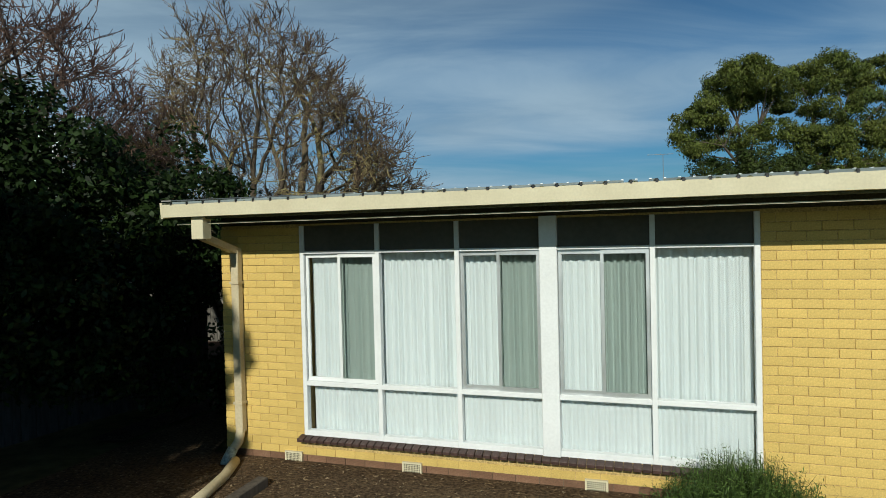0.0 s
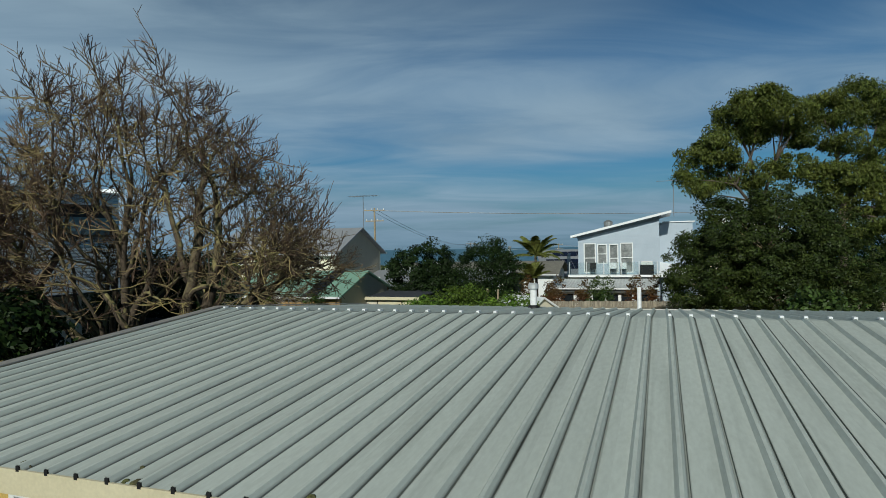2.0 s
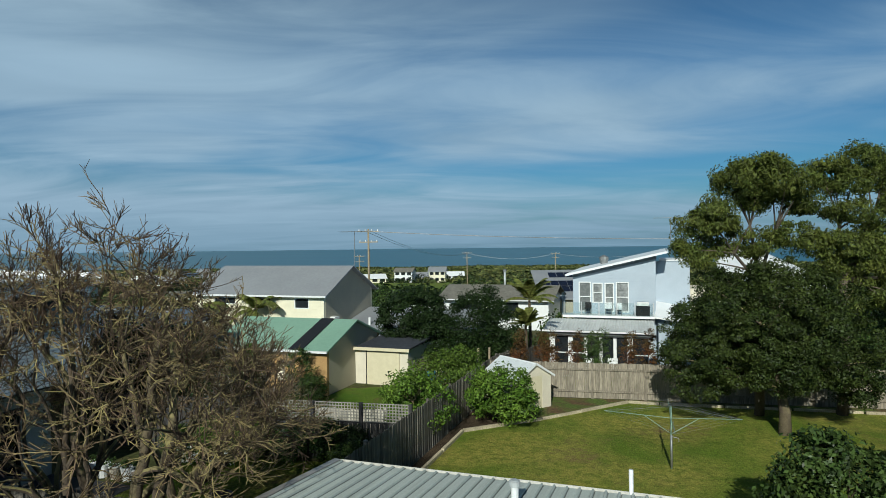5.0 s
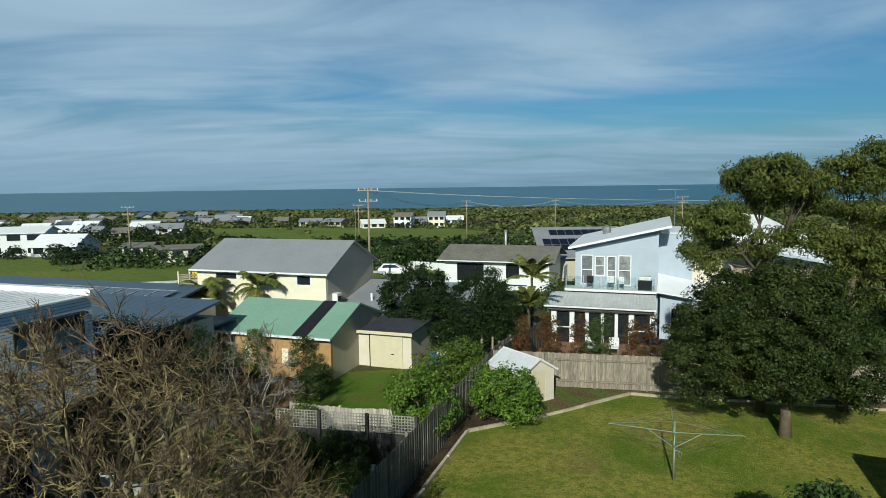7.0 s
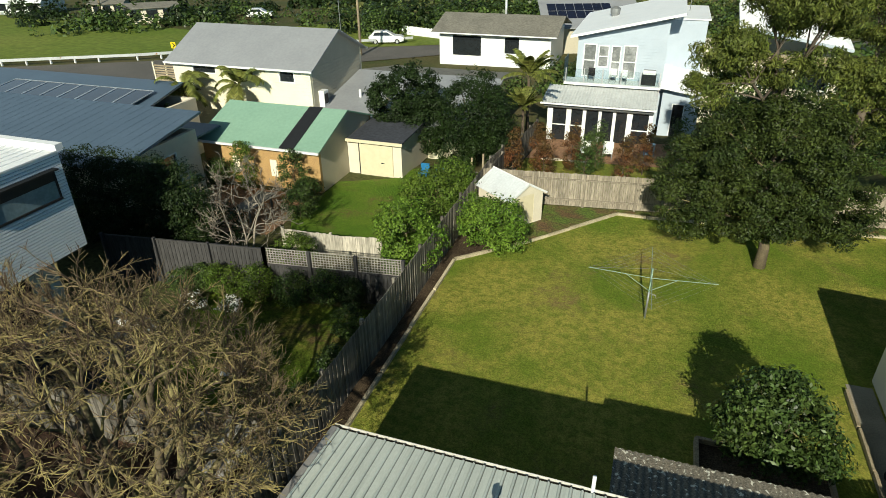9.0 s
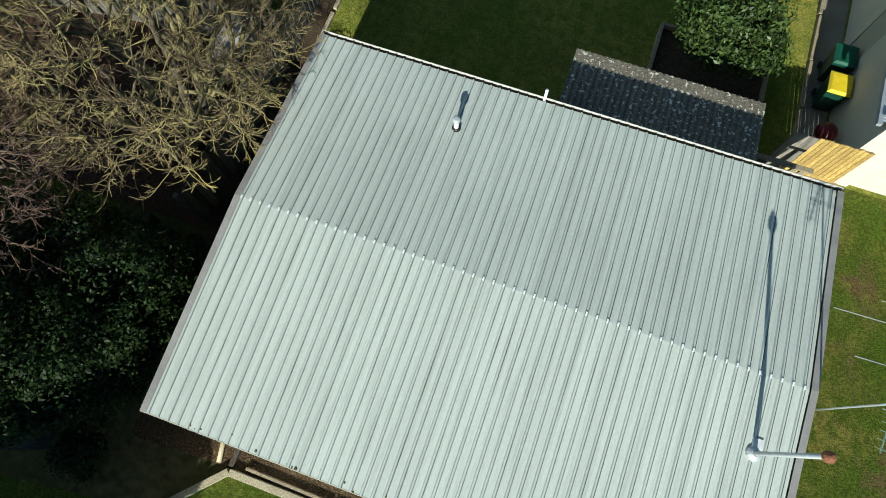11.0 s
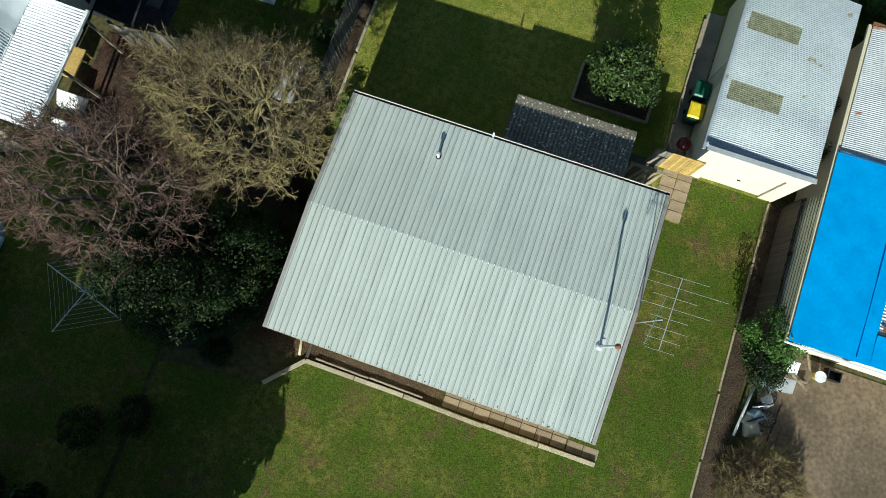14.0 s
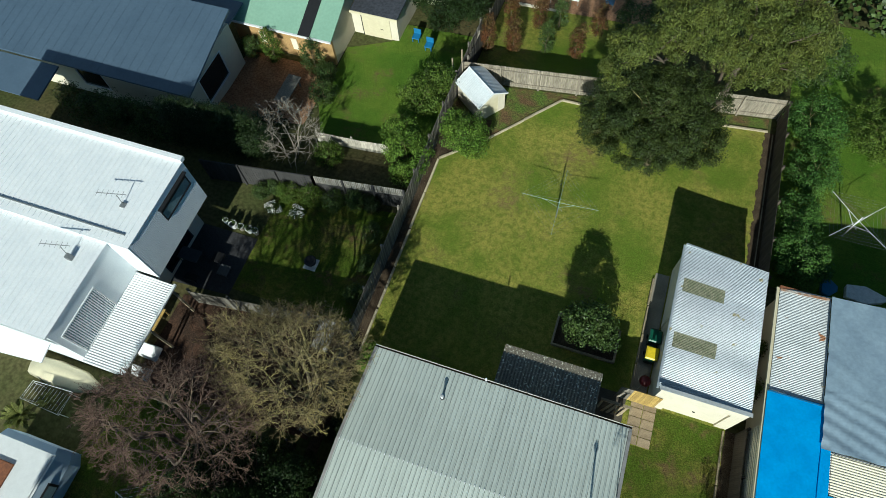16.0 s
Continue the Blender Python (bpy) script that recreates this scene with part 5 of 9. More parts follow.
part("front_wall", Geo().wall("x", GY0, 0.15, GX0, GX1, -0.1, 2.92, [(8.35, 10.75, -0.1, 2.25)]), CREAM_W, gr, "cream rendered front wall")
part("roller_door", Geo().sheet([[(8.35, GY0 + 0.09 + 0.008 * (k % 2), -0.1 + k * 2.35 / 40), (10.75, GY0 + 0.09 + 0.008 * (k % 2), -0.1 + k * 2.35 / 40)] for k in range(41)]), CREAM_W, gr, "cream ribbed roller door")
part("door_handle", Geo().box(9.5, 9.62, GY0 + 0.05, GY0 + 0.085, 0.9, 0.94), DARKMETAL, gr)
part("side_wall", Geo().wall("y", GX0, 0.12, GY0 + 0.15, GY1, -0.1, 2.62, [(19.2, 20.1, 0.0, 2.05)]), CREAM_W, gr)
part("side_door", Geo().box(GX0 + 0.03, GX0 + 0.07, 19.2, 20.1, 0.0, 2.05), WB_GREY, gr, bevel=0.004)
part("side_wall", askew(Geo().wall("y", GX1, -0.12, GY0 + 0.15, GY1, -0.1, 2.8)), CREAM_W, gr)
part("back_wall", askew(Geo().wall("x", GY1, -0.12, GX0 + 0.12, GX1 - 0.12, -0.1, 2.62)), CREAM_W, gr)


def iron(x0, x1, y0, y1, z_of, along="x", pitch=0.076, amp=0.009):
    """Corrugated iron over a rectangle; the corrugations run along x or y."""
    g = Geo()
    if along == "x":
        ys = np.linspace(y0, y1, int((y1 - y0) / pitch * 4) + 1)
        for dz in (0, -0.004):
            g.sheet([[(x, y, z_of(x, y) + dz + amp * math.sin(y / pitch * 2 * math.pi)) for x in (x0, x1)] for y in ys])
    else:
        xs = np.linspace(x0, x1, int((x1 - x0) / pitch * 4) + 1)
        for dz in (0, -0.004):
            g.sheet([[(x, y, z_of(x, y) + dz + amp * math.sin(x / pitch * 2 * math.pi)) for y in (y0, y1)] for x in xs])
    return g


gz = lambda x, y: 2.70 + (x - GX0) * 0.045
sky_a, sky_b = (18.2, 18.95), (21.05, 21.75)
g = Geo()
for y0, y1 in ((GY0 + 0.16, sky_a[0]), (sky_a[1], sky_b[0]), (sky_b[1], GY1 + 0.1)):
    h = iron(GX0 - 0.1, GX1 + 0.06, y0, y1, gz)
    n = len(g.v); g.v += h.v; g.f += [tuple(i + n for i in f) for f in h.f]
for y0, y1 in (sky_a, sky_b):
    for x0, x1 in ((GX0 - 0.1, 7.72), (9.6, GX1 + 0.06)):
        h = iron(x0, x1, y0, y1, gz)
        n = len(g.v); g.v += h.v; g.f += [tuple(i + n for i in f) for f in h.f]
part("roof", askew(g), GALV, gr, "galvanised corrugated roof, weathered at the edges")
skylight = mat("mossy_skylight", (0.12, 0.13, 0.07), (0.22, 0.22, 0.15), rough=0.6, scale=4, fine=22, fine_var=0.5)
for y0, y1 in (sky_a, sky_b):
    part("skylight", askew(iron(7.72, 9.6, y0, y1, gz, amp=0.008)), skylight, gr, "grimy translucent roof sheet")
part("side_gutter", Geo().box(GX0 - 0.2, GX0 - 0.09, GY0 + 0.1, GY1 + 0.1, 2.60, 2.70), GALV, gr, "grey sheet-metal gutter")
part("back_flashing", askew(Geo().box(GX0 - 0.1, GX1 + 0.06, GY1 + 0.08, GY1 + 0.16, 2.62, 2.80)), GALV, gr)
part("front_flashing", Geo().box(GX0 - 0.1, GX1 + 0.1, GY0 - 0.01, GY0 + 0.17, 2.90, 2.935), GALV_W, gr, "weathered steel flashing")

# ---- bins ----


def wheelie_bin(x, y, lid, label):
    b = thing("wheelie_bin", (x, y, ground_z(x, y) + 0.035), label, "bin", group="wheelie bins by the garage")
    z = ground_z(x, y) + 0.035
    sq = lambda s, t, zz: [(x - s, y - t, zz), (x + s, y - t, zz), (x + s, y + t, zz), (x - s, y + t, zz)]
    part("body", Geo().rings([sq(0.20, 0.22, z + 0.05), sq(0.22, 0.24, z + 0.35), sq(0.28, 0.30, z + 0.95)]), BIN_G, b)
    part("lid", Geo().rings([sq(0.295, 0.325, z + 0.955), sq(0.30, 0.33, z + 0.99), sq(0.24, 0.27, z + 1.045)]), lid, b, bevel=0.008)
    part("handle", Geo().tube([(x - 0.22, y + 0.37, z + 0.93), (x + 0.22, y + 0.37, z + 0.93)], 0.016, 6), BIN_G, b)
    for s in (-0.24, 0.24):
        w = part("wheel", Geo().tube([(x + s - 0.02, y + 0.25, z + 0.10), (x + s + 0.02, y + 0.25, z + 0.10)], 0.10, 12), RUBBER, b)


wheelie_bin(7.28, 18.25, BIN_Y, "dark green wheelie bin with a yellow lid")
wheelie_bin(7.28, 19.15, mat("green_lid", (0.012, 0.10, 0.06), rough=0.4, fine_var=0.1), "dark green wheelie bin with a green lid")
kt = thing("kettle_barbecue", (7.25, 16.9, 0), "maroon kettle barbecue on thin legs", "barbecue")
part("bowl", Geo().rings([ring(7.25, 16.9, 0.55 + h, r, 14) for h, r in ((0, 0.08), (0.08, 0.2), (0.2, 0.27), (0.3, 0.27), (0.42, 0.2), (0.48, 0.06))]), RED, kt, smooth=True)
for a in (0, 2.1, 4.2):
    part("leg", Geo().tube([(7.25 + 0.12 * math.cos(a), 16.9 + 0.12 * math.sin(a), 0.6), (7.25 + 0.25 * math.cos(a), 16.9 + 0.25 * math.sin(a), 0.03)], 0.012, 6), STEEL, kt)

# ---- clothes lines ----


def clothes_hoist(x, y, z, r, turn, label, paint, h=1.75, lines=6, hang=0.0, wire=PLASTIC_W, bar=0.012, cord=0.003):
    c = thing("clothes_hoist", (x, y, z), label, "clothes hoist", group="rotary clothes hoists")
    part("pole", Geo().tube([(x, y, z - 0.1), (x, y, z + h + 0.25)], 0.025, 8), paint, c, smooth=True)
    part("sleeve", Geo().tube([(x, y, z + 0.1), (x, y, z + 1.1)], 0.035, 8), STEEL, c, smooth=True)
    part("crank", Geo().tube([(x, y, z + 1.05), (x + 0.22, y - 0.05, z + 1.02), (x + 0.22, y - 0.05, z + 0.92)], 0.012, 5), STEEL, c)
    tips = []
    for k in range(4):
        a = radians(turn + 90 * k)
        tip = Vector((x + r * math.cos(a), y + r * math.sin(a), z + h - 0.02))
        tips.append(tip)
        part("arm", Geo().tube([(x, y, z + h - 0.12), tuple(tip)], bar, 6), paint, c)
        part("stay", Geo().tube([(x, y, z + h + 0.24), tuple(tip)], 0.004, 4), STEEL, c)
        m = Vector((x, y, z + h - 0.12)).lerp(tip, 0.4)
        part("strut", Geo().tube([(x, y, z + h - 0.62), tuple(m)], 0.012, 5), paint, c)
    for i in range(lines):
        s = 1 - i * 0.13
        g = Geo()
        q = [Vector((x, y, z + h - 0.02)).lerp(t, s) for t in tips]
        for k in range(4):
            a, b = q[k], q[(k + 1) % 4]
            g.tube([tuple(a), tuple(a.lerp(b, 0.5) - Vector((0, 0, 0.03 + hang))), tuple(b)], cord, 3, caps=False)
        part("line", g, wire, c)
    return c


clothes_hoist(1.08, 24.65, 0.0, 2.05, 2, "old rotary clothes hoist with green-grey arms on the lawn", GREENPAINT, lines=4, wire=STEEL)
clothes_hoist(-11.8, 4.15, 0.3, 1.75, -16, "rotary clothes hoist beside the bare trees", PLASTIC_W, lines=7, bar=0.021, cord=0.005)
clothes_hoist(15.7, 28.1, 0.0, 1.95, 45, "rotary clothes hoist in the yard behind the bushes", PLASTIC_W, lines=5, wire=STEEL)

# ---- garden shed ----
SHED_IRON = mat("pale_shed_iron", (0.69, 0.72, 0.74), (0.60, 0.63, 0.65), rough=0.5, metal=0.1, scale=1.2, fine=10, fine_var=0.08)
sh = thing("garden_shed", (-5.2, 31.2, 0), "small cream garden shed with a pale gabled metal roof", "shed")
ca, sa_ = math.cos(radians(38)), math.sin(radians(38))
rot = lambda u, v, z: (-5.25 + u * ca + v * sa_, 31.15 - u * sa_ * 0 + (-u * sa_ + v * ca), z)
W, D = 0.92, 1.15          # half widths: gable side, long side


def rbox(g, u0, u1, v0, v1, z0, z1):
    n = len(g.v)
    g.v += [rot(u, v, z) for z in (z0, z1) for u, v in ((u0, v0), (u1, v0), (u1, v1), (u0, v1))]
    g.f += [(n, n + 3, n + 2, n + 1), (n + 4, n + 5, n + 6, n + 7)] + [(n + i, n + (i + 1) % 4, n + 4 + (i + 1) % 4, n + 4 + i) for i in range(4)]
    return g


# long side runs along u (towards the lawn), gable faces the lawn on +u
for box_ in ((-D, D, -W, -W + 0.04), (-D, D, W - 0.04, W), (-D, -D + 0.04, -W + 0.04, W - 0.04), (D - 0.04, D, -W + 0.04, -0.42), (D - 0.04, D, 0.42, W - 0.04)):
    part("wall", rbox(Geo(), *box_, 0, 1.45), CREAM_W, sh)
for u in (-D, D - 0.04):
    g = Geo()
    g.v = [rot(uu, v, z) for uu in (u, u + 0.04) for v, z in ((-W, 1.45), (W, 1.45), (0, 1.98))]
    g.f = [(0, 1, 2), (5, 4, 3), (0, 3, 4, 1), (1, 4, 5, 2), (2, 5, 3, 0)]
    part("gable", g, CREAM_W, sh)
part("door", rbox(Geo(), D - 0.035, D - 0.012, -0.42, 0.42, 0.02, 1.45), CREAM, sh)
for s in (-1, 1):
    g = Geo()
    rows = []
    for k in range(81):
        u = -D - 0.12 + k * (2 * D + 0.24) / 80
        rows.append([rot(u, s * (W + 0.14), 1.39 + 0.006 * math.sin(k * 1.6)), rot(u, 0, 2.02 + 0.006 * math.sin(k * 1.6))])
    g.sheet(rows); g.sheet([[(x, y, z - 0.02) for x, y, z in r] for r in rows])
    part("roof_slope", g, SHED_IRON, sh, "pale weathered roof sheeting")
part("ridge_cap", Geo().tube([rot(-D - 0.13, 0, 2.02), rot(D + 0.13, 0, 2.02)], 0.03, 6), WHITE, sh)
part("barge", Geo().beam(rot(D + 0.12, -W - 0.14, 1.38), rot(D + 0.12, 0, 2.01), 0.02, 0.09).beam(rot(D + 0.12, W + 0.14, 1.38), rot(D + 0.12, 0, 2.01), 0.02, 0.09), WHITE, sh)

# ---- neighbouring houses ----


def add_window(h, axis, at, s, u0, u1, z0, z1, frame=WHITE, pane=PANE_DARK, bars=1, rail=False, fw=0.06):
    """A framed window set into an opening; s: +1 or -1, the outward side along the other axis."""
    def bx(g, a, b, p, q, d0, d1):
        lo, hi = sorted((at + s * d0, at + s * d1))
        return g.box(a, b, lo, hi, p, q) if axis == "x" else g.box(lo, hi, a, b, p, q)
    w = part("window", bx(Geo(), u0, u1, z1 - fw, z1, -0.10, 0.02), frame, h)
    part("sill", bx(Geo(), u0, u1, z0, z0 + fw, -0.10, 0.02), frame, w)
    for k in range(bars + 1):
        c = u0 + (u1 - u0 - fw) * k / max(bars, 1)
        part("stile", bx(Geo(), c, c + fw, z0 + fw, z1 - fw, -0.10, 0.015), frame, w)
    if rail:
        zm = (z0 + z1) / 2
        part("transom", bx(Geo(), u0 + fw, u1 - fw, zm - 0.03, zm + 0.03, -0.095, 0.01), frame, w)
    part("pane", bx(Geo(), u0 + 0.02, u1 - 0.02, z0 + 0.02, z1 - 0.02, -0.085, -0.07), pane, w)
    return w


def gable_roof(h, x0, x1, y0, y1, ze, zr, axis, material, over=0.35, thick=0.09, label="", rib=0.0):
    """Two roof slopes with thickness and small upstanding ribs, ridge along axis."""
    a0, a1, b0, b1 = (x0, x1, y0, y1) if axis == "x" else (y0, y1, x0, x1)
    a0, a1 = a0 - over, a1 + over
    bm_, slope = (b0 + b1) / 2, (zr - ze) / ((b1 - b0) / 2)
    P = (lambda a, b, z: (a, b, z)) if axis == "x" else (lambda a, b, z: (b, a, z))
    for b_e, sgn in ((b0 - over, -1), (b1 + over, 1)):
        z_e = ze - slope * over
        pts = [P(a0, b_e, z_e), P(a1, b_e, z_e), P(a1, bm_, zr), P(a0, bm_, zr)]
        if (sgn < 0) != (axis == "x"):
            pts = pts[::-1]
        g = Geo().slab(pts, thick)
        part("roof_slope", g, material, h, label)
        if rib:
            g = Geo()
            for k in range(int((a1 - a0) / rib)):
                c = a0 + 0.05 + k * rib
                g.beam(P(c, b_e, z_e + 0.008), P(c, bm_, zr + 0.008), 0.03, 0.02)
            part("roof_ribs", g, material, h, kind="stuff")
        part("gutter", Geo().beam(P(a0, b_e + sgn * 0.05, z_e - 0.05), P(a1, b_e + sgn * 0.05, z_e - 0.05), 0.1, 0.11), WHITE, h)


def gable_ends(g, x0, x1, y0, y1, ze, zr, axis, t=0.2):
    if axis == "x":
        for x in (x0, x1 - t):
            n = len(g.v)
            g.v += [(xx, y, z) for xx in (x, x + t) for y, z in ((y0, ze), (y1, ze), ((y0 + y1) / 2, zr - 0.12))]
            g.f += [(n, n + 2, n + 1), (n + 3, n + 4, n + 5), (n, n + 1, n + 4, n + 3), (n + 1, n + 2, n + 5, n + 4), (n + 2, n, n + 3, n + 5)]
    else:
        for y in (y0, y1 - t):
            n = len(g.v)
            g.v += [(x, yy, z) for yy in (y, y + t) for x, z in ((x0, ze), (x1, ze), ((x0 + x1) / 2, zr - 0.12))]
            g.f += [(n, n + 1, n + 2), (n + 3, n + 5, n + 4), (n, n + 3, n + 4, n + 1), (n + 1, n + 4, n + 5, n + 2), (n + 2, n + 5, n + 3, n)]
    return g


def gable_pair(h, material, *args):
    g = gable_ends(Geo(), *args)
    for k in (0, 1):
        e = Geo()
        e.v = g.v[6 * k:6 * k + 6]
        e.f = [tuple(i - 6 * k for i in f) for f in g.f[5 * k:5 * k + 5]]
        part("gable", e, material, h)


def four_walls(h, x0, x1, y0, y1, z0, z1, material, front=(), right=(), left=(), back=(), t=0.2, label="", frame=WHITE, pane=PANE_DARK, boards=0.0, side_material=None):
    """Walls of a house, each an object, with windows set in their openings (u0, u1, z0, z1)."""
    for nm, axis, at, tt, u0, u1, s, holes, mt in (("front_wall", "x", y0, t, x0, x1, -1, front, material), ("back_wall", "x", y1, -t, x0, x1, 1, back, material),
                                                   ("side_wall", "y", x0, t, y0 + t, y1 - t, -1, left, side_material or material), ("side_wall", "y", x1, -t, y0 + t, y1 - t, 1, right, side_material or material)):
        part(nm, Geo().wall(axis, at, tt, u0, u1, z0, z1, holes), mt, h, label)
        if boards:
            g = Geo()
            k = int((z1 - z0) / boards)
            for i in range(k):
                z = z0 + i * boards
                for a, b in _gaps(u0, u1, [w for w in holes if w[2] < z + boards and w[3] > z]):
                    lo, hi = sorted((at, at + s * 0.014))
                    if axis == "x":
                        g.box(a, b, lo, hi, z + 0.012, z + boards - 0.004)
                    else:
                        g.box(lo, hi, a, b, z + 0.012, z + boards - 0.004)
            part("weatherboard_run", g, mt, h, kind="stuff")
        for w in holes:
            add_window(h, axis, at, s, *w, frame=frame, pane=pane)


def _gaps(a, b, holes):
    out, x = [], a
    for h in sorted(holes):
        if h[0] > x:
            out.append((x, h[0]))
        x = max(x, h[1])
    if x < b:
        out.append((x, b))
    return out


# white modern house with an overhanging upper storey
mh = thing("modern_house", (-22, 14, 0.2), "white modern two-storey house with ribbed steel cladding", "house")
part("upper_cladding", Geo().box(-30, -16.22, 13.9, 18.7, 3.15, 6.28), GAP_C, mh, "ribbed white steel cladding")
g = Geo()
for k in range(33):
    z = 3.17 + k * 0.094
    for a, b in _gaps(13.92, 18.68, [(16.15, 18.35)] if 4.92 < z + 0.06 and z < 5.84 else []):
        g.box(-16.22, -16.185, a, b, z, z + 0.068)
part("side_ribs", g, WHITE_C, mh, kind="stuff")
# White sheet keeps the sunlit south side lighter than the grey box.
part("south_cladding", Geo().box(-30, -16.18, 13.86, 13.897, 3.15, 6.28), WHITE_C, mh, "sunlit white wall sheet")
wn = part("window", Geo().box(-16.25, -16.14, 16.15, 18.35, 5.74, 5.84).box(-16.25, -16.14, 16.15, 16.21, 4.96, 5.74).box(-16.25, -16.14, 18.29, 18.35, 4.96, 5.74).box(-16.25, -16.12, 16.15, 18.35, 4.90, 4.96), DARKMETAL, mh, "dark-framed ribbon window")
part("hood", Geo().box(-16.2, -16.0, 16.1, 18.4, 5.82, 5.87), DARKMETAL, wn)
part("blind", Geo().box(-16.165, -16.155, 16.21, 18.29, 5.50, 5.74), DARKMETAL, wn, "dark half-drawn blind")
part("pane", Geo().box(-16.24, -16.17, 16.21, 18.29, 4.96, 5.74), PANE_TEAL, wn)
g = Geo()
for k in range(46):
    x = -30 + k * 0.30
    g.box(x, x + 0.03, 13.95, 18.55, 6.33, 6.355)
mr_ = part("roof", Geo().box(-30.1, -16.12, 13.82, 18.82, 6.28, 6.33), WHITE_R, mh, "bright white flat steel roof")
part("roof_ribs", g, WHITE_R, mr_, kind="stuff")
part("parapet", Geo().box(-30.1, -16.12, 18.60, 18.86, 6.33, 6.50), WHITE_R, mh)
part("roof_joint", Geo().box(-30, -16.6, 14.35, 14.40, 6.33, 6.40), STEEL, mh)
part("overhang_underside", Geo().box(-30, -16.25, 13.92, 18.68, 3.10, 3.15), DARKMETAL, mh)
four_walls(mh, -30, -17.6, 14.3, 18.4, 0.0, 3.1, CREAM_W, right=((15.0, 17.4, 0.3, 2.4),), frame=DARKMETAL)
part("side_block", Geo().box(-29, -17.42, 9.25, 13.9, 0.2, 6.05), WHITE_C, mh, "white rendered block with a sheer side wall")
part("block_roof", Geo().box(-29.1, -17.34, 9.15, 13.9, 6.05, 6.14), WHITE_R, mh)
part("block_ribs", (lambda g: [g.box(-29 + k * 0.3, -28.97 + k * 0.3, 9.2, 13.85, 6.14, 6.16) for k in range(39)] and g)(Geo()), WHITE_R, mh, kind="stuff")
wn = part("window", Geo().box(-17.42, -17.37, 9.55, 12.0, 3.20, 3.27).box(-17.42, -17.37, 9.55, 12.0, 5.20, 5.27).box(-17.42, -17.37, 9.55, 9.62, 3.27, 5.20).box(-17.42, -17.37, 11.93, 12.0, 3.27, 5.20), WHITE, mh, "broad window with pale upright blinds")
part("pane", Geo().box(-17.415, -17.40, 9.62, 11.93, 3.27, 5.20), mat("blue_green_glass", (0.10, 0.20, 0.22), (0.07, 0.15, 0.17), rough=0.1, scale=1.5, fine=8, bump=0, spec=0.6), wn)
for k in range(22):
    y = 9.68 + k * 0.104
    part("blind_slat", Geo().beam((-17.392, y, 3.28), (-17.392, y + 0.02, 5.19), 0.006, 0.055), WHITE_C, wn)
part("awning", iron(-17.4, -15.35, 9.1, 13.75, lambda x, y: 3.20 - (x + 17.4) * 0.06, along="x", pitch=0.115, amp=0.018), WHITE_R, mh, "white corrugated awning roof")
part("awning_gutter", Geo().box(-15.37, -15.25, 9.1, 13.8, 3.0, 3.1), WHITE, mh)
for y in (9.3, 11.4, 13.5):
    part("awning_post", Geo().box(-15.5, -15.4, y - 0.05, y + 0.05, 0.2, 3.02), TIMBER, mh)
part("front_awning", Geo().slab([(-26, 7.6, 5.2), (-17.6, 8.3, 5.2), (-17.5, 9.1, 5.5), (-26, 9.1, 5.5)], 0.06), WHITE_R, mh, "white sloping hood over the front")
for x, y in ((-17.5, 15.7), (-18.45, 12.7)):
    ta = thing("roof_aerial", (x, y, 6.3), "small television aerial on the white roof", "antenna")
    part("mast", Geo().tube([(x, y, 6.2), (x - 0.1, y + 0.15, 6.95)], 0.02, 6), STEEL, ta)
    part("boom", Geo().tube([(x - 1.1, y + 0.0, 6.95), (x + 0.3, y + 0.3, 6.95)], 0.018, 5), STEEL, ta)
    for k in range(6):
        xx = x - 1.05 + k * 0.24
        part("element", Geo().tube([(xx + 0.03, y + 0.02 + k * 0.05 - 0.16, 6.96), (xx - 0.03, y + 0.02 + k * 0.05 + 0.16, 6.96)], 0.008, 4), STEEL, ta)
    part("foot", Geo().box(x - 0.12, x + 0.12, y - 0.12, y + 0.12, 6.1, 6.42), STEEL, ta)

# slate-blue roofed house with solar panels
bh = thing("slate_roof_house", (-33, 28, 0), "single-storey house under slate-blue steel roofs", "house")
four_walls(bh, -46, -21.2, 24.9, 30.2, -0.5, 2.95, CREAM_W, right=((26.0, 28.6, 0.3, 2.3),), front=((-29.5, -27.5, 0.6, 2.2),))
part("roof", Geo().slab([(-46.5, 24.3, 3.05), (-20.5, 24.3, 3.05), (-21.0, 30.6, 3.75), (-46.5, 30.6, 3.75)], 0.12), ROOF_BLUE, bh, "slate-blue steel roof")
part("roof_seams", (lambda g: [g.beam((-46 + k * 0.6, 24.3, 3.06), (-46 + k * 0.6, 30.6, 3.76), 0.012, 0.004) for k in range(43)] and g)(Geo()), ROOF_BLUE, bh, kind="stuff")
four_walls(bh, -46, -26.0, 31.2, 36.2, -0.8, 2.6, CREAM_W)
part("rear_roof", Geo().slab([(-46.5, 31.0, 2.75), (-26.0, 31.0, 2.75), (-27.2, 36.8, 3.3), (-46.5, 36.8, 3.3)], 0.12), ROOF_BLUE, bh)
part("carport_roof", Geo().slab([(-25.4, 28.0, 2.3), (-21.6, 28.0, 2.3), (-21.6, 32.6, 2.4), (-25.4, 32.6, 2.4)], 0.1), ROOF_BLUE, bh)
part("porch_roof", Geo().slab([(-46, 21.8, 2.6), (-29.5, 21.8, 2.6), (-29.5, 24.2, 2.9), (-46, 24.2, 2.9)], 0.1), ROOF_BLUE, bh)
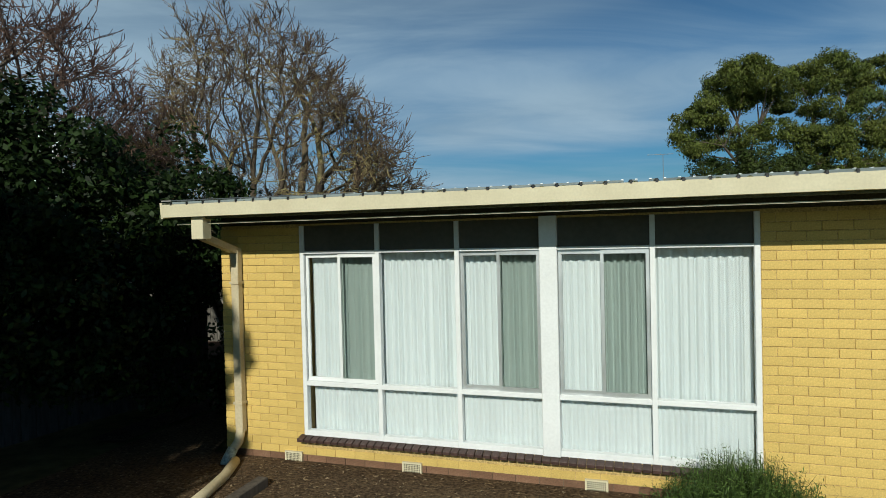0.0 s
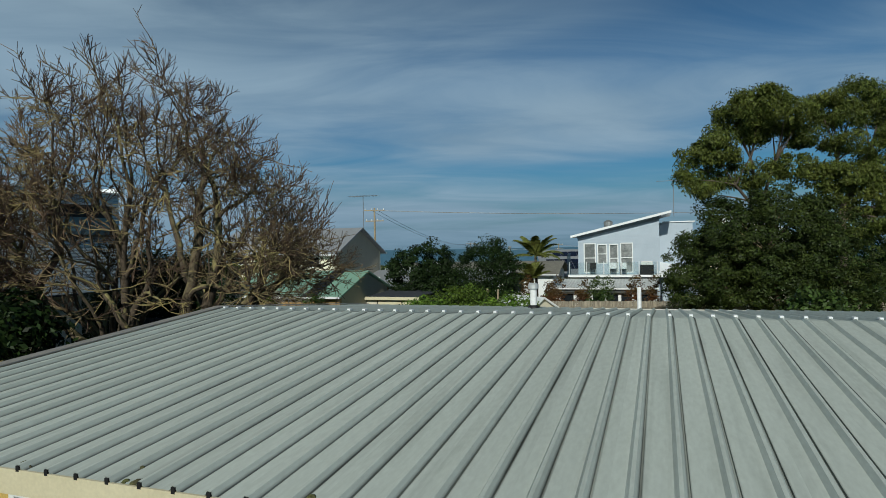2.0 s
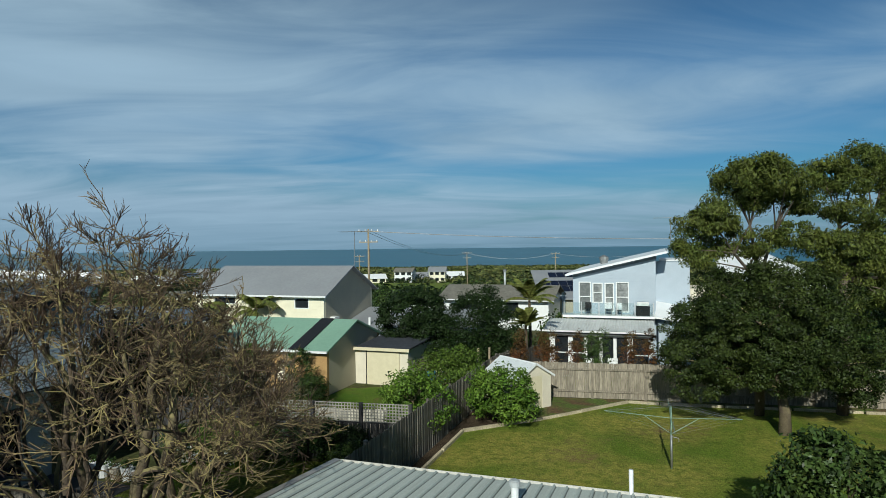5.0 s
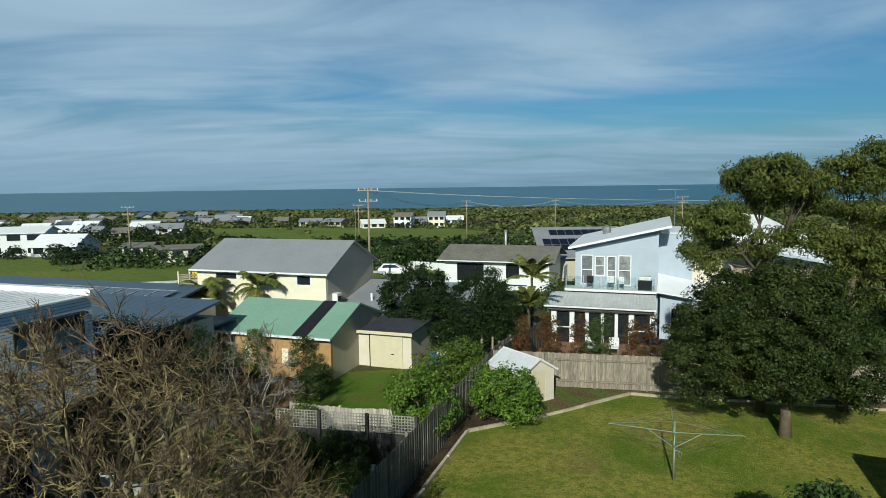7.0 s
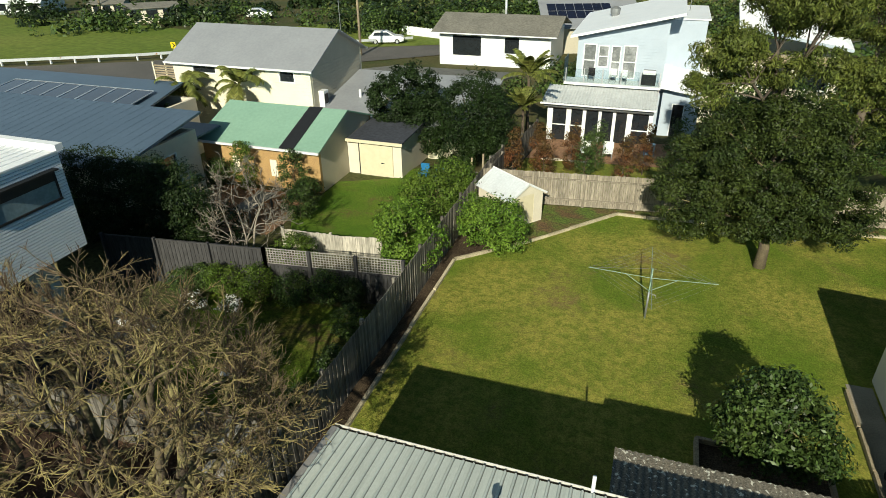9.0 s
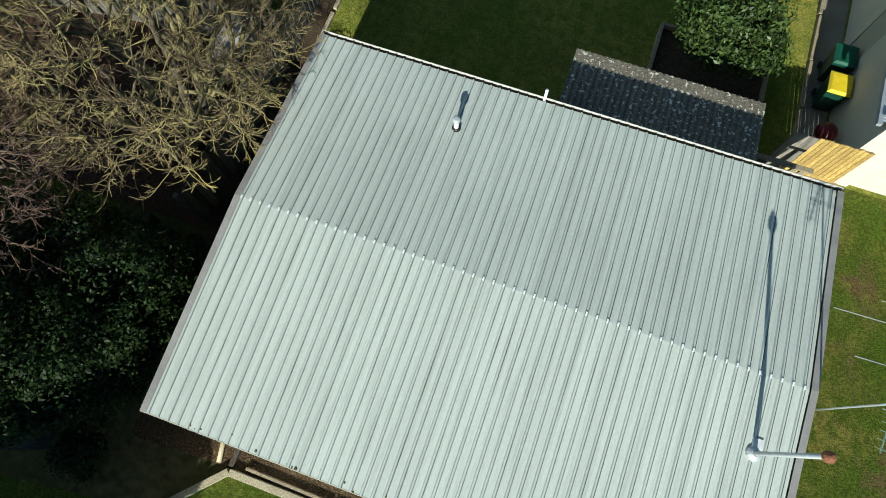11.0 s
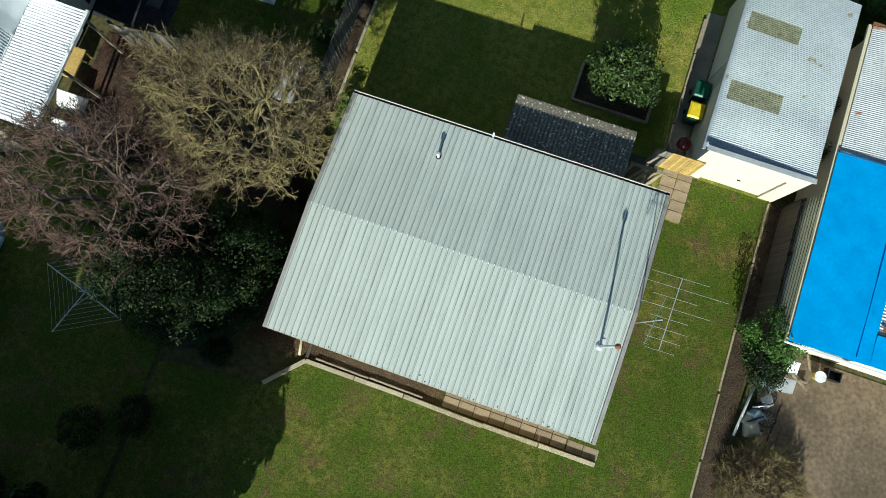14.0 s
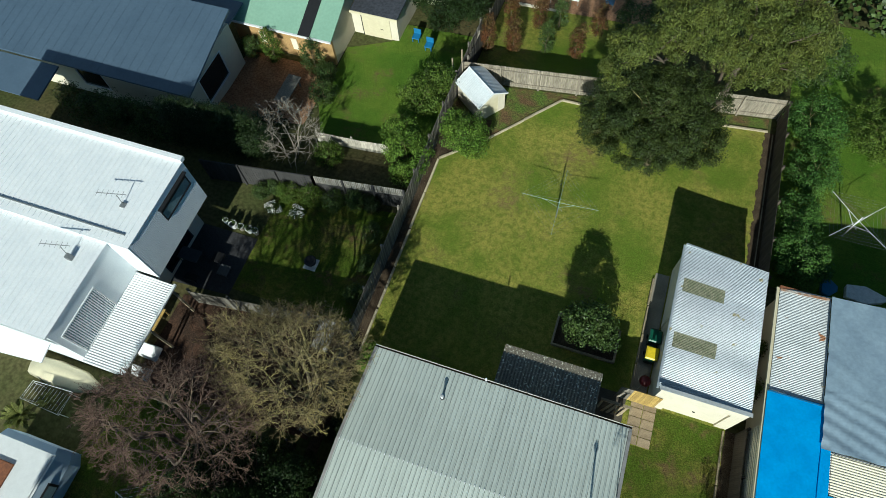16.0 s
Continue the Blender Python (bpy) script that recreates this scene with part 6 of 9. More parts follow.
for k in range(8):
    x = -38.0 + k * 1.36
    y0, y1 = 32.0, 34.6
    zz = lambda y: 2.85 + (y - 31.0) * 0.095
    sp = part("solar_panel", Geo().slab([(x, y0, zz(y0) + 0.09), (x + 1.3, y0, zz(y0) + 0.09), (x + 1.0, y1, zz(y1) + 0.09), (x - 0.3, y1, zz(y1) + 0.09)], 0.03), SOLAR, bh, "dark solar panel in a silver frame")
    part("frame", Geo().beam((x, y0, zz(y0) + 0.09), (x + 1.3, y0, zz(y0) + 0.09), 0.05, 0.05).beam((x - 0.3, y1, zz(y1) + 0.09), (x + 1.0, y1, zz(y1) + 0.09), 0.05, 0.05).beam((x, y0, zz(y0) + 0.09), (x - 0.3, y1, zz(y1) + 0.09), 0.05, 0.05).beam((x + 1.3, y0, zz(y0) + 0.09), (x + 1.0, y1, zz(y1) + 0.09), 0.05, 0.05), ALU, sp)

# green-roofed brick outbuilding with a cream garage beside it
gh = thing("green_roof_house", (-19, 34.5, -0.5), "tan brick outbuilding with a green steel roof", "house")
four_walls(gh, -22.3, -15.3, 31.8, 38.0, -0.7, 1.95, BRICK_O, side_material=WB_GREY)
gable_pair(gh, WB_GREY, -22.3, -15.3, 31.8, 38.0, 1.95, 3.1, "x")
gable_roof(gh, -22.2, -15.4, 31.8, 38.0, 1.98, 3.1, "x", ROOF_GREEN, over=0.3, rib=0.0, label="faded green steel roof slope")
part("dark_roof_panel", Geo().slab([(-17.35, 31.45, 1.93), (-16.55, 31.45, 1.93), (-16.55, 34.88, 3.13), (-17.35, 34.88, 3.13)], 0.03), DARKMETAL, gh, "black strip of roof sheet")
for x in (-20.5, -18.2):
    part("climber", Geo().box(x, x + 0.4, 31.74, 31.79, 0.2, 1.1), WB_CREAM, gh)
cg = thing("cream_garage", (-13.9, 36.5, -0.5), "cream flat-roofed garage with a plain door", "garage")
four_walls(cg, -15.28, -12.1, 34.9, 39.5, -0.6, 1.5, CREAM_W)
part("door", Geo().box(-14.55, -12.6, 34.84, 34.89, -0.5, 1.35), CREAM, cg, "cream sliding door", bevel=0.01)
part("door_edge", Geo().box(-14.6, -14.55, 34.83, 34.89, -0.5, 1.4), DARKMETAL, cg)
part("handle", Geo().box(-13.3, -13.1, 34.82, 34.84, 0.3, 0.34), DARKMETAL, cg)
part("roof", Geo().slab([(-15.2, 34.65, 1.62), (-11.95, 34.65, 1.62), (-11.95, 39.7, 1.85), (-15.2, 39.7, 1.85)], 0.08), mat("dark_flat_roof", (0.055, 0.060, 0.075), rough=0.7, scale=0.8, fine=6), cg)
part("fascia", Geo().box(-15.25, -11.93, 34.6, 34.65, 1.45, 1.62), CREAM, cg)

# cream two-storey house and its low wing
ch = thing("cream_house", (-24.8, 42.5, -1.3), "cream weatherboard two-storey house with a grey steel roof", "house")
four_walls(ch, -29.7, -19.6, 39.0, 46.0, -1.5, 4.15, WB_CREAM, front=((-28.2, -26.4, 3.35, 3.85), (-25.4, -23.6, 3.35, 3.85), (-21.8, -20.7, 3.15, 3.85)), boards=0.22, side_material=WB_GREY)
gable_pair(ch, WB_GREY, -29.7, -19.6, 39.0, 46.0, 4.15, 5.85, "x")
gable_roof(ch, -29.7, -19.6, 39.0, 46.0, 4.2, 5.85, "x", ROOF_GREY, over=0.35, rib=0.0, label="smooth grey roof slope")
ac = part("air_conditioner", Geo().box(-19.58, -19.2, 39.7, 40.3, 1.6, 2.6), WHITE, ch, "white wall air conditioner", bevel=0.02)
part("fan_grille", Geo().box(-19.2, -19.18, 39.78, 40.22, 1.8, 2.4), DARKMETAL, ac)
part("low_wing_roof", Geo().slab([(-19.55, 38.6, 1.35), (-9.2, 38.6, 1.35), (-9.2, 45.5, 2.7), (-19.55, 45.5, 2.7)], 0.1), ROOF_GREY, ch, "low grey steel roof")
four_walls(ch, -19.5, -9.5, 39.0, 45.3, -1.5, 1.2, WB_CREAM, front=((-15.5, -14.5, 0.2, 1.0),))
part("wing_back_roof", Geo().slab([(-19.55, 45.5, 2.7), (-9.2, 45.5, 2.7), (-9.2, 52, 1.6), (-19.55, 52, 1.6)], 0.1), ROOF_TILE, ch, "brown-grey roof behind")
part("vent", Geo().tube([(-17.6, 41.5, 1.8), (-17.6, 41.5, 2.4)], 0.08, 8), WHITE, ch)
scr = part("privacy_screen", Geo().box(-32.28, -32.2, 39.97, 40.03, -0.9, 3.5), TIMBER, ch, "slatted timber screen")
part("screen_post", Geo().box(-30.4, -30.32, 39.97, 40.03, -0.9, 3.5), TIMBER, scr)
for k in range(18):
    part("slat", Geo().box(-32.2, -30.4, 39.98, 40.02, 0.6 + k * 0.16, 0.70 + k * 0.16), TIMBER, scr)
part("screen_posts", Geo().box(-32.3, -32.2, 39.95, 40.05, -1.5, 3.6).box(-31.35, -31.25, 40.02, 40.1, -1.5, 3.6).box(-30.4, -30.3, 39.95, 40.05, -1.5, 3.6), WB_CREAM, ch)
part("deck", Geo().box(-33, -29.7, 38.0, 44, 0.2, 0.4), TIMBER, ch)
ae = thing("roof_aerial", (-20.2, 44.5, 5.0), "tall television aerial above the cream house", "antenna")
part("mast", Geo().tube([(-20.2, 44.5, 4.5), (-20.2, 44.5, 8.3)], 0.025, 6), STEEL, ae)
part("boom", Geo().tube([(-21.3, 44.4, 8.25), (-19.0, 44.6, 8.25)], 0.02, 5), STEEL, ae)
for k in range(9):
    x = -21.2 + k * 0.26
    part("element", Geo().tube([(x, 43.9, 8.26), (x, 45.1, 8.26)], 0.01, 4), STEEL, ae)

# low bungalow across the street
bg_ = thing("bungalow", (-16.5, 73, -1.6), "white low bungalow with a brown-grey roof", "house")
four_walls(bg_, -22.2, -10.4, 70.0, 78.0, -2.3, 1.35, WHITE, front=((-20.8, -17.6, -1.2, 0.9), (-15.2, -13.6, -0.8, 0.9)))
gable_pair(bg_, WHITE, -22.2, -10.4, 70, 78, 1.35, 2.5, "x")
gable_roof(bg_, -22.2, -10.4, 70.0, 78.0, 1.4, 2.55, "x", ROOF_TILE, over=0.7, label="low brown-grey roof slope")
part("chimney", Geo().tube([(-16.08, 74.0, 1.8), (-16.08, 74.0, 4.1)], 0.13, 8), GALV_W, bg_, "slim metal flue", smooth=True)
part("cowl", Geo().rings([ring(-16.08, 74.0, 4.05, 0.2, 8), ring(-16.08, 74.0, 4.3, 0.2, 8)]), STEEL, bg_)

# white beach house: sunroom below, balcony and skillion roof above
wh = thing("beach_house", (-2.5, 49, -1.4), "pale blue-white two-storey beach house with a balcony", "house")
SX0, SX1, SY = -6.3, 0.35, 46.0
bays2 = [(-6.0, -5.0, -1.3, 1.02), (-4.8, -3.95, -1.3, 1.02), (-3.85, -2.95, -1.35, 1.02), (-2.87, -2.05, -1.35, 1.02), (-1.97, -1.17, -1.35, 1.02), (-0.95, 0.15, -1.3, 1.02)]
part("sunroom_wall", Geo().wall("x", SY, 0.15, SX0, SX1, -1.6, 1.35, bays2), WHITE, wh, "white glazed sunroom front")
for b in bays2:
    add_window(wh, "x", SY, -1, *b, bars=1, rail=b[2] > -1.33, fw=0.06, pane=PANE_DARK)
part("sunroom_side", Geo().wall("y", SX1, -0.15, SY + 0.15, 49, -1.6, 1.35).wall("y", SX0, 0.15, SY + 0.15, 49, -1.6, 1.35), WALL_B, wh)
srz = lambda x, y: 1.44 + (y - 45.45) * 0.155
part("sunroom_roof", iron(SX0 - 0.35, SX1 + 0.1, 45.45, 48.3, srz, along="y", pitch=0.2, amp=0.02), mat("grey_white_sheet", (0.56, 0.58, 0.58), (0.47, 0.49, 0.49), rough=0.6, scale=1.0, fine=9, fine_var=0.15), wh, "weathered pale sunroom roof sheeting")
# Dark grey board paints in the shadow line below the sunroom roof.
part("sunroom_eave", Geo().box(SX0 - 0.2, SX1, 45.6, 45.98, 1.12, 1.30), mat("eave_shadow_board", (0.12, 0.13, 0.13), rough=0.8), wh, "dark board for the shade under the sunroom eave")
part("sunroom_gutter", Geo().box(SX0 - 0.4, SX1 + 0.12, 45.33, 45.43, 1.33, 1.43), WHITE, wh)
UX0, UX1, UY = -5.15, 0.55, 49.6
ups = [(-4.75, -3.87, 2.25, 4.42), (-3.78, -3.05, 2.9, 4.35), (-2.93, -2.27, 2.25, 4.35), (-2.15, -1.25, 2.25, 4.42)]
part("upper_wall", Geo().wall("x", UY, 0.2, UX0, UX1, -1.5, 4.95, ups), WALL_B, wh, "pale blue-white boarded wall")
g = Geo()
for k in range(14):
    z = 2.25 + k * 0.2
    for a, b in _gaps(UX0, UX1, [w for w in ups if w[2] < z + 0.2 and w[3] > z]):
        g.box(a, b, UY - 0.014, UY, z + 0.012, z + 0.195)
part("weatherboard_run", g, WALL_B, wh, kind="stuff")
g = Geo()
n = len(g.v)
g.v += [(x, y, z) for y in (UY, UY + 0.2) for x, z in ((UX0, 4.95), (UX1, 4.95), (UX1, 6.22))]
g.f += [(0, 1, 2), (5, 4, 3), (0, 3, 4, 1), (1, 4, 5, 2), (2, 5, 3, 0)]
part("raked_wall", g, WALL_B, wh)
for b in ups:
    add_window(wh, "x", UY, -1, *b, bars=1, rail=True, fw=0.075, pane=PANE_GREY)
part("upper_side", Geo().wall("y", UX1, -0.2, UY + 0.2, 58, -1.5, 6.15), WALL_B, wh)
part("upper_side", Geo().wall("y", UX0, 0.2, UY + 0.2, 58, -1.5, 4.9), WALL_B, wh)
part("skillion_roof", Geo().slab([(-5.6, 48.9, 5.0), (1.38, 48.9, 6.62), (1.38, 58.5, 6.75), (-5.6, 58.5, 5.13)], 0.16), WHITE_R, wh, "white raking skillion roof")
part("roof_vent", Geo().rings([ring(-3.3, 54, 5.4, 0.2), ring(-3.3, 54, 5.85, 0.34), ring(-3.3, 54, 6.1, 0.36), ring(-3.3, 54, 6.25, 0.12)]), STEEL, wh, "round grey roof ventilator")
part("trim_board", Geo().beam((-5.2, 49.57, 4.84), (0.6, 49.57, 6.18), 0.03, 0.22), mat("grey_blue_trim", (0.22, 0.26, 0.31), rough=0.6), wh)
part("balcony_floor", Geo().box(-5.7, 0.5, 48.1, 49.6, 2.0, 2.15), WHITE, wh)
for x in np.linspace(-5.6, 0.4, 6):
    part("balcony_post", Geo().box(x - 0.03, x + 0.03, 48.12, 48.18, 2.15, 3.1), ALU, wh)
for k in range(5):
    p = part("balcony_glass", Geo().box(-5.55 + k * 1.2, -4.45 + k * 1.2, 48.14, 48.155, 2.2, 3.05), glass("balustrade_glass", (0.90, 0.94, 0.94)), wh)
part("wind_screen", Geo().box(-5.74, -5.71, 47.95, 49.6, 2.15, 3.7), glass("screen_glass", (0.72, 0.82, 0.84)), wh, "tall glass wind screen")
part("side_wing", Geo().wall("x", 51.6, 0.2, 0.55, 2.85, -1.5, 5.85), WALL_B, wh)
part("side_wing_end", Geo().wall("y", 2.85, -0.2, 51.8, 58, -1.5, 5.85), WALL_B, wh)
part("side_wing_roof", Geo().box(0.76, 3.0, 51.5, 58.2, 5.85, 5.93), WHITE_R, wh)
part("porch_roof", Geo().slab([(0.5, 48.6, 2.1), (2.9, 48.6, 1.75), (2.9, 51.6, 2.5), (0.5, 51.6, 2.95)], 0.1), WHITE_R, wh)
part("rear_block", Geo().box(2.95, 5.0, 53.5, 58, -1.5, 3.7), CREAM_W, wh, "cream rear wing")
part("rear_block_roof", Geo().slab([(2.9, 51.8, 1.9), (5.6, 51.8, 1.7), (5.6, 54.2, 2.3), (2.9, 54.2, 2.3)], 0.1), WHITE_R, wh)
part("porch_wall", Geo().wall("x", 49.3, 0.15, 0.7, 3.1, -1.5, 1.7, [(1.4, 2.2, -1.4, 0.9)]), WALL_B, wh)
add_window(wh, "x", 49.3, -1, 1.4, 2.2, -1.4, 0.9, bars=1)
for k, (x, y) in enumerate([(-4.0, 48.7), (-2.6, 48.8), (-1.9, 48.6)]):
    c = thing("balcony_chair", (x, y, 2.15), "light garden chair on the balcony", "chair", group="balcony furniture")
    part("seat", Geo().box(x - 0.22, x + 0.22, y - 0.22, y + 0.22, 2.57, 2.61), (DARKMETAL, PLASTIC_W, PLASTIC_W)[k], c)
    part("back", Geo().box(x - 0.22, x + 0.22, y + 0.2, y + 0.23, 2.61, 3.0), (DARKMETAL, PLASTIC_W, PLASTIC_W)[k], c)
    for dx in (-0.2, 0.2):
        for dy in (-0.2, 0.2):
            part("leg", Geo().box(x + dx - 0.015, x + dx + 0.015, y + dy - 0.015, y + dy + 0.015, 2.15, 2.57), STEEL, c)
bq = thing("barbecue", (-0.3, 48.8, 2.15), "covered dark barbecue on the balcony", "barbecue")
part("cart", Geo().box(-0.75, 0.15, 48.5, 49.0, 2.15, 2.85), DARKMETAL, bq, bevel=0.02)
part("hood", Geo().rings([[(-0.72, 48.52, 2.85), (0.12, 48.52, 2.85), (0.12, 48.98, 2.85), (-0.72, 48.98, 2.85)], [(-0.68, 48.6, 3.1), (0.08, 48.6, 3.1), (0.08, 48.9, 3.1), (-0.68, 48.9, 3.1)]]), STEEL, bq)
ae = thing("roof_aerial", (1.6, 52.5, 6.4), "television aerial above the beach house", "antenna")
part("mast", Geo().tube([(1.6, 52.5, 6.3), (1.6, 52.5, 9.0)], 0.025, 6), STEEL, ae)
part("boom", Geo().tube([(0.4, 52.4, 9.0), (2.4, 52.6, 9.0)], 0.02, 5), STEEL, ae)
for k in range(7):
    part("element", Geo().tube([(0.5 + k * 0.3, 52.0, 9.01), (0.5 + k * 0.3, 53.0, 9.01)], 0.01, 4), STEEL, ae)
# terrace wall and outdoor seats
solo("terrace_wall", Geo().box(-5.6, 1.2, 40.5, 40.75, -1.4, -0.55), CREAM_W, "low pale terrace wall", "wall", "structure", bevel=0.02)
for k, (x, y, m) in enumerate([(-3.2, 41.6, PLASTIC_W), (-1.9, 41.8, PLASTIC_W), (0.4, 42.0, mat("blue_cushion", (0.25, 0.40, 0.55), rough=0.8)), (-0.8, 43.3, DARKMETAL)]):
    z = ground_z(x, y) + 0.04
    c = thing("garden_chair", (x, y, z), "garden chair on the brown terrace", "chair", group="chairs on the terrace")
    part("seat", Geo().box(x - 0.3, x + 0.3, y - 0.3, y + 0.3, z + 0.38, z + 0.46), m, c, bevel=0.02)
    part("back", Geo().box(x - 0.3, x + 0.3, y + 0.24, y + 0.32, z + 0.46, z + 0.95), m, c, bevel=0.02)
    for dx in (-0.26, 0.26):
        for dy in (-0.26, 0.26):
            part("leg", Geo().box(x + dx - 0.02, x + dx + 0.02, y + dy - 0.02, y + dy + 0.02, z, z + 0.38), STEEL, c)

# white house beyond the gum trees
eh = thing("far_white_house", (9.5, 62, -2.2), "white house half hidden behind the gum trees", "house")
four_walls(eh, 6.2, 13.0, 59.2, 66, -2.4, 2.5, CREAM_W, front=((7.6, 9.6, 0.0, 1.9), (10.0, 12.4, 0.0, 1.9)))
part("verandah_shade", Geo().box(6.3, 12.9, 59.0, 59.15, 1.9, 2.5), TIMBER, eh, "brown timber verandah beam")
part("roof", Geo().slab([(5.4, 58.4, 4.6), (13.2, 58.4, 3.25), (13.4, 64.5, 4.3), (9.4, 66.5, 6.4), (5.4, 66.5, 6.9)], 0.22), WHITE_R, eh, "white low roof falling to one side")
part("roof_edge", Geo().beam((5.4, 58.38, 4.5), (13.2, 58.38, 3.15), 0.06, 0.2), GAP_C, eh)

# house under blue and grey tarpaulins
th = thing("tarped_house", (14, 14, 0.2), "old house with blue and grey tarpaulins over its iron roof", "house")
four_walls(th, 12.15, 24, 10.8, 22.4, 0.0, 2.7, CREAM_W, front=((13.5, 14.8, 1.0, 2.2),))


def tarp(x0, x1, y0, y1, z_of, seed, amp=0.03):
    rng = np.random.default_rng(seed)
    ph = rng.uniform(0, 6, 6)
    xs, ys = np.linspace(x0, x1, 40), np.linspace(y0, y1, 60)
    return Geo().sheet([[(x, y, z_of(x, y) + amp * (math.sin(x * 2.1 + ph[0]) * math.sin(y * 1.3 + ph[1]) + 0.5 * math.sin(x * 5 + y * 2 + ph[2]) * math.sin(y * 3.7 + ph[3]))) for x in xs] for y in ys])


rz2 = lambda x, y: 2.80 + (x - 11.9) * 0.12
part("lower_roof", iron(11.95, 14.05, 17.0, 22.55, rz2), GALV_W, th, "corrugated iron roof with rusty edges")
part("rusty_barge", Geo().box(11.92, 24, 22.5, 22.62, 2.72, 2.86), RUST, th, "rust-eaten barge flashing")
part("side_gutter", Geo().box(11.82, 11.94, 10.5, 22.55, 2.66, 2.76), CREAM, th)
part("blue_tarpaulin", tarp(11.88, 14.42, 10.55, 17.45, lambda x, y: rz2(x, y) + 0.05, 3, 0.015), TARP_B, th, "bright blue tarpaulin", smooth=True)
part("tarp_batten", Geo().beam((11.9, 17.44, 2.9), (14.1, 17.36, 3.14), 0.06, 0.05), PLASTIC_B, th)
part("tarp_fold", Geo().beam((14.0, 10.7, 3.13), (14.1, 16.0, 3.14), 0.10, 0.05), TARP_B, th)
grey_z = lambda x, y: rz2(14.0, y) + 0.20 + (x - 14) * 0.10
part("grey_tarpaulin", tarp(14.0, 24, 15.55, 22.5, lambda x, y: grey_z(x, y) + 0.05 * math.exp(-((y - 19.2 + (x - 14.6) * 0.75) / 0.14) ** 2) + 0.05 * math.exp(-((y - 18.3 + (x - 14.6) * 0.75) / 0.12) ** 2) + (0.075 * math.sin(x * 7 + y * 4) * math.sin(y * 6 - x * 3) if y < 18.0 and x < 16.8 else 0), 5, 0.03), TARP_G, th, "slack grey tarpaulin with folds", smooth=True)
part("rusty_edge", Geo().beam((11.95, 22.4, rz2(11.95, 22.4) + 0.04), (14.0, 22.4, rz2(14.0, 22.4) + 0.04), 0.13, 0.02), mat("rusty_edge_iron", (0.46, 0.42, 0.38), (0.34, 0.17, 0.09), rough=0.8, scale=2.2, fine=14, contrast=(0.42, 0.52)), th, "rusting edge flashing")
part("tarp_tie", Geo().tube([(13.9, 18.2, 3.12), (14.25, 18.3, 3.2), (14.6, 18.5, 3.22)], 0.03, 6), TIMBER, th, "short timber weight on the tarpaulin")
part("main_roof", iron(14.4, 24, 10.6, 15.6, lambda x, y: rz2(14.4, y) + (x - 14.4) * 0.10, pitch=0.11, amp=0.014), GALV_W, th, "ridged iron roof with rusty patches")
part("cream_roof_sheet", iron(14.47, 24, 13.75, 15.5, lambda x, y: rz2(14.4, y) + 0.03 + (x - 14.4) * 0.10, pitch=0.11, amp=0.014), WB_CREAM, th, "faded cream roof sheeting")
part("blue_edge", tarp(14.42, 24, 13.5, 13.8, lambda x, y: rz2(14.4, y) + 0.07 + (x - 14.4) * 0.10, 12, 0.03), TARP_B, th, "blue tarpaulin hem", smooth=True)
for k, (x, y, w, d) in enumerate([(14.55, 12.75, 0.35, 0.3), (14.6, 12.2, 0.6, 0.2), (15.3, 12.15, 0.9, 0.25), (14.5, 11.75, 1.0, 0.16), (16.0, 12.6, 0.7, 0.2)]):
    part("rust_patch", Geo().box(x, x + w, y, y + d, rz2(14.4, y) + (x + w - 14.4) * 0.10 + 0.02, rz2(14.4, y) + (x + w - 14.4) * 0.10 + 0.03), RUST, th)
part("loose_tarpaulin", tarp(14.4, 20, 10.55, 11.6, lambda x, y: rz2(14.4, y) + 0.06 + (x - 14.4) * 0.10, 9, 0.05), TARP_B, th, smooth=True)
part("front_fascia", Geo().beam((11.85, 10.5, 2.72), (24, 10.5, 3.1), 0.05, 0.16), WHITE, th)

# ---- trees and shrubs ----


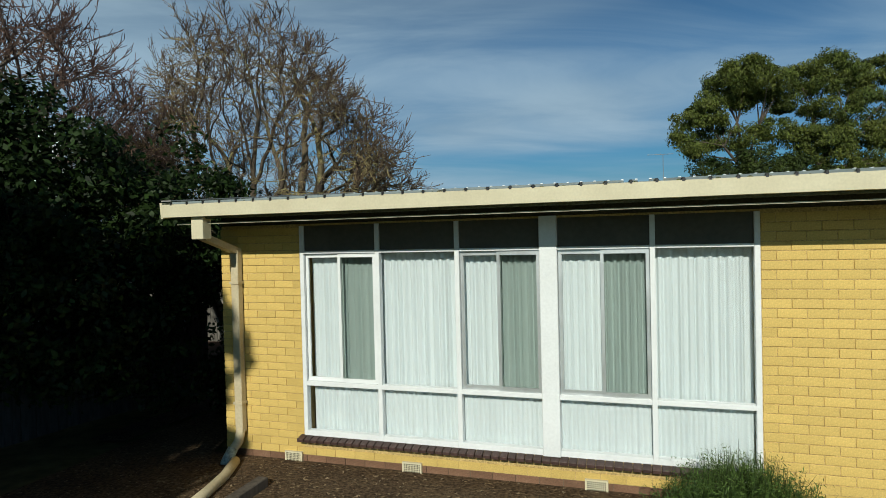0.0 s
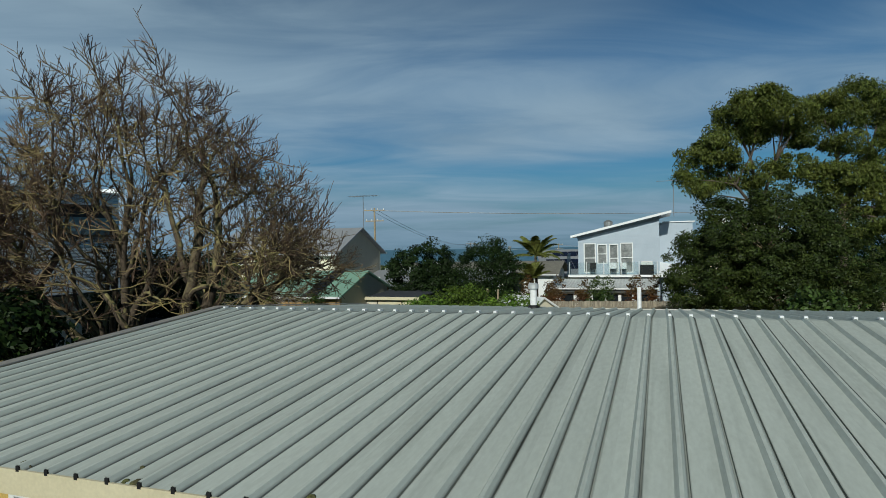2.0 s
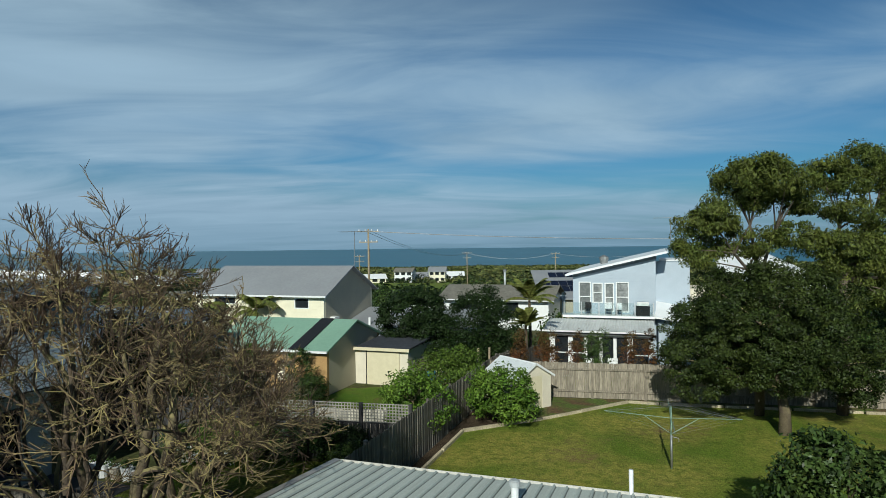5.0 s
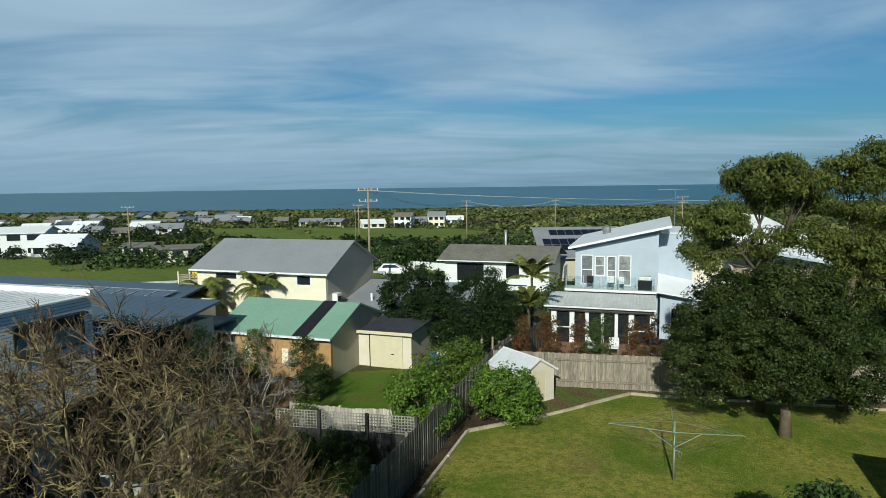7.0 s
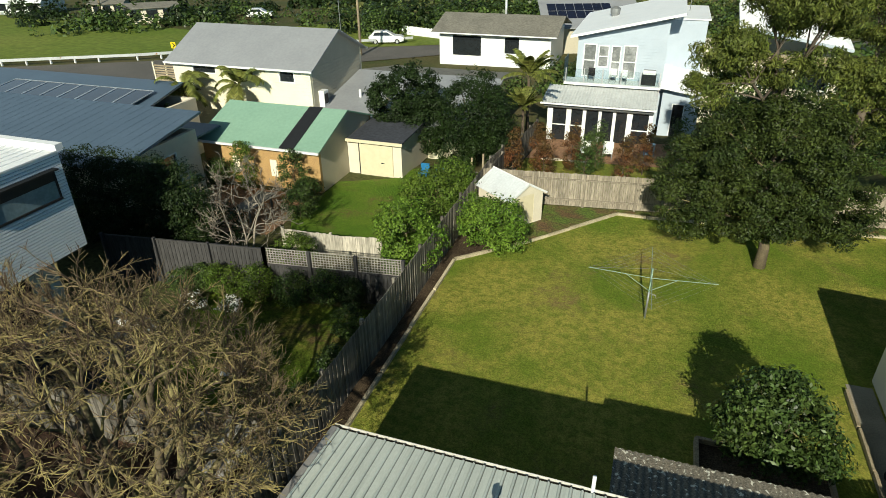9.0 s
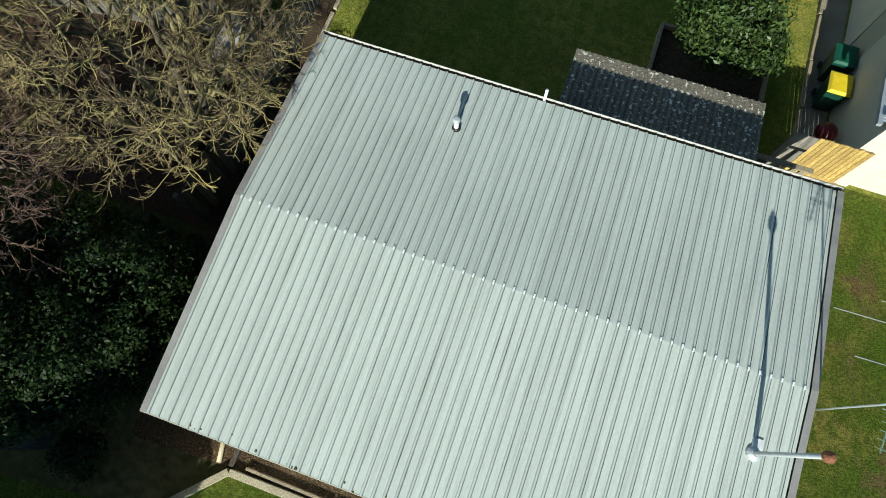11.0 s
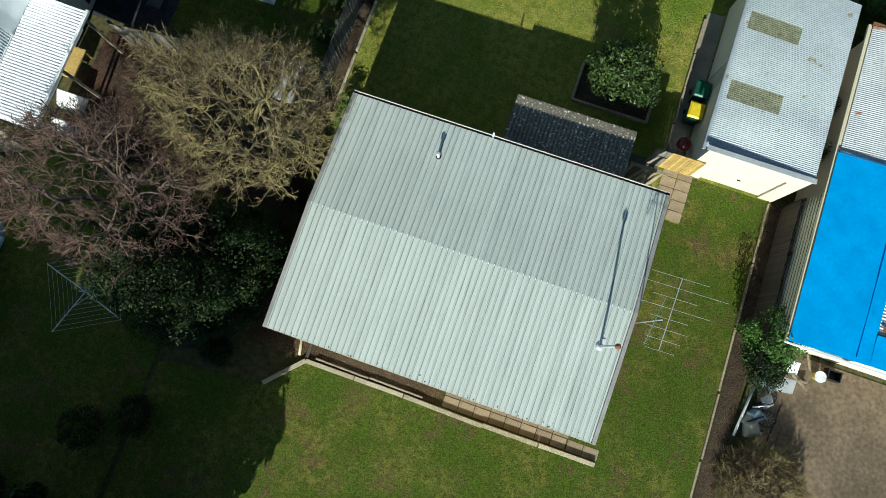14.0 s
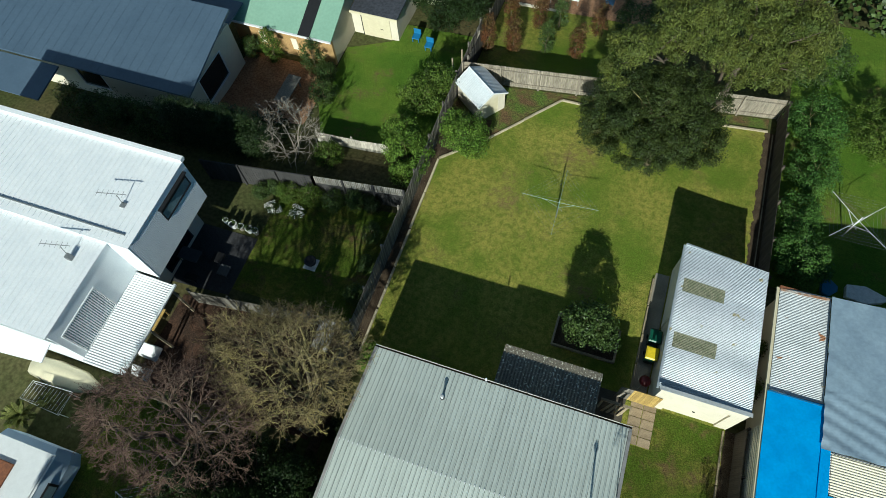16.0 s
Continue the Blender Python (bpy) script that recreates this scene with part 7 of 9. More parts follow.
def bare_tree(name, base, crown, label, seed, stems=7, tips=1200, r0=0.11, twig=TWIG, bark=BARK, low=-0.25, side=0.35, spurs=8, thick=1.0, tilt=0.0):
    """A leafless tree: a few stems leave the ground, divide again and again towards tips spread over a domed crown
    (x, y, z, rx, ry, rz), and end in twigs with short upturned spurs."""
    t = thing(name, base, label, "tree")
    rng = random.Random(seed)
    nr_ = np.random.default_rng(seed)
    c, ext = np.array(crown[:3]), np.array(crown[3:])
    geos = {"trunk": Geo(), "limb_mass": Geo(), "twig_mass": Geo()}
    d = nr_.normal(0, 1, (tips * 3, 3)); d /= np.linalg.norm(d, axis=1, keepdims=True)
    d = d[d[:, 2] > low][:tips]
    az = np.arctan2(d[:, 1], d[:, 0])
    lump = 1 + 0.07 * np.sin(3 * az + seed) + 0.06 * np.sin(7 * az + 5 * d[:, 2] + 2 * seed) + nr_.normal(0, 0.035, len(d))
    goal = c + d * ext * (lump * nr_.uniform(0.35, 1.0, len(d)) ** 0.3)[:, None]
    goal[:, 2] -= tilt * (goal[:, 1] - c[1]) * np.clip((goal[:, 2] - c[2]) / ext[2], 0, 1)

    def jit(k):
        return Vector((rng.gauss(0, k), rng.gauss(0, k), rng.gauss(0, k)))

    def bow(p, d, q, n):
        L = (q - p).length
        m = p + d * (L * 0.5)
        e = jit(0.035 * L)
        return [p * (1 - u) ** 2 + m * (2 * u * (1 - u)) + q * (u * u) + e * (4 * u * (1 - u)) * (1 if k % 2 else 0.4) for k, u in ((k, k / n) for k in range(n + 1))]

    def bar(pts, ra, rb):
        key, seg = ("trunk", 8) if ra > 0.045 else ("limb_mass", 5) if ra > 0.013 else ("twig_mass", 3)
        n = len(pts) - 1
        geos[key].tube(pts, [ra + (rb - ra) * k / n for k in range(n + 1)], seg, caps=False)

    def spray(p, d, L, r, n):
        q = p + (d + jit(0.25) + Vector((0, 0, 0.25))).normalized() * L
        pts = bow(p, d, q, 3)
        bar(pts, r, r * 0.55)
        for _ in range(n):
            u = rng.uniform(0.15, 1.0) * 3
            k = min(2, int(u))
            a = pts[k].lerp(pts[k + 1], u - k)
            e = ((pts[k + 1] - pts[k]).normalized() + jit(0.55) + Vector((0, 0, 0.35))).normalized()
            b = a + e * rng.uniform(0.07, 0.24)
            geos["twig_mass"].tube([a, b], [0.0068 * thick, 0.0048 * thick], 3, caps=False)

    def grow(p, d, idx, r):
        pts = goal[idx]
        m = Vector(pts.mean(0))
        L = (m - p).length
        if len(idx) == 1:
            q = Vector(pts[0])
            e = (q - p).normalized()
            run = bow(p, (d + e).normalized(), q, 4)
            bar(run, r, 0.008 * thick)
            last = (run[-1] - run[-2]).normalized()
            spray(q, last, rng.uniform(0.12, 0.35), 0.0078 * thick, spurs // 2)
            for _ in range(max(1, spurs // 3)):
                k = rng.randrange(1, 4)
                spray(run[k], ((run[k + 1] - run[k]).normalized() + jit(0.5)).normalized(), rng.uniform(0.15, 0.45), 0.0078 * thick, spurs // 2)
            return
        q = p.lerp(m, rng.uniform(0.34, 0.5) if len(idx) > 3 else 0.35) + jit(0.05 * L)
        pts_ = bow(p, d, q, 4 if L > 1.2 else 3)
        nd = (pts_[-1] - pts_[-2]).normalized()
        bar(pts_, r, r * 0.84)
        if r < 0.035 and rng.random() < side * 2:
            for _ in range(rng.randrange(1, 4)):
                k = rng.randrange(len(pts_) - 1)
                spray(pts_[k], ((pts_[k + 1] - pts_[k]).normalized() * 0.5 + jit(0.8)).normalized(), rng.uniform(0.15, 0.55), 0.0085 * thick, spurs // 2)
        way = pts - np.array(q)
        way /= np.linalg.norm(way, axis=1, keepdims=True) + 1e-9
        k = 3 if len(idx) > 40 and rng.random() < 0.35 else 2
        seeds_ = [way[rng.randrange(len(idx))]]
        while len(seeds_) < k:
            seeds_.append(way[np.argmin(np.max(np.stack([way @ w for w in seeds_], 1), 1))])
        for _ in range(3):
            own = np.argmax(np.stack([way @ w for w in seeds_], 1), 1)
            seeds_ = [way[own == j].mean(0) if (own == j).any() else seeds_[j] for j in range(k)]
        for j in range(k):
            part_ = idx[own == j]
            if len(part_):
                e = Vector(way[own == j].mean(0)).normalized()
                grow(q, (nd * 0.55 + e * 0.45).normalized(), part_, max(0.0085 * thick, r * 0.84 * (len(part_) / len(idx)) ** 0.38))

    b = np.array(base)
    ang = np.arctan2((goal - b)[:, 1], (goal - b)[:, 0]) + 0.9 * np.sin(goal[:, 2] * 1.7)
    order = np.argsort(ang)
    for k, idx in enumerate(np.array_split(order, stems)):
        w = Vector(goal[idx].mean(0) - b)
        flat_ = Vector((w.x, w.y, 0)) * 0.11 + jit(0.06)
        foot = Vector(base) + Vector((flat_.x, flat_.y, -0.2))
        grow(foot, (Vector((w.x, w.y, 0)) * 0.22 + Vector((0, 0, 1)) * w.z * 0.3 + jit(0.12)).normalized(), idx, r0 * rng.uniform(0.8, 1.15))
    part("trunk", geos["trunk"], bark, t, "mottled grey-brown stems", smooth=True)
    part("limb_mass", geos["limb_mass"], bark, t, kind="stuff", smooth=True)
    part("twig_mass", geos["twig_mass"], twig, t, "dense fine bare twigs", kind="stuff")
    return t


bare_tree("bare_tree", (-8.0, 11.3, 0.12), (-8.0, 11.7, 3.6, 3.6, 2.95, 3.8), "wide leafless many-stemmed tree with lichened twigs, painted lighter on top", 11, stems=7, tips=1050, r0=0.135, low=-0.02, tilt=0.36, thick=0.92)
bare_tree("bare_tree", (-12.0, 7.6, 0.25), (-11.3, 7.8, 3.3, 4.1, 3.0, 4.4), "leafless spreading tree with reddish-brown twigs", 23, stems=6, tips=720, r0=0.14, twig=TWIG_R, bark=BARK_G, low=0.02, spurs=6, thick=1.1)
PALE_TWIG = mat("pale_twigs", (0.27, 0.235, 0.19), rough=0.9, isl=0.2)
bare_tree("bare_shrub_tree", (-14.6, 24.2, -0.1), (-14.6, 24.5, 1.5, 2.0, 1.8, 2.7), "small bare tree with pale grey branches", 5, stems=4, tips=150, r0=0.055, bark=PALE_TWIG, twig=PALE_TWIG, spurs=4, thick=1.3, side=0.2)
bare_tree("bare_bush", (13.3, 5.8, 0.3), (13.3, 5.8, 0.5, 1.5, 1.3, 1.0), "tangled brown bare bush beside the driveway", 9, stems=11, tips=520, r0=0.025, twig=TWIG, spurs=6, low=-0.05)


def leafy(name, base, blobs, n, length, width, material, label, seed, trunk_r=0.12, bark=BARK, clump=0.5, per=70, shell=0.55, droop=0.0, fork=None, nl=14, category="tree", stem=True, group=""):
    """A tree or shrub: trunk, limbs and a crown of leaf clumps."""
    t = thing(name, base, label, category, group)
    c = foliage("crown", blobs, n, length, width, material, t, seed, clump, per, shell, droop)
    if stem:
        rng = np.random.default_rng(seed + 1)
        top = Vector(fork or (base[0], base[1], base[2] + 0.4 * (max(b[2] for b in blobs) - base[2])))
        part("trunk", Geo().tube([(base[0], base[1], base[2] - 0.2), tuple(Vector(base).lerp(top, 0.5) + Vector((trunk_r * 0.4, 0, 0))), tuple(top)], [trunk_r * 1.25, trunk_r, trunk_r * 0.8], 9), bark, t, smooth=True)
        g = Geo()
        limbs(g, top, c[rng.choice(len(c), min(nl, len(c)), replace=False)], trunk_r * 0.55, rng)
        part("limb_mass", g, bark, t, kind="stuff", smooth=True)
    return t


# broad dark tree on the lawn
big = [(4.5, 30.0, 4.1, 3.0, 2.6, 2.1), (2.5, 30.2, 3.3, 1.9, 2.0, 1.6), (6.5, 29.7, 3.3, 2.0, 2.0, 1.7), (4.3, 28.8, 2.9, 2.4, 1.6, 1.3), (5.1, 30.4, 5.2, 2.0, 1.7, 1.4), (7.4, 30.3, 2.3, 1.2, 1.3, 1.1), (1.7, 29.8, 2.5, 1.0, 1.2, 0.9), (3.2, 31.6, 3.4, 1.9, 1.3, 1.6), (2.2, 29.4, 1.7, 1.0, 0.9, 0.6), (3.3, 30.2, 5.3, 1.2, 1.1, 0.9), (6.6, 30.3, 4.9, 1.3, 1.1, 1.0)]
leafy("lawn_tree", (5.1, 29.6, 0.0), big, 120000, 0.12, 0.055, LEAF_BIG, "broad dense dark-green tree on the lawn", 3, trunk_r=0.2, clump=0.38, per=190, shell=0.6, fork=(5.0, 29.8, 1.6), nl=26)
# gum trees behind the fence
gum_a = [(3.9, 31.8, 9.6, 0.99, 0.99, 0.79), (4.5, 30.4, 9.7, 0.98, 0.98, 0.79), (5.5, 31.4, 9.5, 1.06, 1.06, 0.85), (4.5, 31.7, 9.0, 0.75, 0.75, 0.6), (6.2, 32.3, 8.8, 0.75, 0.75, 0.6), (2.6, 30.0, 8.2, 0.83, 0.83, 0.66), (2.1, 30.2, 7.9, 0.67, 0.67, 0.54), (3.3, 31.5, 7.7, 0.78, 0.78, 0.63), (2.5, 31.0, 6.7, 0.6, 0.6, 0.5), (4.5, 31.6, 7.1, 0.8, 0.7, 0.6), (5.9, 31.9, 7.4, 0.8, 0.7, 0.6), (1.7, 29.4, 7.0, 0.41, 0.41, 0.33), (2.1, 29.2, 6.5, 0.38, 0.38, 0.3), (3.8, 31.7, 7.0, 0.58, 0.58, 0.46), (2.9, 31.4, 7.1, 0.58, 0.58, 0.46)]
gum_b = [(7.3, 32.3, 9.8, 0.85, 0.85, 0.68), (8.5, 33.4, 10.3, 0.93, 0.93, 0.74), (9.7, 34.4, 10.0, 1.01, 1.01, 0.81), (10.7, 34.8, 10.1, 1.01, 1.01, 0.81), (8.1, 32.9, 9.5, 0.69, 0.69, 0.55), (7.3, 33.6, 9.3, 0.59, 0.59, 0.47), (9.1, 33.3, 8.4, 0.69, 0.69, 0.55), (7.9, 32.2, 8.3, 0.62, 0.62, 0.49), (10.1, 33.3, 8.5, 0.85, 0.85, 0.68), (7.5, 33.0, 8.1, 0.52, 0.52, 0.42), (8.9, 33.8, 7.4, 0.76, 0.76, 0.61), (9.7, 33.2, 7.2, 0.85, 0.85, 0.68), (7.5, 32.1, 7.0, 0.62, 0.62, 0.49), (8.3, 32.9, 5.2, 1.0, 0.9, 0.8), (9.6, 33.2, 5.0, 1.0, 0.9, 0.8), (10.7, 33.5, 5.8, 0.9, 0.9, 0.8), (7.0, 32.4, 6.9, 0.8, 0.7, 0.6), (8.1, 32.6, 7.0, 0.9, 0.8, 0.6), (8.4, 32.6, 6.4, 0.85, 0.8, 0.62), (9.8, 33.4, 6.3, 1.0, 0.9, 0.7), (7.0, 32.4, 6.1, 0.6, 0.6, 0.5), (10.8, 33.8, 7.2, 0.9, 0.9, 0.7)]
gum_c = [(5.6, 37.0, 4.6, 1.6, 1.3, 1.3), (9.0, 36.4, 3.6, 2.2, 1.2, 1.4), (12.0, 36.5, 3.4, 2.0, 1.3, 1.6), (3.0, 36.8, 3.4, 1.3, 1.1, 1.2)]
leafy("gum_tree", (4.6, 32.2, -0.1), gum_a, 50000, 0.17, 0.05, LEAF_GUM, "tall gum tree with drooping grey-green clumps", 51, trunk_r=0.16, bark=GUMBARK, clump=0.40, per=190, shell=0.5, droop=1.2, fork=(4.6, 31.6, 5.4), nl=22)
leafy("gum_tree", (7.8, 33.2, -0.1), gum_b, 70000, 0.17, 0.05, LEAF_GUM, "taller gum tree with open forked limbs", 52, trunk_r=0.18, bark=GUMBARK, clump=0.40, per=190, shell=0.5, droop=1.2, fork=(7.8, 32.8, 5.6), nl=26)
leafy("scrub_tree", (8.0, 36.4, -0.2), gum_c, 24000, 0.19, 0.06, LEAF_BUSH, "olive-green scrub behind the back fence", 53, trunk_r=0.10, clump=0.5, per=110, fork=(8.0, 36.4, 1.8), nl=20)
# citrus trees
leafy("lemon_tree", (4.2, 18.4, 0.1), [(4.1, 18.4, 1.95, 1.25, 1.1, 1.2), (4.8, 18.2, 1.5, 0.8, 0.7, 0.8), (3.45, 18.6, 1.5, 0.8, 0.7, 0.8), (3.9, 18.4, 2.75, 0.6, 0.6, 0.5)], 13000, 0.13, 0.065, LEAF_BUSH, "round glossy citrus tree in the timber planter", 61, trunk_r=0.06, clump=0.28, per=45)
leafy("lemon_tree", (-5.1, 27.7, 0.0), [(-5.2, 27.7, 1.35, 1.35, 1.25, 1.1), (-4.4, 27.3, 1.0, 0.8, 0.7, 0.7), (-5.9, 28.2, 1.3, 0.8, 0.8, 0.9)], 12000, 0.13, 0.065, LEAF_LIME, "bushy bright-green citrus tree by the shed", 62, trunk_r=0.06, clump=0.3, per=60)
leafy("yard_tree", (-8.0, 25.7, -0.3), [(-7.9, 25.6, 1.2, 1.4, 1.3, 1.1), (-8.6, 26.6, 1.3, 1.1, 1.1, 1.0), (-7.6, 24.6, 0.8, 0.9, 0.8, 0.7)], 13000, 0.13, 0.065, LEAF_LIME, "dense yellow-green tree over the corner of the fences", 63, trunk_r=0.06, clump=0.3, per=60)
leafy("yard_tree", (-8.6, 29.6, -0.4), [(-8.5, 29.6, 1.3, 1.3, 1.2, 1.2), (-7.9, 31.0, 1.5, 0.9, 1.0, 1.1)], 10000, 0.13, 0.065, LEAF_LEMON, "rounded green tree along the far fence", 64, trunk_r=0.07, clump=0.32, per=60)
# dark trees in the middle distance
leafy("dark_tree", (-13.2, 40.0, -0.9), [(-13.3, 39.0, 2.7, 2.0, 1.9, 2.2), (-12.0, 38.6, 1.8, 1.6, 1.4, 1.8), (-14.2, 38.4, 2.6, 1.3, 1.2, 1.4)], 30000, 0.16, 0.08, LEAF_DARK, "dark rounded evergreen tree", 71, trunk_r=0.14, clump=0.4, per=100)
leafy("dark_tree", (-9.2, 38.8, -0.9), [(-9.0, 38.0, 2.5, 1.8, 1.6, 2.2), (-7.8, 37.6, 2.2, 1.2, 1.2, 1.9), (-9.6, 37.2, 1.0, 1.5, 1.2, 1.6), (-8.6, 38.4, 4.0, 0.9, 0.8, 0.9)], 34000, 0.15, 0.055, LEAF_EVER, "tall loose dark-green tree by the fence", 72, trunk_r=0.14, clump=0.45, per=100)
# hedge and shrubs beside the modern house
hedge = [(-20.5 + k * 1.05, 22.9 + 0.12 * k, 2.45 - 0.05 * k + 0.12 * math.sin(k * 2.1), 1.05, 0.9, 2.2 - 0.05 * k) for k in range(5)]
leafy("evergreen_hedge", (-16.5, 23.3, 0.0), hedge, 48000, 0.10, 0.05, LEAF_DARK, "tall dark evergreen hedge behind the boarded fence", 81, trunk_r=0.06, clump=0.35, per=90, category="hedge", fork=(-16.5, 23.3, 1.0))
leafy("mixed_hedge", (-17.4, 24.0, 0.0), [(-18.3, 23.5, 2.3, 0.7, 0.7, 1.5), (-17.3, 23.6, 2.1, 0.8, 0.7, 1.8), (-16.4, 23.7, 1.8, 0.7, 0.7, 1.5), (-16.9, 23.5, 1.0, 1.0, 0.7, 0.9)], 16000, 0.09, 0.045, LEAF_BUSH, "loose olive-green hedge at the end of the dark one", 83, trunk_r=0.05, clump=0.3, per=60, category="hedge")
leafy("house_hedge", (-26, 23.0, 0.0), [(-28 + k * 1.3, 22.8 + 0.05 * k, 1.7, 1.0, 0.8, 1.6) for k in range(6)], 20000, 0.12, 0.06, LEAF_BUSH, "mixed green hedge below the slate-blue roof", 82, trunk_r=0.05, clump=0.35, per=60, category="hedge")
for k, (x, y, r, h, m) in enumerate([(-15.1, 21.05, 0.42, 0.75, LEAF_BUSH), (-14.5, 21.5, 0.40, 0.8, LEAF_BUSH), (-13.5, 21.35, 0.62, 1.0, LEAF_LEMON), (-12.2, 21.5, 0.62, 1.0, LEAF_LEMON), (-10.9, 21.6, 0.6, 0.95, LEAF_BUSH), (-9.7, 22.0, 0.5, 1.0, LEAF_BUSH), (-8.7, 22.1, 0.42, 0.9, LEAF_DARK), (-8.0, 20.4, 0.5, 0.9, LEAF_BUSH), (-7.7, 18.6, 0.45, 0.7, LEAF_BUSH), (-7.6, 16.8, 0.5, 0.8, LEAF_BUSH)]):
    leafy("garden_shrub", (x, y, 0.0), [(x, y, h * 0.75, r, r, h * 0.72)], 3600, 0.08, 0.04, m, "rounded green shrub along the lattice fence", 90 + k, trunk_r=0.03, clump=0.2, per=40, category="shrub", group="shrubs in the shaded yard")
for k, (x, y) in enumerate([(-14.1, 20.4), (-12.7, 20.5)]):
    t = thing("daisy_bush", (x, y, 0.0), "low bush covered in white flowers", "shrub", group="white flowering bushes")
    foliage("leaves", [(x, y, 0.3, 0.4, 0.35, 0.28)], 900, 0.07, 0.04, LEAF_BUSH, t, 120 + k, clump=0.15, per=30)
    foliage("flower_mass", [(x, y, 0.36, 0.42, 0.37, 0.28)], 420, 0.07, 0.06, FLOWER, t, 125 + k, clump=0.12, per=14, shell=0.85, label="white daisies", kind="stuff")
# plants by the brick wall and courtyard
for k, (x, y, r, h, m) in enumerate([(-19.3, 31.0, 0.6, 2.3, LEAF_LEMON), (-16.3, 30.9, 0.75, 2.2, LEAF_BUSH), (-15.3, 30.4, 0.6, 1.2, LEAF_BUSH), (-21.0, 31.0, 0.6, 1.3, LEAF_BUSH), (-14.9, 28.9, 0.85, 1.3, LEAF_BUSH), (-12.6, 24.6, 0.9, 1.0, LEAF_LEMON), (-16.7, 25.2, 1.2, 1.5, LEAF_DARK)]):
    leafy("courtyard_shrub", (x, y, ground_z(x, y)), [(x, y, ground_z(x, y) + h * 0.6, r, r, h * 0.6)], 3600, 0.11, 0.05, m, "leafy green shrub beside the courtyard", 140 + k, trunk_r=0.04, clump=0.22, per=40, category="shrub", group="courtyard shrubs")
# clipped russet columns in the beach house garden
for k, (x, y, m) in enumerate([(-6.2, 35.6, LEAF_RED), (-4.6, 35.9, LEAF_RED), (-2.6, 36.3, LEAF_BUSH), (-0.7, 36.3, LEAF_RED), (-5.4, 38.2, LEAF_RED), (-3.6, 38.6, LEAF_RED), (-2.3, 38.8, LEAF_BUSH), (0.2, 38.8, LEAF_RED), (1.6, 39.5, LEAF_BUSH)]):
    z = ground_z(x, y)
    leafy("garden_column", (x, y, z), [(x, y, z + 1.2, 0.50, 0.50, 1.2), (x + 0.1, y, z + 2.2, 0.32, 0.32, 0.75)], 2600, 0.10, 0.05, m, "russet and green upright shrub behind the fence", 160 + k, trunk_r=0.03, clump=0.22, per=36, category="shrub", group="upright garden shrubs")
# bushes east of the side fence
for k, (x, y, r, h, m) in enumerate([(13.2, 25.2, 1.4, 2.6, LEAF_FRESH), (13.1, 28.0, 1.1, 2.0, LEAF_FRESH), (13.5, 31.0, 1.3, 2.2, LEAF_FRESH), (13.4, 34.2, 1.6, 2.6, LEAF_FRESH), (16.5, 34.6, 1.8, 2.8, LEAF_LEMON), (19.5, 34.8, 1.8, 2.6, LEAF_LEMON), (12.0, 10.7, 1.0, 2.5, LEAF_FRESH), (12.1, 9.7, 0.75, 1.7, LEAF_DARK), (12.5, 13.6, 0.3, 0.9, LEAF_BUSH), (11.75, 20.0, 0.35, 1.6, LEAF_LEMON), (11.7, 17.9, 0.4, 1.9, LEAF_LEMON), (23, 36, 2.4, 3.0, LEAF_LEMON), (21, 31, 1.6, 2.0, LEAF_BUSH)]):
    z = ground_z(x, y)
    leafy("side_bush", (x, y, z), [(x, y, z + h * 0.58, r, r, h * 0.5), (x + r * 0.3, y - r * 0.2, z + h * 0.4, r * 0.8, r * 0.8, h * 0.4)], int(1800 + 3800 * r * r), 0.12, 0.055, m, "leafy green bush beyond the side fence", 180 + k, trunk_r=0.05, clump=0.3, per=55, category="bush", group="bushes along the eastern boundary")
# evergreens on the west side: a dark mass between the yards
west = [(-6.9, 5.7, 2.5, 1.4, 1.5, 1.6), (-8.0, 5.0, 3.3, 1.7, 1.5, 1.7), (-9.6, 5.6, 3.2, 1.6, 1.4, 1.9), (-6.3, 7.4, 1.9, 1.0, 1.4, 1.4), (-7.6, 7.3, 2.6, 1.5, 1.4, 1.5), (-9.6, 7.2, 2.2, 1.6, 1.3, 1.4), (-7.5, 5.7, 3.7, 1.5, 1.1, 1.4), (-6.3, 7.2, 3.1, 0.9, 1.2, 1.3)]
leafy("evergreen_tree", (-8.2, 6.0, 0.3), west, 96000, 0.10, 0.052, LEAF_EVER, "dense dark evergreen tree beside the house", 201, trunk_r=0.12, clump=0.34, per=110, shell=0.55, nl=20)
# Unseen trees added to shade the west yard, lawn edge and house corner.
for k, (x, y, h) in enumerate([(-5.25, -4.6, 9.0), (-8.0, -4.4, 9.9), (-11.1, -4.6, 9.6), (-14.1, -4.3, 8.6), (-6.9, -8.2, 11.4), (-10.2, -8.4, 11.8), (-13.6, -8.2, 11.4)]):
    leafy("shade_caster_tree", (x, y, 0.3), [(x + 0.3 * math.sin(j * 2 + k), y + 0.3 * math.cos(j * 3 + k), h * (0.22 + 0.2 * j), (2.2 - 0.25 * j) if k else (0.9, 1.65, 1.85, 1.75)[j], 2.2 - 0.25 * j, h * 0.16) for j in range(4)], 12000, 0.42, 0.25, LEAF_DARK, "tall dark evergreen out of view, added to cast shade on the west side", 210 + k, trunk_r=0.16, clump=0.55, per=80, shell=0.2, group="shelter trees")
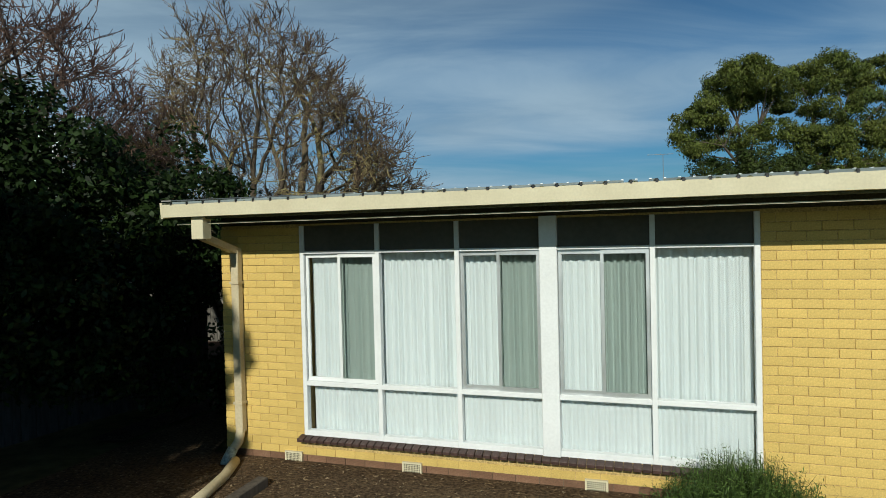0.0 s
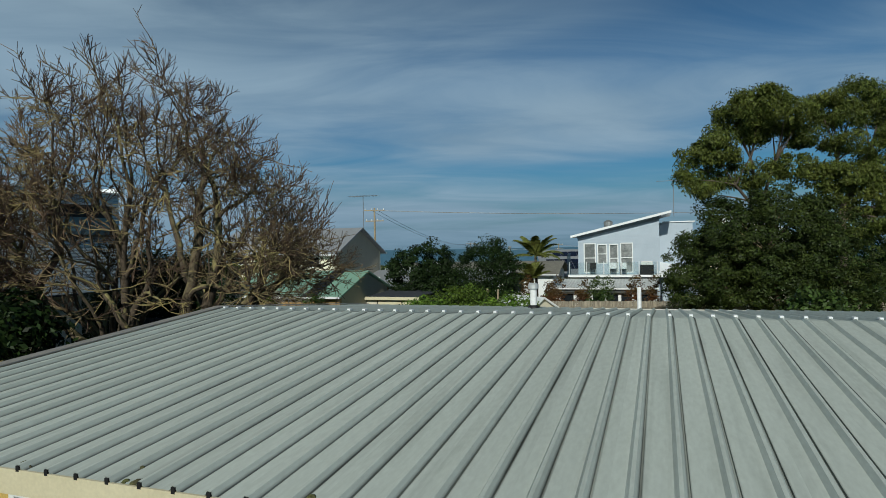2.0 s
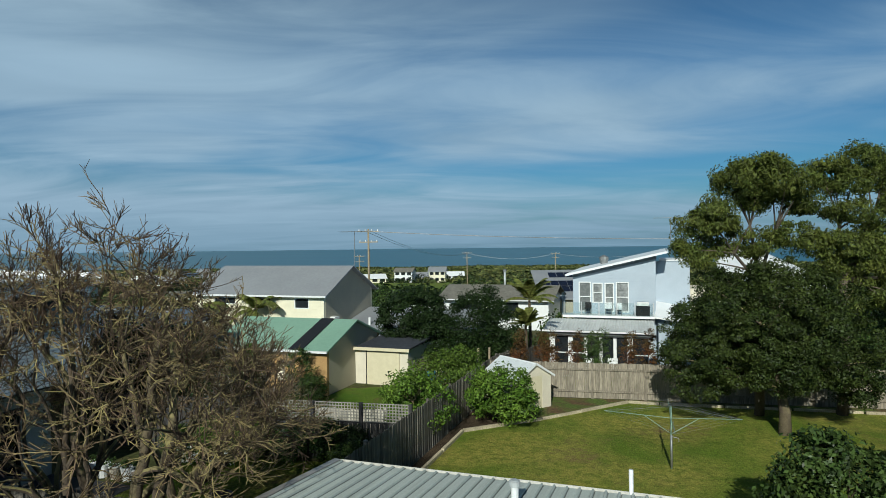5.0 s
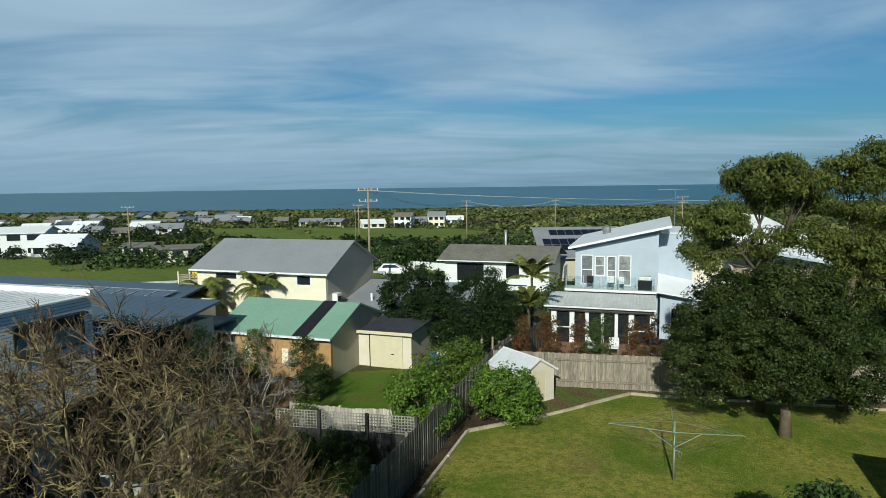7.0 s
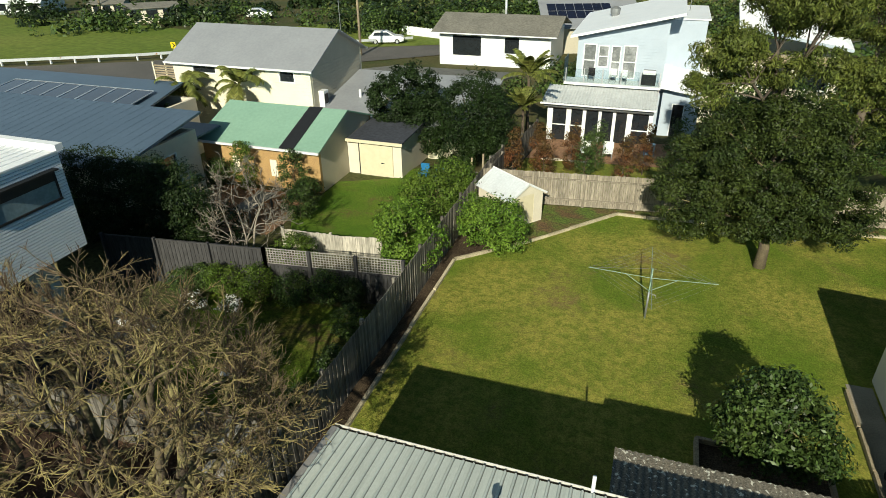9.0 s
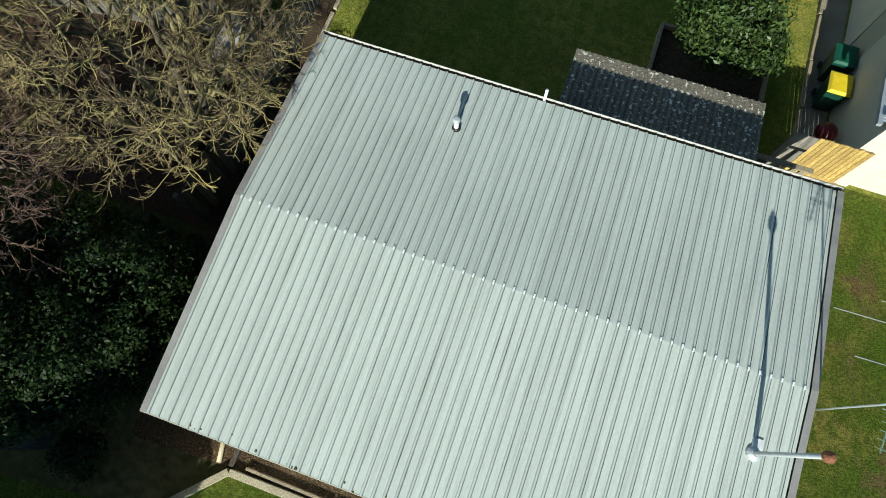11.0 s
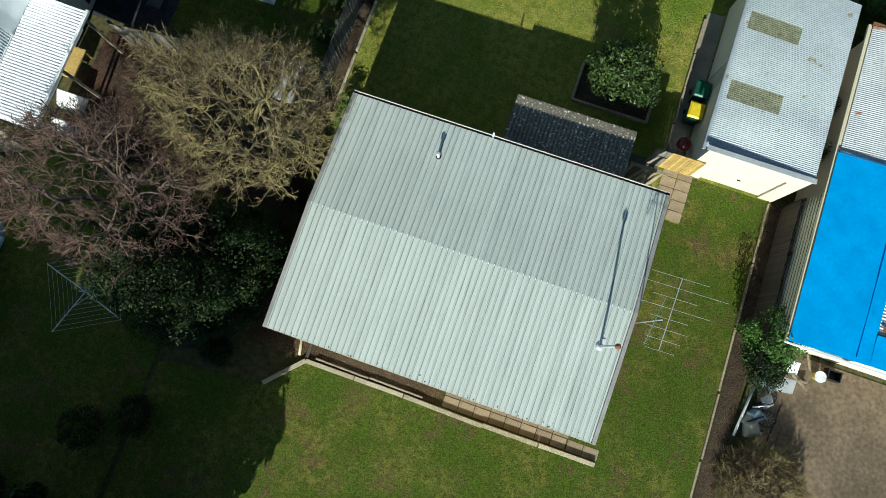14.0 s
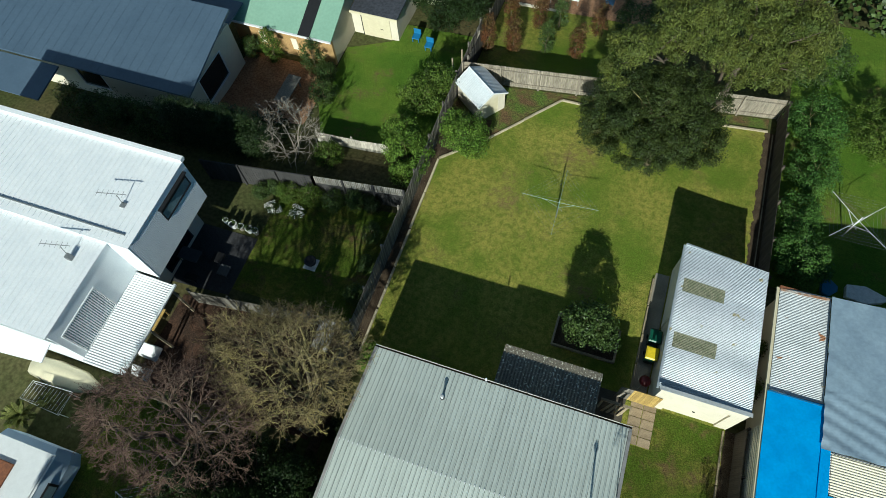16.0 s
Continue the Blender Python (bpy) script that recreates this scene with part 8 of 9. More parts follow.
for k, (x, y, r, h) in enumerate([(-10.6, -0.6, 0.8, 1.0), (-9.0, 0.4, 0.7, 0.8), (-6.9, 3.6, 0.5, 0.8), (-5.6, 7.6, 0.4, 0.9), (-5.8, 10.2, 0.4, 0.7), (-13.6, 9.0, 0.8, 1.0)]):
    leafy("dark_shrub", (x, y, 0.3), [(x, y, 0.3 + h * 0.5, r, r, h * 0.55)], 2200, 0.10, 0.05, LEAF_DARK, "small dark shrub in the deep shade", 230 + k, trunk_r=0.03, clump=0.2, per=40, category="shrub", group="shrubs in the shade")
leafy("corner_shrub", (-5.75, 14.2, 0.05), [(-5.75, 14.0, 0.5, 0.35, 0.9, 0.5)], 2600, 0.09, 0.05, LEAF_LIME, "bright green shrub at the corner of the house", 240, trunk_r=0.02, clump=0.18, per=40, category="shrub")


# fine-leaved bush under the window
fb = thing("front_bush", (0.8, 5.55, 0.3), "feathery green bush under the front window", "shrub")
rng = np.random.default_rng(7)
n = 2600
base = np.c_[rng.normal(0.8, 0.28, n), rng.normal(5.55, 0.14, n), np.full(n, 0.30)]
ang, tilt = rng.uniform(0, 2 * math.pi, n), np.abs(rng.normal(0.3, 0.33, n))
length = rng.uniform(0.3, 0.66, n) * np.exp(-((base[:, 0] - 0.8) / 0.8) ** 2)
d = np.c_[np.sin(tilt) * np.cos(ang), np.sin(tilt) * np.sin(ang), np.cos(tilt)]
tip = base + d * length[:, None]
w = np.c_[-np.sin(ang), np.cos(ang), np.zeros(n)] * 0.0035
v = np.stack([base - w, base + w, tip + w * 0.3, tip - w * 0.3], 1).reshape(-1, 3)
np_part("stem_mass", np_mesh("stem_mass", v, np.arange(4 * n).reshape(-1, 4), LEAF_BUSH), fb, kind="stuff")
m_ = 16000
own = rng.integers(0, n, m_)
s = rng.uniform(0.35, 1.05, (m_, 1))
pts = base[own] + d[own] * length[own][:, None] * s + rng.normal(0, 0.018, (m_, 3))
v, q = leaf_quads(pts, d[own], 0.05, 0.008, rng)
np_part("needle_mass", np_mesh("needle_mass", v, q, leaf("feathery_leaves", (0.07, 0.12, 0.025), (0.11, 0.16, 0.04))), fb, kind="stuff")


def palm(name, x, y, z, h, r, label, seed, fronds=15, droop=0.5):
    t = thing(name, (x, y, z), label, "palm")
    rng = random.Random(seed)
    part("trunk", Geo().tube([(x, y, z - 0.1), (x + 0.05, y, z + h * 0.5), (x, y, z + h)], [0.13, 0.10, 0.08], 8), BARK, t, smooth=True)
    for k in range(fronds):
        a = k * 2.4 + rng.uniform(-0.3, 0.3)
        up = rng.uniform(0.15, 2.4)
        g = Geo()
        p = Vector((x, y, z + h))
        d = Vector((math.cos(a), math.sin(a), up)).normalized()
        pts = [p]
        for i in range(7):
            d = (d + Vector((0, 0, -droop * (0.10 + 0.07 * i)))).normalized()
            pts.append(pts[-1] + d * (r / 7))
        g.tube(pts, [0.018, 0.016, 0.014, 0.012, 0.010, 0.008, 0.006, 0.004], 4, caps=False)
        for i in range(1, 7):
            for j in (0, 0.25, 0.5, 0.75):
                q = pts[i].lerp(pts[i + 1] if i < 7 else pts[i], j)
                dd = (pts[min(i + 1, 7)] - pts[i]).normalized()
                sd = dd.cross(Vector((0, 0, 1))).normalized()
                for s in (-1, 1):
                    L = r * 0.28 * (1 - abs(i - 3) / 6)
                    e = q + (sd * s + dd * 0.6 + Vector((0, 0, -0.45))).normalized() * L
                    o = dd * 0.07
                    g.poly([q - o, q + o, e])
        part("frond", g, LEAF_PALM, t)
    return t


palm("garden_palm", -24.2, 38.2, -0.9, 3.9, 2.2, "slender palm with arching fronds before the cream wall", 3, fronds=18, droop=0.9)
palm("garden_palm", -27.9, 37.5, -0.9, 3.5, 2.2, "young palm beside the slatted screen", 4, fronds=20, droop=1.0)
palm("garden_palm", -29.6, 37.6, -0.9, 3.0, 1.8, "short palm beside the slatted screen", 6, droop=1.0)
palm("garden_palm", -7.1, 43.2, -1.4, 5.0, 1.9, "yellow-green palm beside the beach house", 5, fronds=18)
palm("cabbage_palm", -6.9, 41.0, -1.0, 3.3, 1.2, "spiky palm by the garden fence", 8, fronds=24, droop=0.3)
palm("yellow_palm", -20.4, 6.0, 0.3, 0.6, 0.8, "low yellow-green palm by the caravan", 9, fronds=22, droop=0.35)
palm("yellow_palm", -19.4, 7.0, 0.3, 0.7, 0.5, "small yellow-green palm by the lawn", 10, fronds=16, droop=0.35)

# ---- street, distant houses and scrub ----


def simple_house(x, y, turn, w, d, h, roof_h, wall, roof, label, storeys=1):
    """A distant house with walls, windows and a pitched roof, built at the origin and turned into place."""
    z = ground_z(x, y)
    t = thing("distant_house", (x, y, z), label, "house", group="distant houses")
    t.rotation_euler = (0, 0, radians(turn))

    def lp(name, g, m, parent=t, kind=""):
        ob = new(name, mesh_from(name, g, m)); ob.parent = parent
        return tagged(ob, kind=kind)
    H = h * storeys
    g = Geo().box(-w / 2, w / 2, -d / 2, d / 2, -1.0, H)
    wl = lp("wall", g, wall)
    rf = Geo()
    o = 0.5
    s = roof_h / (d / 2)
    for sg in (-1, 1):
        pts = [(-w / 2 - o, sg * (d / 2 + o), H - s * o), (w / 2 + o, sg * (d / 2 + o), H - s * o), (w / 2 + o, 0, H + roof_h), (-w / 2 - o, 0, H + roof_h)]
        rf.slab(pts if sg < 0 else pts[::-1], 0.15)
    lp("roof", rf, roof)
    for xx in (-w / 2, w / 2 - 0.15):
        gb = Geo()
        n = len(gb.v)
        gb.v += [(xx + dx, yy, zz) for dx in (0, 0.15) for yy, zz in ((-d / 2, H), (d / 2, H), (0, H + roof_h - 0.15))]
        gb.f += [(n, n + 2, n + 1), (n + 3, n + 4, n + 5), (n, n + 1, n + 4, n + 3), (n + 1, n + 2, n + 5, n + 4), (n + 2, n, n + 3, n + 5)]
        lp("gable", gb, wall)
    for st in range(storeys):
        for k in range(3):
            cx = -w / 2 + w * (k + 0.5) / 3
            wn = lp("window", Geo().box(cx - w / 9, cx + w / 9, -d / 2 - 0.05, -d / 2 + 0.02, st * h + 0.9, st * h + 2.1), PANE_DARK)
    return t


rng = random.Random(12)
WALLS = [WHITE, WB_CREAM, CREAM_W, WB_GREY, WHITE_C]
ROOFS = [ROOF_GREY, ROOF_TILE, ROOF_TILE, ROOF_BLUE, ROOF_GREY, WHITE_R]


def ahead(s, u):
    """A plan place s metres along the first view and u metres to its right."""
    return (-0.315 * s + 0.949 * u, 0.949 * s + 0.315 * u)


near_row = [(-125.6, 98, 14, 11, 8, 2.6, 1.0, WHITE, WHITE_R, 2), (-114.8, 99, 0, 9, 8, 2.6, 2.0, WHITE, WHITE_R, 1), (-93, 97, 10, 5, 5, 2.6, 0.5, CREAM_W, ROOF_TILE, 1), (-80, 92.5, 22, 7.5, 5.5, 2.6, 0.4, CREAM_W, ROOF_TILE, 1)]
meadow_row = [(-215, 278, 30, 9, 7), (-213, 289, 10, 9, 7), (-182, 278, 25, 8, 7), (-156, 264, 20, 12, 8), (-143, 264, 0, 11, 8), (-112, 239, 35, 11, 8), (-103, 252, 10, 9, 8), (-99, 263, 30, 8, 7), (-88, 252, 15, 8, 8), (-92, 287, 20, 10, 7)]
left_rows = [(-204, 211, 25, 11, 8), (-164, 161, 40, 6, 5), (-184, 168, 10, 7, 5), (-195, 167, 20, 9, 6), (-211, 172, 15, 13, 7), (-176, 192, 30, 13, 8), (-230, 205, 20, 10, 7), (-255, 293, 20, 10, 7), (-258, 314, 35, 11, 7), (-240, 190, 30, 10, 7), (-225, 230, 10, 10, 7), (-262, 225, 25, 12, 8)]
for x, y, turn, w, d, h, rh, wl, rf, st in near_row:
    simple_house(x, y, turn + 18, w, d, h, rh, wl, rf, "pale house beyond the field", st)
for k, (x, y, turn, w, d) in enumerate(meadow_row):
    simple_house(x, y, turn, w * 0.85, d, 2.5, rng.uniform(1.2, 2.0), (WHITE, WB_GREY, WB_CREAM)[k % 3], (ROOF_GREY, WHITE_R, ROOF_TILE, ROOF_GREY)[k % 4], "pale house behind the green meadow", 2 if k in (6, 8) else 1)
for k, (x, y, turn, w, d) in enumerate(left_rows):
    simple_house(x, y, turn, w, d, 2.5, rng.uniform(1.2, 2.2), rng.choice(WALLS), WHITE_R if k % 3 == 0 else rng.choice(ROOFS), "pale house among the coastal trees", 1)
for k in range(34):
    s = 290 + 190 * rng.random()
    u = rng.uniform(-0.72, -0.30) * s
    x, y = ahead(s, u)
    simple_house(x, y, rng.uniform(-25, 40), rng.uniform(7, 11), rng.uniform(6, 8), 2.4, rng.uniform(1.2, 2.2), rng.choice((WB_GREY, WB_CREAM, WHITE, BRICK_O)), rng.choice(ROOFS), "pale house among scrub near the coast", 1)

# scrub and woods: one mass of leaf clumps
nr = np.random.default_rng(77)


def scrub(name, places, label, material, per=46, size=1.0, seed=1):
    r = np.random.default_rng(seed)
    V = []
    for x, y, rad, h in places:
        z = ground_z(x, y)
        d = r.normal(0, 1, (per, 3)); d /= np.linalg.norm(d, axis=1, keepdims=True); d[:, 2] = np.abs(d[:, 2])
        pts = np.array([x, y, z - 0.2]) + d * np.array([rad, rad, h]) * r.uniform(0.7, 1.05, (per, 1))
        v, _ = leaf_quads(pts, d, rad * 0.55 * size, rad * 0.42 * size, r, flat=0.2)
        V.append(v)
    V = np.concatenate(V)
    ob = new(name, np_mesh(name, V, np.arange(len(V)).reshape(-1, 4), material))
    return tagged(ob, label, "scrub", kind="stuff")


def inside(x, y, poly):
    hit = False
    for (xa, ya), (xb, yb) in zip(poly, poly[1:] + poly[:1]):
        if (ya > y) != (yb > y) and x < xa + (y - ya) / (yb - ya) * (xb - xa):
            hit = not hit
    return hit


pl = []
for k in range(4600):
    s = 120 + 520 * nr.random() ** 0.75
    u = nr.uniform(-0.95, 0.95) * s
    x, y = ahead(s, u)
    if inside(x, y, MEADOW) and 0.02 < nr.random():
        continue
    if s < 165 and u < -20:
        continue
    big_ = 1.0 + 0.004 * s
    pl.append((x, y, nr.uniform(1.4, 3.4) * big_ * 0.8, nr.uniform(1.2, 3.4) * (0.55 if s > 420 or s < 200 else 1.0)))
scrub("coastal_scrub", pl, "olive coastal scrub between the houses and the sea", LEAF_GREY, per=30, size=0.8)
pl = []
for k in range(520):
    s, u = nr.uniform(62, 125), nr.uniform(-60, 75)
    x, y = ahead(s, u)
    if y < 62 and x < 8:
        continue
    if -80 < x < -2 and y < 118 - 0.3 * x and abs(y - (86 + 0.45 * x)) < 26:
        continue
    pl.append((x, y, nr.uniform(1.0, 2.4), nr.uniform(1.4, 3.8)))
scrub("street_trees", pl, "dark garden trees beyond the road", LEAF_BUSH, per=90, size=0.55, seed=4)
pl = []
for x, y, *_ in meadow_row + left_rows + [n[:2] for n in near_row]:
    for k in range(9):
        a, q = nr.uniform(0, 6.3), nr.uniform(7.5, 17)
        pl.append((x + q * math.cos(a), y + q * math.sin(a) * (0.6 if math.sin(a) < 0 else 1.0), nr.uniform(1.2, 2.8), nr.uniform(1.8, 4.6)))
for k in range(260):
    sk = nr.uniform(165, 330)
    pl.append((*ahead(sk, nr.uniform(-0.78, -0.33) * sk), nr.uniform(1.3, 3.0), nr.uniform(2.0, 4.8)))
pl = [q for q in pl if not inside(q[0], q[1], MEADOW)]
scrub("village_trees", pl, "dark garden trees among the distant houses", LEAF_EVER, per=70, size=0.6, seed=9)
pl = [(*ahead(s, u), r, h) for s, u, r, h in [(98, -8, 3.2, 5.0), (101, -3, 3.0, 4.6), (103, 3, 3.4, 4.4), (96, -13, 2.2, 3.6), (135, -26, 4, 3.2), (138, -20, 4, 3.6), (136, -14, 4, 3.0), (140, -8, 3.5, 3.2), (108, -64, 2.4, 2.6), (110, -54, 2.0, 2.2), (118, -46, 2.6, 2.4), (124, -38, 2.6, 2.6), (128, -32, 2.4, 2.0)]]
pl += [(x, y, r, h) for x, y, r, h in [(-124, 88, 2.4, 3.4), (-117, 90, 2.0, 3.0), (-109, 92, 2.6, 3.2), (-130, 90, 2.6, 3.6), (-103, 92, 2.2, 2.4), (-98, 90, 2.0, 2.0), (-87, 90, 2.0, 2.4), (-73, 90, 2.4, 3.0), (-69, 94, 2.6, 3.4), (-88, 104, 3, 4), (-100, 106, 3, 4)]]
scrub("field_trees", pl, "dark trees at the edge of the field", LEAF_DARK, per=420, size=0.4, seed=5)
pl = [(x, y, r, h) for x, y, r, h in [(-8, 60, 2.0, 3.2), (-5.5, 63, 2.2, 3.4), (-11, 58, 1.5, 2.2), (-24, 56, 1.6, 2.0), (18, 52, 3.2, 5.5), (22, 48, 3.2, 6), (17, 46, 2.6, 4.4), (26, 54, 4, 6), (14.5, 48, 2, 4), (30, 46, 4, 6), (20, 60, 4, 6), (-6.5, 66, 1.6, 2.6), (12.5, 52, 2.4, 5.6), (6.0, 53, 1.8, 4.6), (9.4, 54, 1.6, 4.2)]]
pl += [(*ahead(s, u), r, h) for s, u, r, h in [(96, 2, 3.0, 4.6), (99, 6, 3.0, 5.0), (97, 9.5, 3.2, 5.2), (101, 13, 3.2, 4.8), (95, -5, 2.4, 4.6), (92, -8, 2.0, 4.4), (104, 17, 3, 4.2), (90, 11.5, 1.8, 2.6)]]
scrub("garden_trees", pl, "green garden trees between the houses", LEAF_BUSH, per=900, size=0.28, seed=6)

# power poles and wires


def power_pole(x, y, h, label):
    z = ground_z(x, y)
    p = thing("power_pole", (x, y, z), label, "power pole", group="power poles")
    part("pole", Geo().tube([(x, y, z - 0.5), (x, y, z + h)], [0.17, 0.11], 8), TIMBER, p, smooth=True)
    for zz, w in ((z + h - 0.3, 1.25), (z + h - 1.6, 1.1)):
        part("crossarm", Geo().beam((x - w, y - 0.3, zz), (x + w, y + 0.3, zz), 0.1, 0.12), TIMBER, p)
        for k in (-0.9, -0.3, 0.3, 0.9):
            part("insulator", Geo().tube([(x + k * w, y + k * 0.3, zz + 0.05), (x + k * w, y + k * 0.3, zz + 0.25)], 0.05, 6), PLASTIC_W, p)
    return Vector((x, y, z + h))


tops = [power_pole(-32.5, 72.0, 11.6, "tall timber power pole by the road"), power_pole(*ahead(170, 6), 11.0, "distant timber power pole"), power_pole(*ahead(190, 33), 11.0, "distant timber power pole"), power_pole(*ahead(150, 56), 11.0, "distant timber power pole"), power_pole(*ahead(118, -58), 10, "timber power pole beside the field"), power_pole(*ahead(150, -20), 10, "distant timber power pole")]
wires = thing("power_lines", tuple(tops[0]), "sagging pale power lines", "power line")
for a, b in ((tops[0], tops[1]), (tops[1], tops[2]), (tops[2], tops[3]), (tops[0], Vector((60, 78, 9.5)))):
    for off in (-0.8, 0.8):
        pts = [a.lerp(b, t) + Vector((off * 0.5, 0, -0.3 - 4 * t * (1 - t) * 1.6)) for t in np.linspace(0, 1, 13)]
        part("wire", Geo().tube(pts, 0.025, 3, caps=False), PLASTIC_W, wires)

# guard rail along the bend
gr_ = thing("guard_rail", (-62, 56, -2), "galvanised guard rail on white posts along the bend", "guard rail")
path_ = [(-150, 24), (-77, 50.8), (-56, 62.6), (-44, 72), (-30, 82)]
g = Geo()
for (xa, ya), (xb, yb) in zip(path_, path_[1:]):
    g.beam((xa, ya, ground_z(xa, ya) + 0.62), (xb, yb, ground_z(xb, yb) + 0.62), 0.06, 0.3)
    for k in range(int(math.hypot(xb - xa, yb - ya) / 2.5)):
        t = k * 2.5 / math.hypot(xb - xa, yb - ya)
        x, y = xa + (xb - xa) * t, ya + (yb - ya) * t
        part("post", Geo().box(x - 0.08, x + 0.08, y + 0.04, y + 0.2, ground_z(x, y) - 0.2, ground_z(x, y) + 0.75), WHITE, gr_) if xa > -100 else None
part("rail", g, GALV_W, gr_)
for k, (x, y) in enumerate([(-53.5, 66), (-39, 77)]):
    s = thing("road_sign", (x, y, ground_z(x, y)), "yellow and black curve marker sign", "sign", group="curve markers")
    z = ground_z(x, y)
    part("post", Geo().tube([(x, y, z - 0.1), (x, y, z + 1.6)], 0.03, 6), STEEL, s)
    part("panel", Geo().box(x - 0.35, x + 0.35, y - 0.06, y - 0.03, z + 0.9, z + 1.6), BIN_Y, s)
    part("chevron", Geo().poly([(x - 0.2, y - 0.064, z + 1.0), (x + 0.1, y - 0.064, z + 1.25), (x - 0.2, y - 0.064, z + 1.5), (x, y - 0.064, z + 1.5), (x + 0.3, y - 0.064, z + 1.25), (x, y - 0.064, z + 1.0)]), DARKMETAL, s)


def car(x, y, turn, paint, label):
    z = ground_z(x, y) + 0.07
    c = thing("parked_car", (x, y, z), label, "car", group="parked cars")
    c.rotation_euler = (0, 0, radians(turn))

    def lp(name, g, m, parent=c, bevel=0.0, smooth=False):
        ob = new(name, mesh_from(name, g, m, bevel, smooth)); ob.parent = parent
        return ob
    sec = lambda xx, w, lo, hi: [(xx, -w, lo), (xx, w, lo), (xx, w * 1.02, (lo + hi) / 2), (xx, w * 0.9, hi), (xx, -w * 0.9, hi), (xx, -w * 1.02, (lo + hi) / 2)]
    lp("body", Geo().rings([sec(-2.2, 0.72, 0.42, 0.85), sec(-2.0, 0.86, 0.28, 0.98), sec(-0.9, 0.9, 0.25, 1.0), sec(0.8, 0.9, 0.25, 1.0), sec(1.9, 0.84, 0.28, 0.9), sec(2.2, 0.7, 0.4, 0.75)]), paint)
    lp("roof", Geo().rings([sec(-1.95, 0.74, 0.97, 1.0), sec(-1.5, 0.70, 0.98, 1.5), sec(0.1, 0.70, 0.98, 1.52), sec(1.05, 0.74, 0.97, 1.0)]), paint)
    for sg in (-1, 1):
        lp("side_window", Geo().poly([(-1.6, sg * 0.765, 1.04), (0.75, sg * 0.775, 1.04), (0.1, sg * 0.70, 1.42), (-1.4, sg * 0.70, 1.42)]), PANE_DARK)
    for xx in (-1.35, 1.35):
        for sg in (-1, 1):
            w = lp("wheel", Geo().tube([(xx, sg * 0.72, 0.31), (xx, sg * 0.92, 0.31)], 0.31, 14), RUBBER)
            lp("rim", Geo().tube([(xx, sg * 0.91, 0.31), (xx, sg * 0.93, 0.31)], 0.19, 10), ALU, w)
    for sg in (-0.6, 0.6):
        lp("headlight", Geo().box(2.10, 2.20, sg - 0.14, sg + 0.14, 0.62, 0.74), PLASTIC_W)
        lp("tail_light", Geo().box(-2.20, -2.10, sg - 0.12, sg + 0.12, 0.68, 0.82), RED)
    return c


car(-33.0, 80.5, 20, CAR_W, "white wagon parked beside the road")
car(*ahead(112, -44), 20, CAR_B, "blue-grey car parked beyond the field")
car(*ahead(116, -30), 15, CAR_W, "white car parked beyond the field")
car(-36.6, 50.6, 40, mat("black_car_paint", (0.03, 0.032, 0.036), rough=0.2), "dark car parked beside the cream house")

# house with a solar array on its long grey roof
sh_ = thing("solar_house", (*ahead(82, 17), -2.2), "low house with a long grey roof behind the beach house", "house")


def ap(s, u, z):
    return (*ahead(s, u), z)


part("roof", Geo().slab([ap(78, 12.5, 0.6), ap(78, 24, 0.6), ap(87, 24, 3.7), ap(87, 12.5, 3.7)], 0.12), ROOF_GREY, sh_, "long grey steel roof")
g = Geo()
g.v = [ap(s, u, z) for z in (-2.6, 0.45) for s, u in ((78.6, 13), (78.6, 23.5), (86.4, 23.5), (86.4, 13))]
g.f = [(3, 2, 1, 0), (4, 5, 6, 7), (0, 1, 5, 4), (1, 2, 6, 5), (2, 3, 7, 6), (3, 0, 4, 7)]
part("wall", g, WB_GREY, sh_)
for r_, s0, u0, n in ((0, 80.0, 13.4, 7), (1, 81.7, 13.4, 7), (2, 84.4, 14.6, 8)):
    for k in range(n):
        s, u = s0, u0 + k * 1.06
        z = 0.6 + (s - 78) / 9 * 3.1 + 0.09
        part("solar_panel", Geo().slab([ap(s, u, z), ap(s, u + 1.0, z), ap(s + 1.5, u + 1.0, z + 0.52), ap(s + 1.5, u, z + 0.52)], 0.04), SOLAR, sh_)

# a low pale fence and wall across the street
paling_fence("street_fence", (-34.0, 88.0), (-24.0, 84.0), 1.2, WHITE, "low white fence across the street", parts=False, width=0.15)

# ---- things in the yards ----
cv = thing("caravan", (-18.3, 3.6, 0.3), "white caravan with a pale blue side and a red roof hatch", "caravan")
sec = lambda y, x0, x1, z0, z1: [(x0, y, z0), (x1, y, z0), (x1 + 0.06, y, (z0 + z1) / 2), (x1 - 0.15, y, z1), (x0 + 0.15, y, z1), (x0 - 0.06, y, (z0 + z1) / 2)]
part("body", Geo().rings([sec(-0.6, -19.6, -16.6, 0.8, 2.4), sec(-0.2, -19.8, -16.4, 0.65, 2.55), sec(4.9, -19.8, -16.4, 0.65, 2.55), sec(5.4, -19.6, -16.6, 0.8, 2.4)]), BLUE_C, cv)
part("roof", Geo().rings([sec(-0.35, -19.62, -16.58, 2.50, 2.60), sec(5.1, -19.62, -16.58, 2.50, 2.60)]), WHITE, cv)
part("roof_vent", Geo().box(-17.6, -17.1, 1.2, 1.8, 2.6, 2.68), PLASTIC_W, cv, bevel=0.02)
part("awning_rail", Geo().tube([(-16.62, -0.2, 2.58), (-16.62, 5.0, 2.58)], 0.03, 6), ALU, cv)
part("roof_hatch", Geo().box(-18.9, -18.0, 3.0, 4.2, 2.60, 2.71), RUST, cv, "faded red roof hatch", bevel=0.02)
